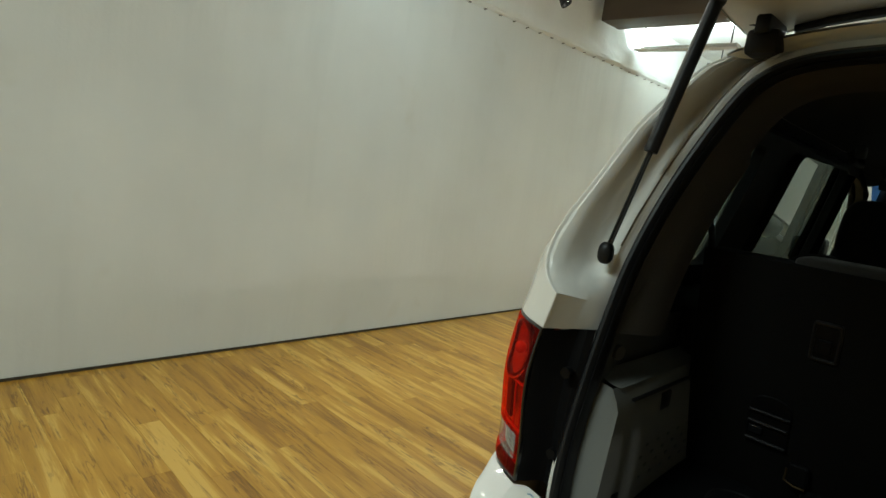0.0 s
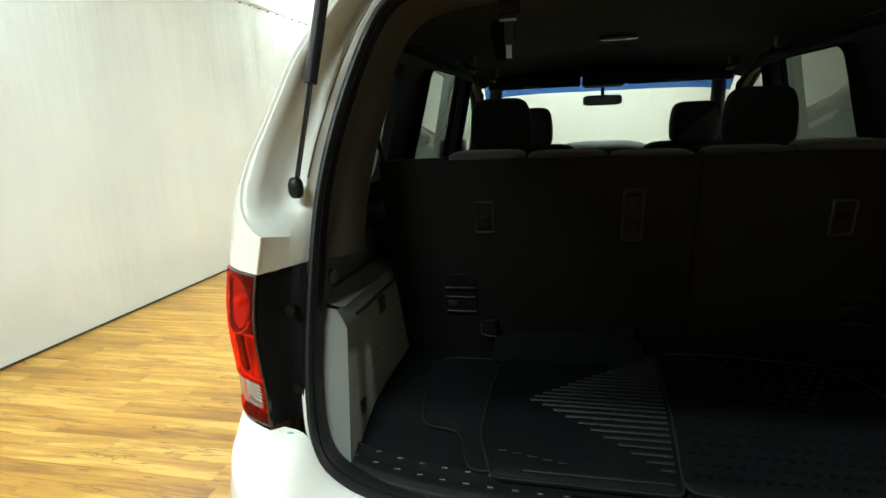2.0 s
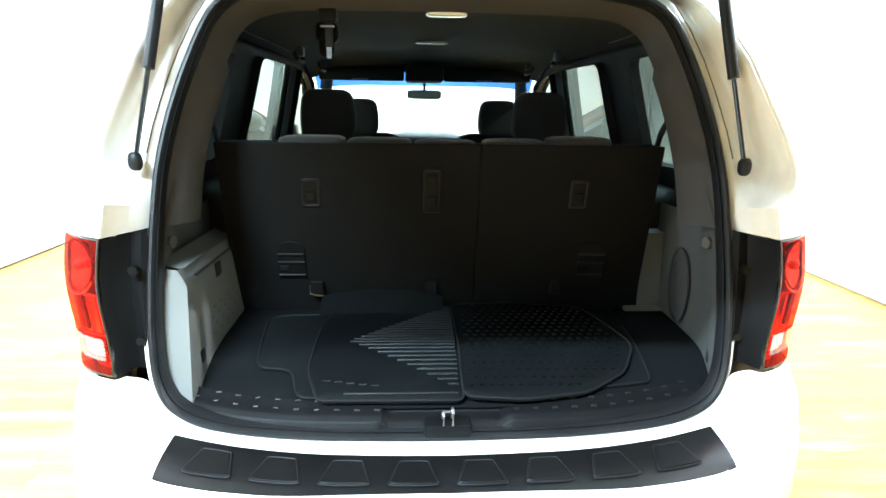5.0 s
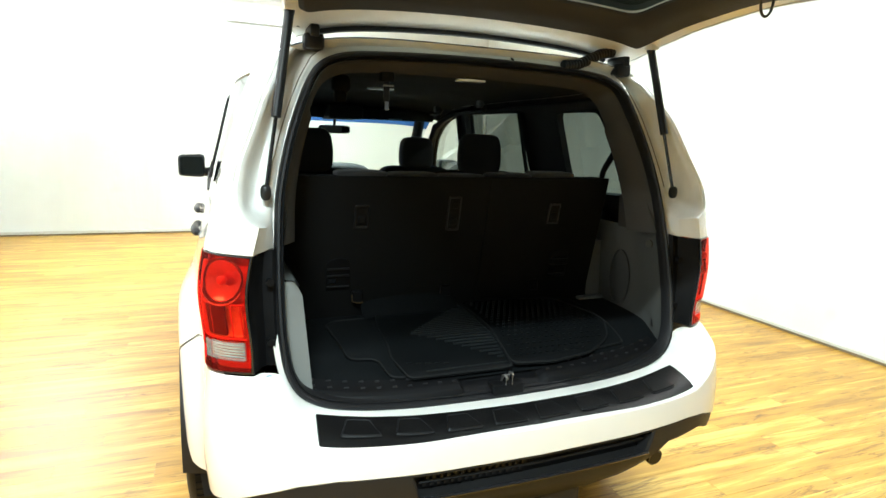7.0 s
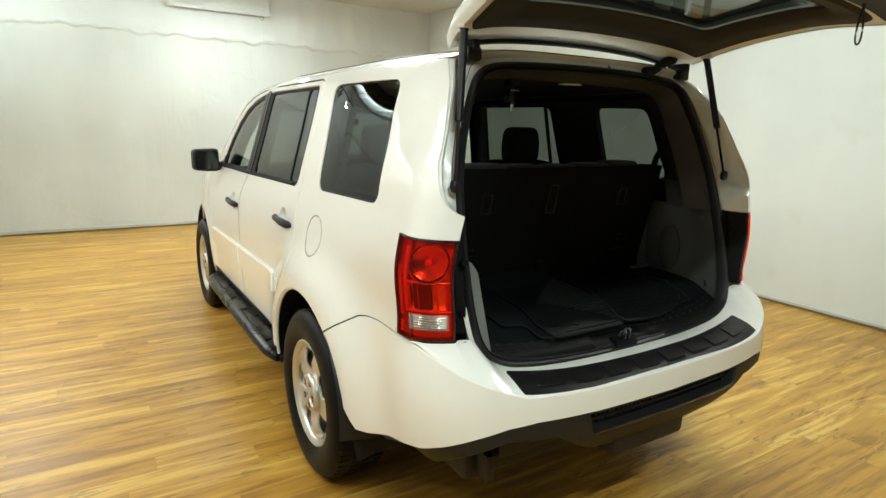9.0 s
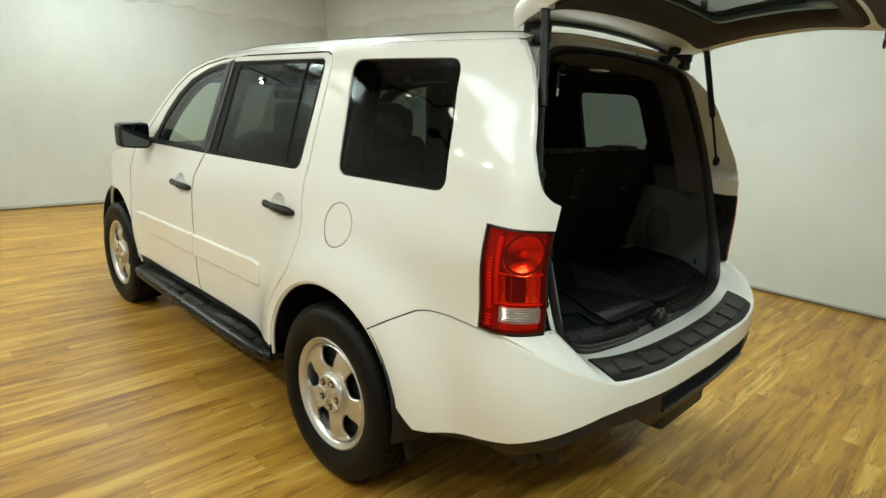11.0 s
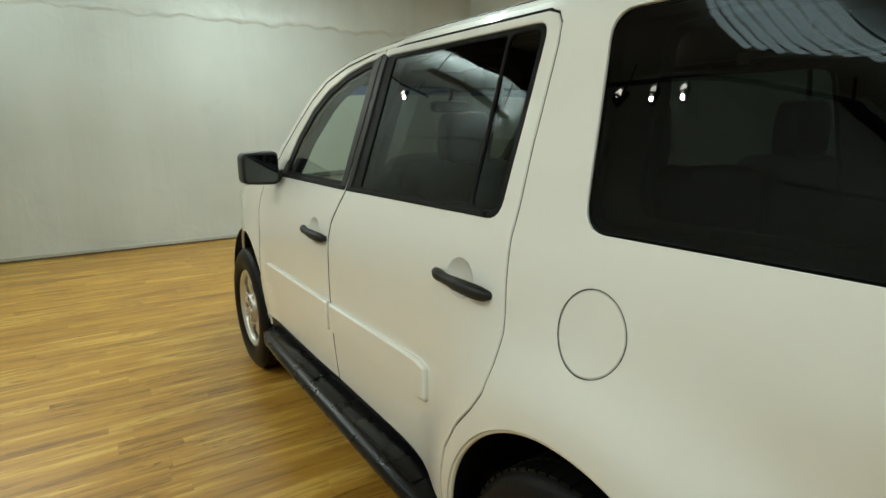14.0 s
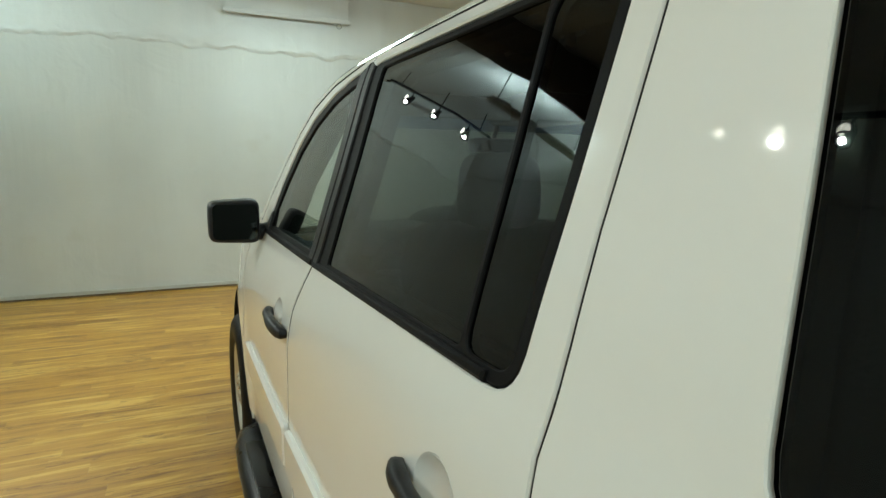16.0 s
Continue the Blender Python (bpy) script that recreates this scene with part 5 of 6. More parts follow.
pb = bmesh.new()
grid(pb, 48, 8, lambda a, b: pad_at(a, b))
grid(pb, 48, 2, lambda a, b: pad_at(a, 0) + Vector((0, -0.006 * b, -0.022 * b)))
grid(pb, 48, 1, lambda a, b: pad_at(a, 1) + Vector((0, 0.004 * b, -0.018 * b)))
for e in (0, 1):
    grid(pb, 8, 1, lambda a, b, e=e: pad_at(e, a) + Vector(((2 * e - 1) * 0.004 * b, 0, -0.022 * b)))
pad = part("step_pad", pb, BLACK_PAD, car, "long black textured step pad")
for k in range(8):
    u0, u1 = 0.045 + k * 0.1155, 0.045 + k * 0.1155 + 0.085
    tb = bmesh.new()
    poly = rounded([(u0, 0.20), (u1, 0.20), (u1 - 0.018, 0.80), (u0 + 0.018, 0.80)], 0.03, 4)
    low = [tb.verts.new(pad_at(a, b, -0.001)) for a, b in poly]
    mu, mv = sum(p[0] for p in poly) / len(poly), sum(p[1] for p in poly) / len(poly)
    top = [tb.verts.new(pad_at(mu + (a - mu) * 0.93, mv + (b - mv) * 0.88, 0.0055)) for a, b in poly]
    tb.faces.new(top)
    for i in range(len(poly)):
        j = (i + 1) % len(poly)
        tb.faces.new([low[i], low[j], top[j], top[i]])
    plate8 = part("pad_panel", tb, BLACK_PAD, pad)
    part("panel_rim", sweep(bmesh.new(), [pad_at(a, b, 0.0035) for a, b in poly + poly[:1]], 0.0020, 6), BLACK, plate8)
# dark lower valance
val_low = [(0.0, 0.415), (0.22, 0.420), (0.34, 0.450), (0.42, 0.500), (0.50, 0.548), (0.68, 0.555), (0.80, 0.505), (0.90, 0.455), (1.0, 0.40), (s_at(0.45), 0.365), (s_at(0.60), 0.33), (s_at(0.64), 0.36)]
val_top = [(a, b + 0.004) for a, b in reversed(low_edge)]
half_v = val_low + val_top
vout = [half_v[0]] + half_v[1:-1] + [half_v[-1]] + [(-a, b) for a, b in reversed(half_v[1:-1])]
slot = [(-0.36, 0.540), (0.40, 0.540), (0.420, 0.604), (-0.380, 0.604)]


def valance_map(u, v, d=0.0):
    return bumper_at(u, v, d + 0.004 + 0.10 * smooth01((0.54 - v) / 0.22))


val = part("valance", panel(vout, [slot], valance_map, thick=0.05, step=0.035, lip=0.006, sgn=-1), VALANCE, car, "black lower bumper valance")
part("slot_grille", panel(inset(slot, -0.004), [], valance_map, thick=0.01, step=0.05, lip=0.001, sgn=-1, shift=0.045), BLACK_SOFT, val, "recessed black slot")
gb = bmesh.new()
for z in (0.574,):
    pts = [valance_map(-0.36 + 0.76 * i / 14, z, 0.03) for i in range(15)]
    sweep(gb, pts, 0.006, 6)
part("slot_bar", gb, BLACK_SOFT, val)
lipb = sweep(bmesh.new(), [valance_map(-0.362 + 0.764 * i / 20, 0.540, -0.002) for i in range(21)], 0.0065, 8)
part("slot_lip", lipb, BLACK_GLOSS, val, "shiny lower lip of the slot")
stb = bmesh.new()
for k in range(15):
    for z in (0.566, 0.586):
        q = valance_map(-0.345 + 0.021 * k + (0.008 if z > 0.57 else 0.0), z, 0.034)
        box(stb, (q.x - 0.005, q.y - 0.006, q.z - 0.006), (q.x + 0.005, q.y + 0.012, q.z + 0.006))
tagged(part("slot_studs", stb, BLACK, val, "rows of small moulded studs", smooth=False), kind="stuff")
part("tow_cover", box(bmesh.new(), (-0.19, 0.045, 0.36), (0.20, 0.16, 0.505), 0.02), VALANCE, val, "black tow bar cover")
ex = bmesh.new()
lathe_pts = [(0.60, 0.62, 0.40), (0.60, 0.35, 0.40), (0.605, 0.24, 0.392), (0.610, 0.172, 0.380)]
sweep(ex, lathe_pts, [0.03, 0.03, 0.03, 0.032], 18)
part("exhaust_tip", ex, BLACK_GLOSS, car, "dark round exhaust tip")
part("exhaust_mouth", cyl(bmesh.new(), (0.610, 0.1725, 0.380), (0.610, 0.1695, 0.3796), 0.026, seg=18), BLACK_SOFT, car)
part("tow_eye", box(bmesh.new(), (-0.62, 0.22, 0.30), (-0.585, 0.32, 0.40), 0.01), BLACK_SOFT, car, "black towing eye")
# underbody
ub = bmesh.new()
box(ub, (-0.66, 0.30, 0.26), (0.66, 4.5, 0.40), 0.03)
box(ub, (-0.80, 1.66, 0.28), (0.80, 3.44, 0.40), 0.02)
box(ub, (-0.55, 0.25, 0.34), (0.40, 0.62, 0.52), 0.03)
part("underbody", ub, BLACK_SOFT, car, "dark underside")
for c in (HUB_R, HUB_F):
    part("axle", cyl(bmesh.new(), (-0.78, c, 0.375), (0.78, c, 0.375), 0.045), BLACK_SOFT, car)

# ---- roof, windscreen and bonnet ----
RT = spline([0.50, 1.0, 2.0, 2.2, 2.45, 2.65, 2.85], [1.745, 1.745, 1.745, 1.745, 1.725, 1.698, 1.650])
RH = spline([0.48, 0.55, 0.9, 2.0, 2.4, 2.85], [0.040, 0.052, 0.068, 0.072, 0.072, 0.062])


def roof_at(a, b, drop=0.0):
    t = 2 * a - 1
    k = math.copysign(1 - (1 - abs(t)) ** 1.35, t)
    y = 0.500 + (2.85 - 0.50) * b
    yy = y + 0.07 * (1 - k * k) * smooth01((y - 2.2) / 0.65) - 0.03 * (1 - k * k) * smooth01((0.9 - y) / 0.4)
    w = half(y, RT(y))
    h = RH(y) * (1 - abs(k) ** 5.2)
    return Vector((k * w, yy, RT(y) + h - drop))


rb = bmesh.new()
grid(rb, 40, 50, lambda a, b: roof_at(a, b))
roof = part("roof", rb, PAINT, car, "glossy white roof")
hb = bmesh.new()
grid(hb, 24, 20, lambda a, b: roof_at(0.06 + 0.88 * a, 0.02 + 0.95 * b, 0.062))
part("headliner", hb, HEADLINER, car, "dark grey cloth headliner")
for sgn in (-1, 1):
    cb = bmesh.new()

    def cant(a, b, sgn=sgn):
        f = 0.02 + 0.95 * a
        p = roof_at(0.5 + sgn * 0.44, f, 0.063)
        y = 0.50 + 2.35 * f
        z = RT(y) - 0.085
        q = Vector((sgn * (half(y, z) - 0.030), p.y, z))
        m = p.lerp(q, b)
        m.z += 0.012 * math.sin(math.pi * b)
        return m
    grid(cb, 40, 5, cant)
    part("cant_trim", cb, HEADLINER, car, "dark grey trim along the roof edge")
for sgn in (-1, 1):
    db = bmesh.new()
    pts = []
    for i in range(30):
        p = roof_at(0.5 + sgn * 0.375, 0.02 + 0.93 * i / 29)
        pts.append((p.x, p.y, p.z + 0.0005))
    sweep(db, pts, 0.006, 6, 0.4)
    part("roof_joint", db, BLACK_SOFT, roof, "thin dark roof joint strip")
# rear header between roof edge and opening seal
hd = bmesh.new()


def header(a, b):
    t = 2 * a - 1
    p = roof_at(0.5 + t * 0.5, 0.0) + Vector((0, 0.002, -0.004))
    q = Vector((t * 0.535, 0.205 + 1.03 * 0.27, 1.748 - 0.02 * abs(t) ** 4))
    m = p.lerp(q, b)
    m.y += 0.020 * math.sin(math.pi * b)
    return m


grid(hd, 30, 6, header)
part("rear_header", hd, PAINT_DULL, car, "white header above the boot opening")


def screen_at(a, b):
    t = 2 * a - 1
    top = roof_at(0.5 + 0.5 * math.copysign(1 - (1 - abs(t * 0.93)) ** 0.74, t), 1.0)
    low = Vector((t * 0.735, 3.67 - 0.16 * t * t, 1.150))
    p = top.lerp(low, b)
    return p + Vector((0, 0.0, 0.035 * math.sin(math.pi * b)))


wb = bmesh.new()
grid(wb, 24, 14, lambda a, b: screen_at(a, 0.255 + 0.745 * b))
part("windscreen", wb, GLASS_CLEAR, car, "clear windscreen")
wb = bmesh.new()
grid(wb, 24, 3, lambda a, b: screen_at(a, 0.005 + 0.248 * b))
part("sun_band", wb, GLASS_BAND, car, "blue tinted band along the windscreen top")
bb = bmesh.new()


def bonnet_at(a, b):
    t = 2 * a - 1
    y = 3.60 + 1.08 * b
    z = np.interp(y, [3.60, 3.90, 4.20, 4.35, 4.50, 4.70], [1.148, 1.100, 1.052, 1.015, 0.95, 0.80])
    w = half(y, z) - 0.006
    return Vector((t * w, y + 0.12 * (1 - t * t), float(z) + 0.035 * (1 - t * t)))


grid(bb, 20, 20, bonnet_at)
part("bonnet", bb, PAINT, car, "white bonnet")
fb = bmesh.new()
grid(fb, 20, 10, lambda a, b: Vector(((2 * a - 1) * (0.68 - 0.03 * (2 * a - 1) ** 2), 4.70 + 0.14 * (1 - (2 * a - 1) ** 2), 0.30 + 0.62 * b)))
part("front_bumper", fb, PAINT, car, "white front bumper")

# ---- boot opening seal ----
SEAL = [(-0.30, 0.700), (-0.52, 0.722), (-0.625, 0.760), (-0.672, 0.820), (-0.690, 0.92), (-0.694, 1.05), (-0.690, 1.20), (-0.680, 1.32), (-0.655, 1.44), (-0.620, 1.55), (-0.580, 1.645), (-0.545, 1.695), (-0.49, 1.726), (-0.40, 1.742), (-0.2, 1.752)]
seal_half = SEAL
loop = [(0.0, 0.694)] + seal_half + [(0.0, 1.755)] + [(-x, z) for x, z in reversed(seal_half)]


def smooth_loop(pts, n=6):
    out, m = [], len(pts)
    for i in range(m):
        p0, p1, p2, p3 = (Vector(pts[(i + k) % m]) for k in (-1, 0, 1, 2))
        for j in range(n):
            t = j / n
            out.append(0.5 * ((2 * p1) + (p2 - p0) * t + (2 * p0 - 5 * p1 + 4 * p2 - p3) * t * t + (3 * p1 - p0 - 3 * p2 + p3) * t ** 3))
    return out


ring = smooth_loop(loop)


def on_rear(x, z, back=0.0):
    return Vector((x, 0.200 + (z - 0.72) * 0.27 + back, z))


def band(pts, rows):
    """A strip round the opening; rows: (inwards, forwards) of each line."""
    bm = bmesh.new()
    lines = []
    m = len(pts)
    for inn, back in rows:
        ln = []
        for i in range(m):
            d = pts[(i + 1) % m] - pts[i - 1]
            nrm = Vector((d.y, -d.x)).normalized()
            if nrm.dot(Vector((0, 1.22)) - pts[i]) < 0:
                nrm = -nrm
            q = pts[i] + nrm * inn
            ln.append(bm.verts.new(on_rear(q.x, q.y, back)))
        lines.append(ln)
    for a, b2 in zip(lines, lines[1:]):
        for i in range(m):
            j = (i + 1) % m
            bm.faces.new([a[i], a[j], b2[j], b2[i]])
    return bm


part("opening_seal", band(ring, [(-0.003, 0.012), (-0.001, -0.003), (0.005, -0.010), (0.011, -0.010), (0.015, -0.003), (0.017, 0.003), (0.021, -0.002), (0.024, 0.006), (0.024, 0.03)]), BLACK_SOFT, car, "black rubber seal round the boot opening")
part("opening_jamb", band(ring, [(-0.018, 0.016), (-0.01, 0.013), (0.0, 0.012)]), PAINT_DULL, car, "white painted flange")
# pillar trims inside the opening
top_i = sorted(range(len(ring)), key=lambda i: math.atan2(ring[i].x, ring[i].y - 0.9))
order = [ring[i] for i in top_i if ring[i].y > 1.165]
tb = bmesh.new()
lines = []
for inn, back in ((0.020, 0.012), (0.026, 0.03), (0.044, 0.06), (0.066, 0.10), (0.070, 0.135)):
    ln = []
    for k, p in enumerate(order):
        c = Vector((0, 1.15)) - p
        c = Vector((c.x * 0.8, c.y)).normalized()
        q = p + c * inn * (1.0 if p.y < 1.6 else 0.8)
        ln.append(tb.verts.new(on_rear(q.x, q.y, back)))
    lines.append(ln)
for a, b2 in zip(lines, lines[1:]):
    for i in range(len(a) - 1):
        tb.faces.new([a[i], a[i + 1], b2[i + 1], b2[i]])
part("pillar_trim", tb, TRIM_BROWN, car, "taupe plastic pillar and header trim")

# ---- boot interior ----
zf = spline([0.18, 0.25, 0.30, 0.36, 0.43, 0.60, 0.80], [0.722, 0.755, 0.777, 0.802, 0.822, 0.834, 0.838])


fl = bmesh.new()
grid(fl, 12, 24, lambda a, b: (-0.68 + 1.40 * a, 0.244 + 0.541 * b, zf(0.244 + 0.541 * b) - 0.002))
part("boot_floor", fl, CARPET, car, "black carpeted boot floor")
st = bmesh.new()


def sill(a, b):
    x = -0.645 + 1.29 * a
    bow = abs(x / 0.645) ** 4
    prof = [(-0.006, -0.030), (0.002, -0.010), (0.010, 0.004), (0.024, 0.014), (0.046, 0.022), (0.066, 0.031)]
    i = min(4, int(b * 5))
    t = b * 5 - i
    dy, dz = (prof[i][0] * (1 - t) + prof[i + 1][0] * t, prof[i][1] * (1 - t) + prof[i + 1][1] * t)
    dip = 0.016 * (1 - smooth01((abs(x + 0.005) - 0.135) / 0.02)) * smooth01(b * 5) * smooth01((1 - b) * 6)
    return (x, 0.200 + 0.045 * bow + dy, 0.730 + dz + 0.034 * bow - dip)


grid(st, 90, 20, sill)
sillp = part("sill_plate", st, BLACK_MATT, car, "black ribbed sill plate")
for k in range(26):
    x = -0.60 + k * 1.2 / 25
    if abs(x) < 0.16:
        continue
    for b in (0.72, 0.95):
        p = sill((x + 0.645) / 1.29, b)
        part("sill_stud", box(bmesh.new(), (x - 0.007, p[1] - 0.003, p[2] - 0.002), (x + 0.007, p[1] + 0.003, p[2] + 0.004), 0.0015, 1), BLACK_SOFT, sillp)
lb = bmesh.new()
for x, top in ((-0.011, 0.764), (0.011, 0.772)):
    sweep(lb, [(x, 0.190, 0.730), (x, 0.188, top - 0.004), (x, 0.192, top), (x, 0.212, top - 0.006), (x, 0.222, 0.735)], 0.0036, 8)
cyl(lb, (-0.011, 0.208, 0.760), (0.011, 0.208, 0.760), 0.003, seg=8)
part("latch_striker", lb, STEEL, car, "steel latch prongs on the sill")
part("latch_plate", box(bmesh.new(), (-0.055, 0.186, 0.700), (0.055, 0.235, 0.737), 0.006), BLACK_MATT, car)


def side_trim(sgn):
    """Light grey boot side trim with its box, pocket, grille and hooks."""
    bm = bmesh.new()
    # tall side wall behind the opening
    def wallf(a, b):
        z = 0.735 + 0.44 * b
        y0 = 0.236 + 0.119 * b
        y = y0 + (0.762 - y0) * a
        x = 0.678 + 0.036 * smooth01(a / 0.4) - 0.008 * b
        return (sgn * x, y, z)
    grid(bm, 10, 10, wallf)
    t = part("side_trim", bm, TRIM_MID, car, "mid grey grained boot side trim")
    up = bmesh.new()
    grid(up, 8, 10, lambda a, b: (sgn * (0.668 - 0.02 * b + 0.03 * smooth01(a * 3) + 0.06 * b * a), 0.335 + 0.06 * b + 0.27 * a, 1.165 + 0.12 * b))
    part("upper_trim", up, TRIM_BROWN, t, "taupe upper trim")
    if sgn < 0:
        pb = bmesh.new()

        def boxf(a, b):
            # wraps from the face towards the rear, round to the inner side, over to the wheel arch
            z = 0.735 + 0.325 * b
            y0 = 0.240 + 0.088 * b
            y = y0 + (0.752 - y0) * max(0, (a - 0.25) / 0.75)
            x = -0.694 + 0.084 * smooth01(a / 0.25)
            lean = 0.018 * (1 - b)
            top = smooth01((b - 0.93) / 0.07)
            return (x + 0.020 * (0.5 - b) * smooth01(a / 0.2) - 0.022 * top * smooth01(a / 0.25), y + 0.02 * top * (1 - smooth01(a / 0.3)), z + 0.012 * top)
        grid(pb, 32, 24, boxf)
        grid(pb, 10, 4, lambda a, b: (-0.635 - 0.055 * b, 0.350 + 0.402 * a, 1.0715 - 0.004 * b + 0.02 * b * b))
        bx = part("storage_box", pb, TRIM_GREY, car, "grey jack cover box")
        def bx_x(z):
            return -0.61 + 0.020 * (0.5 - (z - 0.735) / 0.325)
        lg = bmesh.new()
        box(lg, (-0.632, 0.385, 1.043), (bx_x(1.045) + 0.0012, 0.735, 1.047))
        part("lid_gap", lg, BLACK_SOFT, bx, smooth=False)
        # finger pull and vent slots are flush blocks with recess shade in their colour
        part("lid_pocket", box(bmesh.new(), (-0.640, 0.515, 0.995), (bx_x(1.01) + 0.0015, 0.565, 1.036), 0.004), TRIM_DARK, bx, "finger pull as a flush dark block")
        for i in range(5):
            for j in range(4):
                z, y = 0.862 + 0.022 * j, 0.445 + 0.052 * i + 0.024 * (j % 2)
                part("vent_slot", box(bmesh.new(), (-0.63, y, z), (bx_x(z) + 0.0014, y + 0.011, z + 0.0055)), VENT_GREY, bx, smooth=False)
    else:
        pb = bmesh.new()
        grid(pb, 10, 10, lambda a, b: (0.632 + 0.090 * a + 0.008 * b * (1 - a), 0.700 + 0.015 * a + 0.010 * b, 0.815 + 0.268 * b))
        grid(pb, 10, 2, lambda a, b: (0.640 + 0.082 * a, 0.710 + 0.07 * b, 1.083))
        part("arch_box", pb, TRIM_GREY, t, "light grey wheel arch box")
        part("foot_ledge", box(bmesh.new(), (0.592, 0.685, 0.826), (0.72, 0.715, 0.846), 0.006), TRIM_GREY, t)
        g = bmesh.new()
        poly = ellipse(0.572, 0.957, 0.060, 0.114, 36)

        def grille(u, v, d=0.0):
            b = (v - 0.735) / 0.44
            y0 = 0.236 + 0.119 * b
            a = (u - y0) / (0.762 - y0)
            x, y, z = wallf(max(0, min(1, a)), b)
            return Vector((-x + d, u, v))
        part("speaker_grille", panel(poly, [], grille, thick=0.008, step=0.03, lip=0.003, sgn=1, shift=0.004), GRILLE, t, "dark oval speaker grille")
    part("boot_lamp", box(bmesh.new(), (sgn * 0.684 - 0.010, 0.425, 1.185), (sgn * 0.684 + 0.010, 0.455, 1.222), 0.004), BLACK_GLOSS, t, "small boot lamp")
    part("side_knob", cyl(bmesh.new(), (sgn * 0.690, 0.385, 1.130), (sgn * 0.664, 0.380, 1.130), 0.015, seg=20), TRIM_MID, t, "round grey knob")
    part("tie_plate", box(bmesh.new(), ((0.690, 0.325, 0.812) if sgn > 0 else (-0.625, 0.335, 0.828)), ((0.715, 0.358, 0.848) if sgn > 0 else (-0.604, 0.366, 0.862)), 0.005), BLACK, t, "black tie-down plate")
    return t


side_trim(-1)
side_trim(1)


# ---- seats ----
def third_row():
    seat = part("third_row_seat", box(bmesh.new(), (-0.60, 0.78, 0.80), (0.60, 1.18, 0.95), 0.04), FABRIC, car, "folding third-row bench in charcoal cloth")
    def back(x0, x1, name):
        bm = bmesh.new()
        box(bm, (x0, 0.0, 0.0), (x1, 0.11, 0.535), 0.004, 2)
        for v in bm.verts:
            t = v.co.z / 0.535
            v.co.y += 0.715 - 0.115 * t
            v.co.z += 0.822
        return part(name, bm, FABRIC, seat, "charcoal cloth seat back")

    def on_back(u, v, d=0.0):
        return Vector((u, 0.715 - 0.115 * (v - 0.822) / 0.535 + d, v))

    def plate(x, z, w, h, r):
        return rounded([(x - w / 2, z - h / 2), (x + w / 2, z - h / 2), (x + w / 2, z + h / 2), (x - w / 2, z + h / 2)], r, 3)
    back(-0.625, 0.1090, "seat_back")
    back(0.1100, 0.632, "seat_back")
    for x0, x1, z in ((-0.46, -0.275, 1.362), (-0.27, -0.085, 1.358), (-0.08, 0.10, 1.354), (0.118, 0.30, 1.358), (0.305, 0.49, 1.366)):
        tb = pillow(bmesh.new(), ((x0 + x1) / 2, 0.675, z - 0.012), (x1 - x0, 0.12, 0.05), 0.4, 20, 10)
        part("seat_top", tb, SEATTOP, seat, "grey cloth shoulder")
    for x, z, h in ((-0.372, 1.215, 0.072), (0.400, 1.215, 0.072), (-0.028, 1.222, 0.118)):
        part("latch_bezel", panel(plate(x, z, 0.052, h + 0.012, 0.008), [plate(x, z, 0.038, h - 0.004, 0.005)], on_back, thick=0.012, step=0.05, lip=0.003, shift=-0.006, edge=0.008), BLACK, seat, "dark rim of a seat latch")
        part("latch_well", panel(plate(x, z, 0.040, h, 0.005), [], on_back, thick=0.004, step=0.05, lip=0.001, shift=-0.002, edge=0.012), BLACK_MATT, seat, "black latch well")
        for zz in ((z - h / 2 + 0.030, z + h / 2 - 0.026) if h > 0.1 else (z - 0.010,)):
            part("latch_lever", panel(plate(x, zz, 0.026, 0.030, 0.004), [], on_back, thick=0.01, step=0.05, lip=0.003, shift=-0.009, edge=0.012), BLACK_MATT, seat, "dark grey lever")
    for x in (-0.445, 0.465):
        poly = [(x - 0.042, 0.945), (x + 0.042, 0.945)] + [(x + 0.042 * math.cos(math.pi * k / 10), 1.040 + 0.026 * math.sin(math.pi * k / 10)) for k in range(11)]
        part("anchor_pocket", panel(poly, [], on_back, thick=0.006, step=0.05, lip=0.002, shift=-0.004, edge=0.012), BLACK_MATT, seat, "black arched anchor pocket")
        for zz in (0.958, 1.000, 1.026):
            part("pocket_bar", panel(plate(x, zz, 0.080, 0.006, 0.002), [], on_back, thick=0.012, step=0.05, lip=0.002, shift=-0.012, edge=0.02), BLACK, seat, "dark moulded rib")
        part("pocket_bar", panel(plate(x - 0.022, 0.981, 0.028, 0.018, 0.003), [], on_back, thick=0.012, step=0.05, lip=0.002, shift=-0.010, edge=0.02), BLACK_GLOSS, seat)
    for x, chrome in ((-0.375, True), (-0.028, False), (0.36, False)):
        hk = bmesh.new()
        y = 0.690
        box(hk, (x - 0.019, y - 0.012, 0.893), (x + 0.021, y + 0.010, 0.938), 0.004, 1)
        pocket = part("hook_pocket", hk, BLACK_MATT, seat, "small black floor hook pocket")
        if chrome:
            wire = sweep(bmesh.new(), [(x - 0.019, y - 0.012, 0.925), (x - 0.019, y - 0.016, 0.900), (x, y - 0.018, 0.894), (x + 0.021, y - 0.016, 0.894)], 0.0026, 8)
            part("hook_wire", wire, BRASS, pocket, "dull brass wire")


third_row()


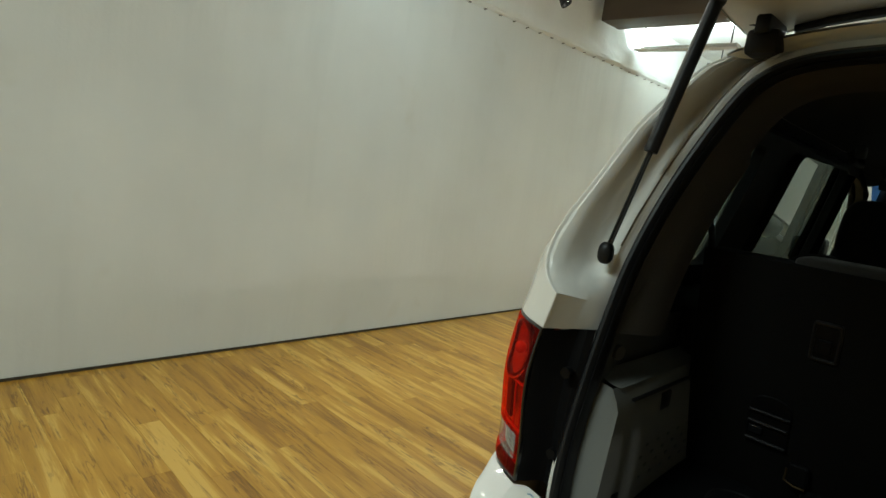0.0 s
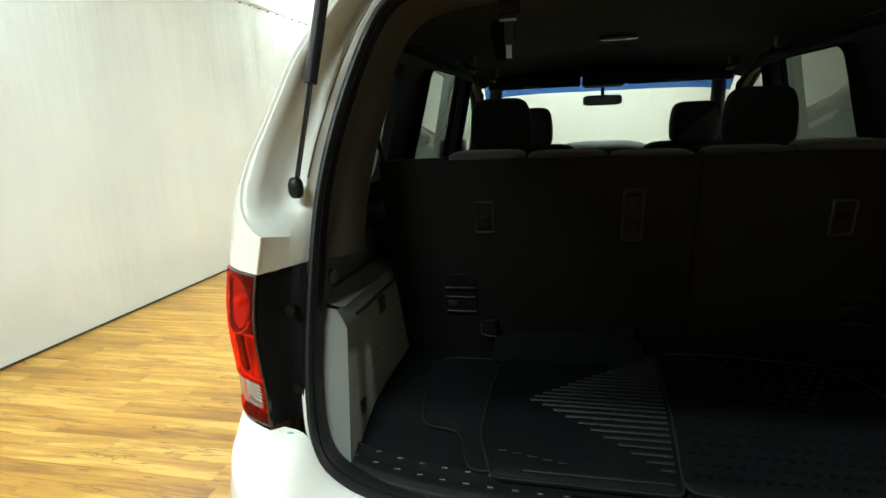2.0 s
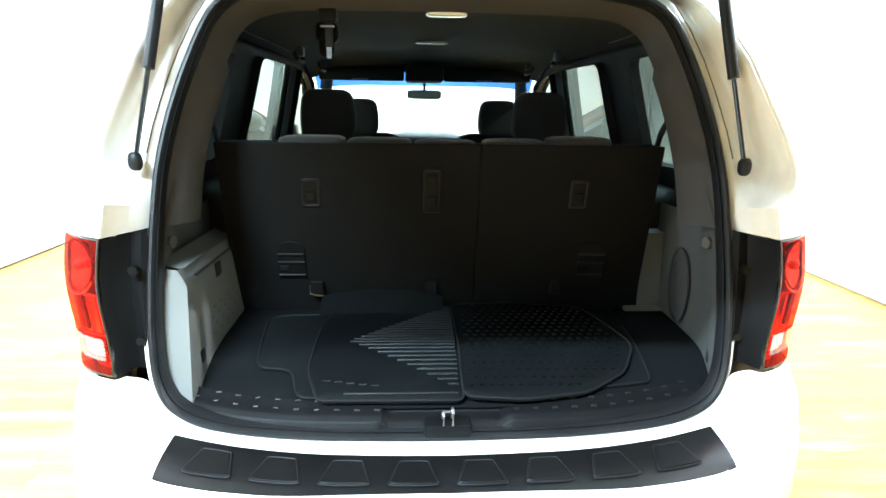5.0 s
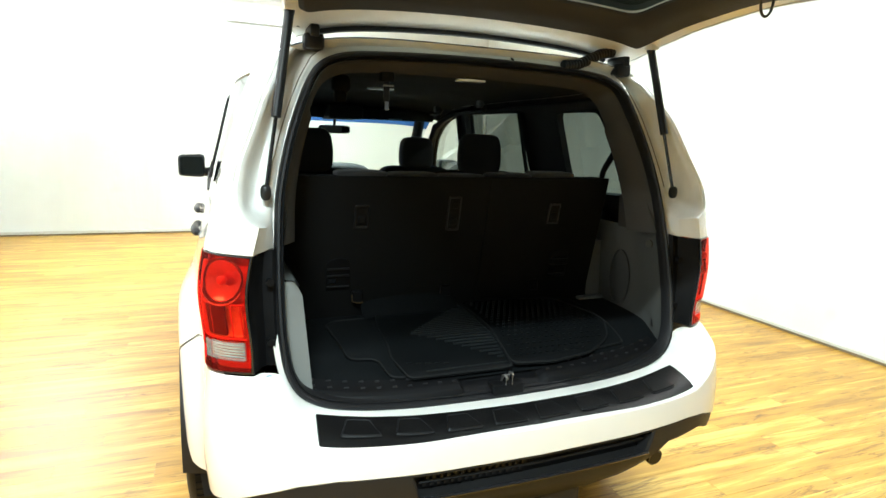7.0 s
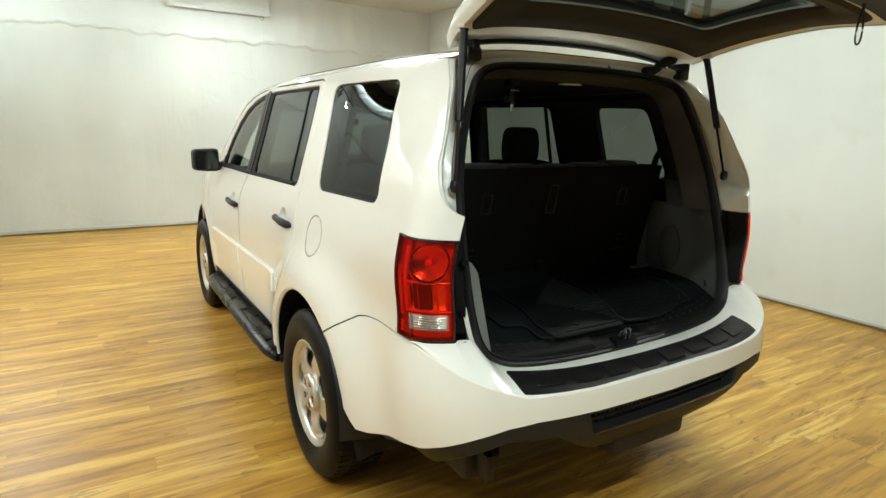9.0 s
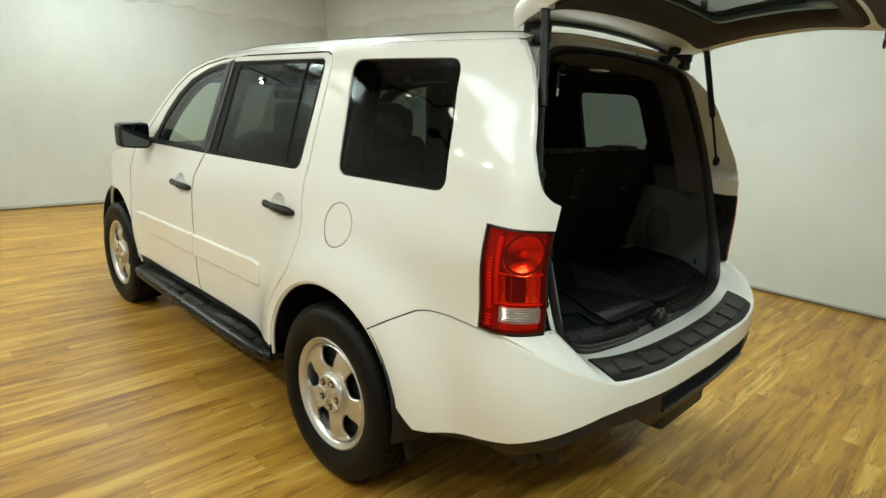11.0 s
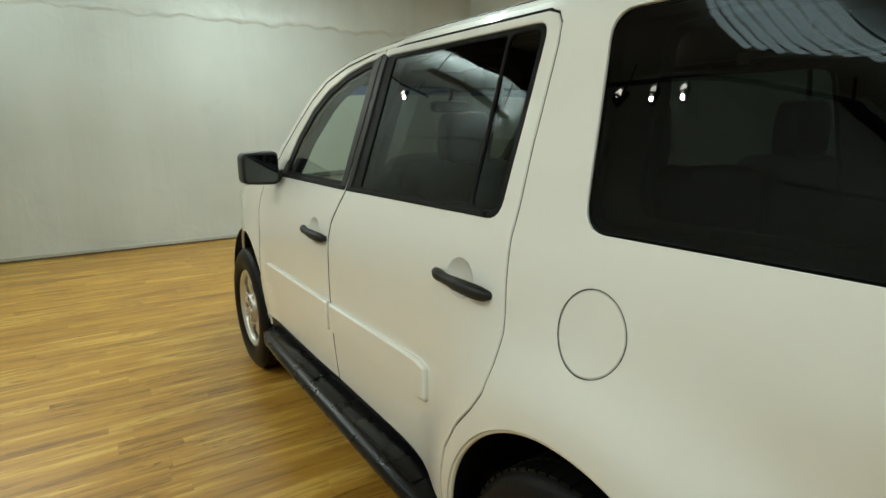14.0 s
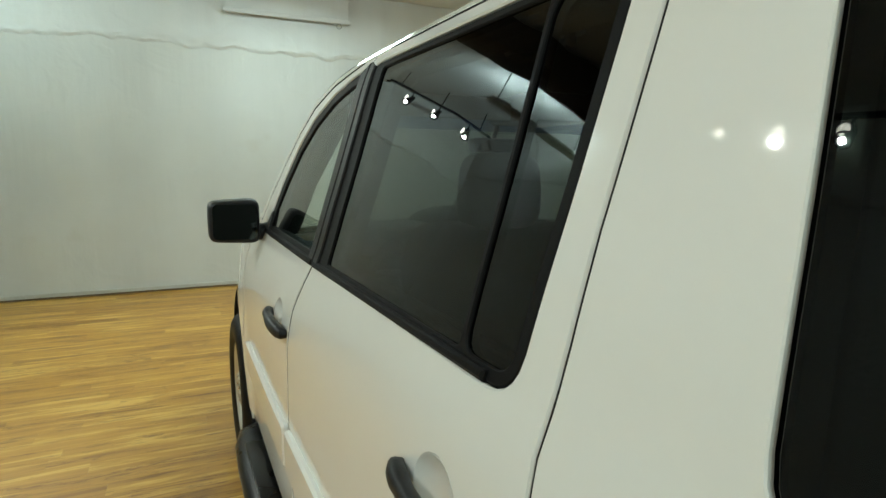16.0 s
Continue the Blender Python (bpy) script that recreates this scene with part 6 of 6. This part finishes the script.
def headed_seat(x, y, zb, zt, w, name, label, hw):
    seat = part(name, pillow(bmesh.new(), (x, y + 0.02, (zb + zt) / 2), (w, 0.17, zt - zb), 0.3, 28, 16), FABRIC, car, label)
    part("seat_cushion", pillow(bmesh.new(), (x, y + 0.32, zb - 0.02), (w, 0.52, 0.17), 0.3, 24, 12), FABRIC, seat)
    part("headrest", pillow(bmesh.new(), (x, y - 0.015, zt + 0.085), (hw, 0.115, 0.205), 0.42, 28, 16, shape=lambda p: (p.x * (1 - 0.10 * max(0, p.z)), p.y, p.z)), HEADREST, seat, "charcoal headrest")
    for s in (-1, 1):
        part("headrest_post", cyl(bmesh.new(), (x + s * 0.07, y, zt - 0.04), (x + s * 0.07, y, zt + 0.04), 0.006, seg=8), CHROME, seat)


for x in (-0.43, 0.45):
    headed_seat(x, 1.47, 0.75, 1.335, 0.50, "middle_seat", "charcoal cloth middle-row seat", 0.225)
for x in (-0.385, 0.405):
    headed_seat(x, 2.36, 0.70, 1.310, 0.50, "front_seat", "charcoal cloth front seat", 0.225)
part("middle_bench", pillow(bmesh.new(), (0.01, 1.51, 1.02), (0.46, 0.16, 0.58), 0.3), FABRIC, car, "charcoal centre seat back")

# ---- cabin ----
cf = bmesh.new()
box(cf, (-0.80, 0.80, 0.42), (0.80, 3.55, 0.46))
part("cabin_floor", cf, CARPET, car, "black cabin carpet", smooth=False)
db = bmesh.new()
grid(db, 24, 10, lambda a, b: (-0.76 + 1.52 * a, 3.10 + 0.46 * b, 1.10 + 0.05 * math.sin(math.pi * min(1, b * 1.3)) - 0.25 * (1 - smooth01(b * 6)) + 0.06 * math.exp(-((a - 0.5) / 0.1) ** 2) * (1 - b)))
box(db, (-0.76, 3.14, 0.46), (0.76, 3.55, 0.96))
dash = part("dashboard", db, TRIM_DARK, car, "dark moulded dashboard")
part("display_hood", pillow(bmesh.new(), (0.01, 3.22, 1.185), (0.60, 0.26, 0.20), 0.6), TRIM_DARK, dash, "dark centre display hood")
part("gauge_hood", pillow(bmesh.new(), (-0.385, 3.16, 1.165), (0.36, 0.24, 0.13), 0.5), TRIM_DARK, dash, "dark gauge hood")
swm = Matrix.Translation((-0.385, 2.90, 1.08)) @ Matrix.Rotation(radians(-62), 4, "X")
wb = bmesh.new()
pts = [swm @ Vector((0.185 * math.cos(2 * math.pi * i / 32), 0.185 * math.sin(2 * math.pi * i / 32), 0)) for i in range(33)]
sweep(wb, pts, 0.015, 10)
sw = part("steering_wheel", wb, BLACK_SOFT, car, "black steering wheel")
hb = bmesh.new()
pillow(hb, swm @ Vector((0, 0, -0.02)), (0.16, 0.08, 0.14), 0.5)
for a in (0, 180, 250, 290):
    cyl(hb, swm @ Vector((0.06 * math.cos(radians(a)), 0.06 * math.sin(radians(a)), -0.01)), swm @ Vector((0.18 * math.cos(radians(a)), 0.18 * math.sin(radians(a)), 0)), 0.012, seg=8)
part("hub_pad", hb, BLACK_SOFT, sw)
rm = part("inside_mirror", pillow(bmesh.new(), (0.000, 3.050, 1.537), (0.235, 0.045, 0.062), 0.4, 24, 12), BLACK, car, "black inside rear-view mirror")
part("mirror_face", prism(bmesh.new(), rounded([(-0.105, -0.022), (0.105, -0.022), (0.105, 0.022), (-0.105, 0.022)], 0.014), 0, 0.002, lambda x, y, z: (0.000 + x, 3.0245 + z, 1.537 + y)), MIRROR, rm, "mirror face")
part("mirror_stalk", cyl(bmesh.new(), (0.0, 3.055, 1.560), (0.0, 3.02, 1.625), 0.010, seg=10), BLACK, rm)
part("overhead_console", box(bmesh.new(), (-0.125, 2.58, 1.604), (0.105, 2.88, 1.70), 0.015), TRIM_DARK, car, "dark overhead console")
for x0, x1 in ((-0.655, -0.135), (0.115, 0.655)):
    vb = bmesh.new()
    box(vb, (x0, 2.70, 0.0), (x1, 2.84, 0.075), 0.010)
    for v in vb.verts:
        v.co.z += 1.608 + 0.10 * (v.co.y - 2.70)
    visor = part("sun_visor", vb, HEADLINER, car, "dark grey folded sun visor")
    part("visor_label", box(bmesh.new(), (x0 + 0.20, 2.698, 1.614), (x0 + 0.30, 2.6995, 1.622)), TRIM_GREY, visor, "small pale label", smooth=False)
for y, w in ((1.79, 0.075), (0.60, 0.055)):
    lb = pillow(bmesh.new(), (0.005, y, 1.744 if y > 1 else 1.693), (2 * w, 0.05, 0.014 if y > 1 else 0.010), 0.5, 20, 8)
    part("dome_lamp", lb, DOME, car, "shiny clear dome lamp")
for sgn in (-1, 1):
    for y in (1.85, 2.55):
        hb2 = bmesh.new()
        x = sgn * 0.62
        sweep(hb2, [(x, y - 0.10, 1.690), (x * 0.98, y - 0.09, 1.660), (x * 0.97, y, 1.652), (x * 0.98, y + 0.09, 1.660), (x, y + 0.10, 1.690)], 0.010, 8)
        gh = part("grab_handle", hb2, TRIM_DARK, car, "dark grab handle")
        part("handle_clip", box(bmesh.new(), (x * 0.955 - 0.016, y - 0.09, 1.672), (x * 0.955 + 0.016, y - 0.045, 1.715), 0.007), TRIM_GREY, gh, "pale handle mount")
    # belt webbing slung across the quarter window
    sb2 = bmesh.new()
    sweep(sb2, [(sgn * 0.672, 0.575, 1.545), (sgn * 0.655, 0.600, 1.480), (sgn * 0.630, 0.640, 1.390), (sgn * 0.624, 0.652, 1.330)], 0.018, 8, 0.12, (1, 0, 0))
    part("seat_belt", sb2, BLACK_MATT, car, "black seat belt webbing")
    hs = box(bmesh.new(), (min(sgn * 0.625, sgn * 0.835), 0.80, 0.80), (max(sgn * 0.625, sgn * 0.835), 1.24, 1.205), 0.05, 3)
    part("wheel_housing", hs, TRIM_DARK, car, "dark trim over the rear wheel")
    ap = sweep(bmesh.new(), [(sgn * 0.615, 2.86, 1.690), (sgn * 0.660, 3.05, 1.580), (sgn * 0.710, 3.30, 1.385), (sgn * 0.745, 3.50, 1.190)], [0.035, 0.040, 0.045, 0.050], 12)
    part("screen_pillar_trim", ap, HEADLINER, car, "dark windscreen pillar trim")
# belt hanging from the roof lining
cb2 = bmesh.new()
box(cb2, (-0.325, 0.570, 1.668), (-0.279, 0.612, 1.700), 0.006)
cbp = part("ceiling_belt", cb2, BLACK_MATT, car, "black ceiling belt holder with hanging tongue")
part("belt_clip", box(bmesh.new(), (-0.320, 0.566, 1.652), (-0.284, 0.574, 1.657), 0.001, 1), STEEL, cbp, "bright steel clip")
part("belt_stalk", box(bmesh.new(), (-0.312, 0.584, 1.606), (-0.292, 0.592, 1.672), 0.002, 1), BLACK, cbp)
part("belt_tongue", box(bmesh.new(), (-0.309, 0.5815, 1.576), (-0.295, 0.5845, 1.606), 0.001, 1), CHROME, cbp, "bright steel tongue")
rb5 = bmesh.new()
pillow(rb5, (-0.365, 1.025, 1.690), (0.075, 0.075, 0.07), 0.6, 16, 10)
pillow(rb5, (-0.368, 1.020, 1.645), (0.050, 0.055, 0.065), 0.7, 16, 10)
part("belt_reel", rb5, BLACK_MATT, car, "black belt reel under the roof lining")

# ---- tailgate, raised level ----
GW = spline([-0.56, -0.50, -0.30, 0.0, 0.30, 0.50, 0.575], [0.60, 0.68, 0.735, 0.72, 0.665, 0.625, 0.595])
GZ = spline([-0.56, -0.40, -0.20, 0.0, 0.20, 0.40, 0.575], [1.845, 1.893, 1.925, 1.935, 1.912, 1.865, 1.808])
gate = new("tailgate")
gate.parent = car
gate["label"] = "raised white tailgate with taupe trim and glass"


def gate_at(a, b, h=0.0, shrink=1.0):
    y = 0.575 - 1.135 * b
    t = 2 * a - 1
    return Vector((t * GW(y) * shrink, y, GZ(y) + 0.035 * (1 - t * t) * smooth01((1 - b) * 4) + h - 0.03 * abs(t) ** 8))


def gate_panel(outline, holes, h, thick, material, name, label="", step=0.05, shrink=1.0, lip=0.004):
    fn = lambda u, v, d=0.0: gate_at(u, v, h + d, shrink)
    bm = panel(outline, holes, fn, thick=thick, step=step, lip=lip, sgn=-1)
    return part(name, bm, material, gate, label)


full = [(0.0, 0.0), (1.0, 0.0), (1.0, 0.98), (0.96, 1.0), (0.04, 1.0), (0.0, 0.98)]
gwin = rounded([(0.13, 0.20), (0.87, 0.20), (0.90, 0.60), (0.10, 0.60)], 0.05)
gate_panel(full, [gwin], 0.0, 0.030, PAINT_DULL, "inner_frame", "cream painted inner frame", 0.04)
gate_panel(full, [gwin], 0.075, 0.004, PAINT, "outer_skin", "white outer skin", 0.05)
rimb = bmesh.new()
for e in (0, 1):
    grid(rimb, 30, 3, lambda a, b, e=e: gate_at(e, a, 0.075 * b) + Vector(((2 * e - 1) * 0.012 * math.sin(math.pi * b), 0, 0)))
    grid(rimb, 30, 3, lambda a, b, e=e: gate_at(a, e, 0.075 * b) + Vector((0, (1 - 2 * e) * 0.008 * math.sin(math.pi * b), 0)))
part("gate_edge", rimb, PAINT_DULL, gate, "cream folded edge")
gate_panel(rounded([(0.022, 0.090), (0.978, 0.090), (0.985, 0.668), (0.015, 0.668)], 0.04), [inset(gwin, 0.012)], -0.014, 0.03, GATE_TRIM, "window_trim", "taupe trim round the gate window", 0.04, lip=0.02)
gate_panel(rounded([(0.015, 0.678), (0.985, 0.678), (0.972, 0.978), (0.028, 0.978)], 0.04), [], -0.012, 0.03, GATE_TRIM, "lower_trim", "taupe lower trim board", 0.05, lip=0.012)
gate_panel(inset(gwin, -0.01), [], 0.03, 0.005, GLASS_DARK, "gate_glass", "dark green tinted gate glass", 0.06)
# hinge-side gasket, wiring and strap
gk = bmesh.new()
sweep(gk, [gate_at(0.06 + 0.88 * i / 20, 0.012, -0.010) for i in range(21)], 0.009, 8)
part("gate_gasket", gk, BLACK_SOFT, gate, "black strip along the hinge edge")
wr = bmesh.new()
sweep(wr, [(0.02, 0.560, 1.800), (0.06, 0.540, 1.788), (0.095, 0.515, 1.772), (0.11, 0.495, 1.760), (0.112, 0.485, 1.745)], 0.006, 8)
part("wiring", wr, BLACK_SOFT, gate, "thin black wire")
bt = bmesh.new()
pts = [(0.30, 0.480, 1.755), (0.36, 0.490, 1.762), (0.42, 0.505, 1.785), (0.48, 0.520, 1.812), (0.54, 0.525, 1.825)]
fine_pts, fine_rad = [], []
for i in range(37):
    t = i / 9.001
    k = int(t)
    fine_pts.append(Vector(pts[k]).lerp(Vector(pts[min(4, k + 1)]), t - k))
    fine_rad.append(0.016 + (0.0035 if i % 2 else 0.0))
sweep(bt, fine_pts, fine_rad, 10)
part("wiring_boot", bt, BLACK_SOFT, gate, "black ribbed wiring boot")
rg = bmesh.new()
pts = []
for i in range(25):
    a = 2 * math.pi * i / 24
    pts.append((0.335 + 0.017 * math.sin(a) * (1 - 0.45 * math.cos(a)) + 0.004 * math.cos(a), -0.292, 1.836 + 0.050 * math.cos(a)))
sweep(rg, pts, 0.0030, 8)
cyl(rg, (0.338, -0.292, 1.881), (0.338, -0.292, 1.905), 0.005, seg=8)
part("pull_strap", rg, STRAP, gate, "looped dark pull strap")
for sgn in (-1, 1):
    bp2 = box(bmesh.new(), (sgn * 0.630 - 0.018, 0.405, 1.826), (sgn * 0.630 + 0.018, 0.450, 1.862), 0.006)
    part("strut_bracket", bp2, PAINT_DULL, gate)
    bo = cyl(bmesh.new(), (sgn * 0.60, 0.535, 1.802), (sgn * 0.60, 0.535, 1.815), 0.012, seg=10)
    part("bump_stop", bo, BLACK_SOFT, gate)

# small badge sticker on the bumper jamb: plain ring
rg = bmesh.new()
pts = [(-0.722 + 0.011 * math.cos(2 * math.pi * i / 20), 0.232, 0.826 + 0.011 * math.sin(2 * math.pi * i / 20)) for i in range(21)]
sweep(rg, pts, 0.0018, 6)
part("sticker_ring", rg, mat("blue_grey_print", (0.25, 0.38, 0.48), 0.5), car, "small round blue-grey sticker")

# ---- mats lying in the boot ----
MAT_Y = 0.425


def lie(y, h):
    """Height over a mat's origin of a place on the curved boot floor."""
    return zf(y + MAT_Y) - zf(MAT_Y) + h


def mat_plate(name, label, poly, lift, thick, material, r=0.03):
    ob = thing(name, label, "floor mat", (CX, MAT_Y, zf(MAT_Y) + lift), "boot mats")
    pl = rounded([(x, y - MAT_Y) for x, y in poly], r, 5)
    body = part("body", panel(pl, [], lambda u, v, d=0.0: Vector((u, v, lie(v, thick - d))), thick=thick, step=0.03, lip=0.002), material, ob)
    eb = bmesh.new()
    sweep(eb, [(x, y, lie(y, thick)) for x, y in resample(pl, 0.03) + pl[:1]], 0.0035, 6)
    part("piping", eb, PIPING, ob, "stitched edge")
    return ob


def rib(parent, x0, x1, y, h, wide=0.0045, material=None):
    y -= MAT_Y
    bm = bmesh.new()
    sweep(bm, [(x0, y, lie(y, h)), ((x0 + x1) / 2, y, lie(y, h)), (x1, y, lie(y, h))], wide, 6, 0.8)
    return part("rib", bm, material or RIB, parent)


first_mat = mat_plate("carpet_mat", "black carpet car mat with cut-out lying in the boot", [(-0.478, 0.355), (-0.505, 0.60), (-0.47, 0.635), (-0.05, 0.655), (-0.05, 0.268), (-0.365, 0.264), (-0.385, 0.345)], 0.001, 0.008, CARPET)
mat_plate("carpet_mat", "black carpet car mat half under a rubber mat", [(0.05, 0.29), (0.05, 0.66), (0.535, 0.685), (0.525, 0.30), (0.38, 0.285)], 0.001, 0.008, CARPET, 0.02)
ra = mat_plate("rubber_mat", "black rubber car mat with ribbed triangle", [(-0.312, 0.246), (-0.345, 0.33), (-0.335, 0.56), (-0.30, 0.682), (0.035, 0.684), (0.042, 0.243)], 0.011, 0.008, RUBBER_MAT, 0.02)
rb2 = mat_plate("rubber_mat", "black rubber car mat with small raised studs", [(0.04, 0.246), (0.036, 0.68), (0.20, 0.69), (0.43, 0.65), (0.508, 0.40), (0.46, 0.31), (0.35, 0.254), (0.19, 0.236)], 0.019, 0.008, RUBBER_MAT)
for k in range(28):
    y = 0.272 + k * 0.0148
    t = (y - 0.272) / 0.166 if y < 0.438 else (0.672 - y) / 0.234
    x0 = 0.030 - 0.285 * max(0.0, t)
    if x0 < 0.02:
        rib(ra, x0, 0.030, y, 0.010)
rib(ra, -0.215, 0.025, 0.673, 0.010, 0.003)
rib(ra, -0.25, 0.028, 0.262, 0.010, 0.003)
for k in range(5):
    x = -0.305 + 0.030 * k
    rib(ra, x, x + 0.018, 0.300 - 0.004 * k, 0.010, 0.003, RUBBER_MAT)
sb3 = bmesh.new()
for i in range(18):
    for j in range(18):
        x, y = 0.062 + i * 0.0245 + 0.012 * (j % 2), 0.275 + j * 0.0225
        if inside([(0.05, 0.262), (0.05, 0.665), (0.20, 0.675), (0.41, 0.635), (0.485, 0.40), (0.44, 0.325), (0.34, 0.270)], x, y):
            h = lie(y - MAT_Y, 0.0)
            box(sb3, (x - 0.005, y - MAT_Y - 0.0022, h + 0.005), (x + 0.005, y - MAT_Y + 0.0022, h + 0.0115))
tagged(part("studs", sb3, RUBBER_MAT, rb2, "rows of small raised studs", smooth=False), kind="stuff")
flapb = bmesh.new()
for side in (0.0, 0.008):
    grid(flapb, 24, 8, lambda a, b, side=side: (-0.36 + 0.37 * a, 0.190 + 0.075 * b ** 0.8 - side, lie(0.19, 0.008) + side + (0.060 * math.sin(math.pi * (0.06 + 0.88 * a)) ** 0.3) * b ** 1.6))
part("turned_edge", flapb, CARPET, first_mat, "mat edge turned up against the seat")

# ---- floor boards: the nearest as pieces, the rest joined ----
floor = thing("floor", "honey-coloured wooden laminate floor boards", "floor", kind="structure")
BL, BW = 1.215, 0.118


def board_mesh():
    bm = bmesh.new()
    g, c = 0.0002, 0.0005
    x0, x1, y0, y1 = -BL / 2 + g, BL / 2 - g, -BW / 2 + g, BW / 2 - g
    low = [bm.verts.new(p) for p in ((x0, y0, -0.013), (x1, y0, -0.013), (x1, y1, -0.013), (x0, y1, -0.013))]
    mid = [bm.verts.new(p) for p in ((x0, y0, -c), (x1, y0, -c), (x1, y1, -c), (x0, y1, -c))]
    top = [bm.verts.new(p) for p in ((x0 + c, y0 + c, 0), (x1 - c, y0 + c, 0), (x1 - c, y1 - c, 0), (x0 + c, y1 - c, 0))]
    bm.faces.new(top)
    for a, b in ((low, mid), (mid, top)):
        for i in range(4):
            bm.faces.new([a[i], a[(i + 1) % 4], b[(i + 1) % 4], b[i]])
    return finish(bm, "board", WOOD, smooth=False)


BOARD = board_mesh()
rest_v, rest_f = [], []
count = 0
rows_n = int((YF + 0.1 - (YB - 0.1)) / BW) + 1
for r in range(rows_n):
    y = YB - 0.1 + (r + 0.5) * BW
    x = XL - 0.12 + random.uniform(0, 1) * -BL + BL / 2
    while x - BL / 2 < XR + 0.12:
        near = -1.3 < y < 6.9 and x < -0.75
        if near and count < 300:
            ob = new("board", BOARD)
            ob.parent = floor
            ob.location = (x, y, FLOOR)
            count += 1
        else:
            k = len(rest_v)
            for v in BOARD.vertices:
                rest_v.append((v.co.x + x, v.co.y + y, v.co.z + FLOOR))
            rest_f += [tuple(k + i for i in p.vertices) for p in BOARD.polygons]
        x += BL
me = bpy.data.meshes.new("boards_rest")
me.from_pydata(rest_v, [], rest_f)
me.materials.append(WOOD)
ob = new("boards_rest", me)
ob.parent = floor
tagged(ob, "honey-coloured laminate boards further off", kind="stuff")
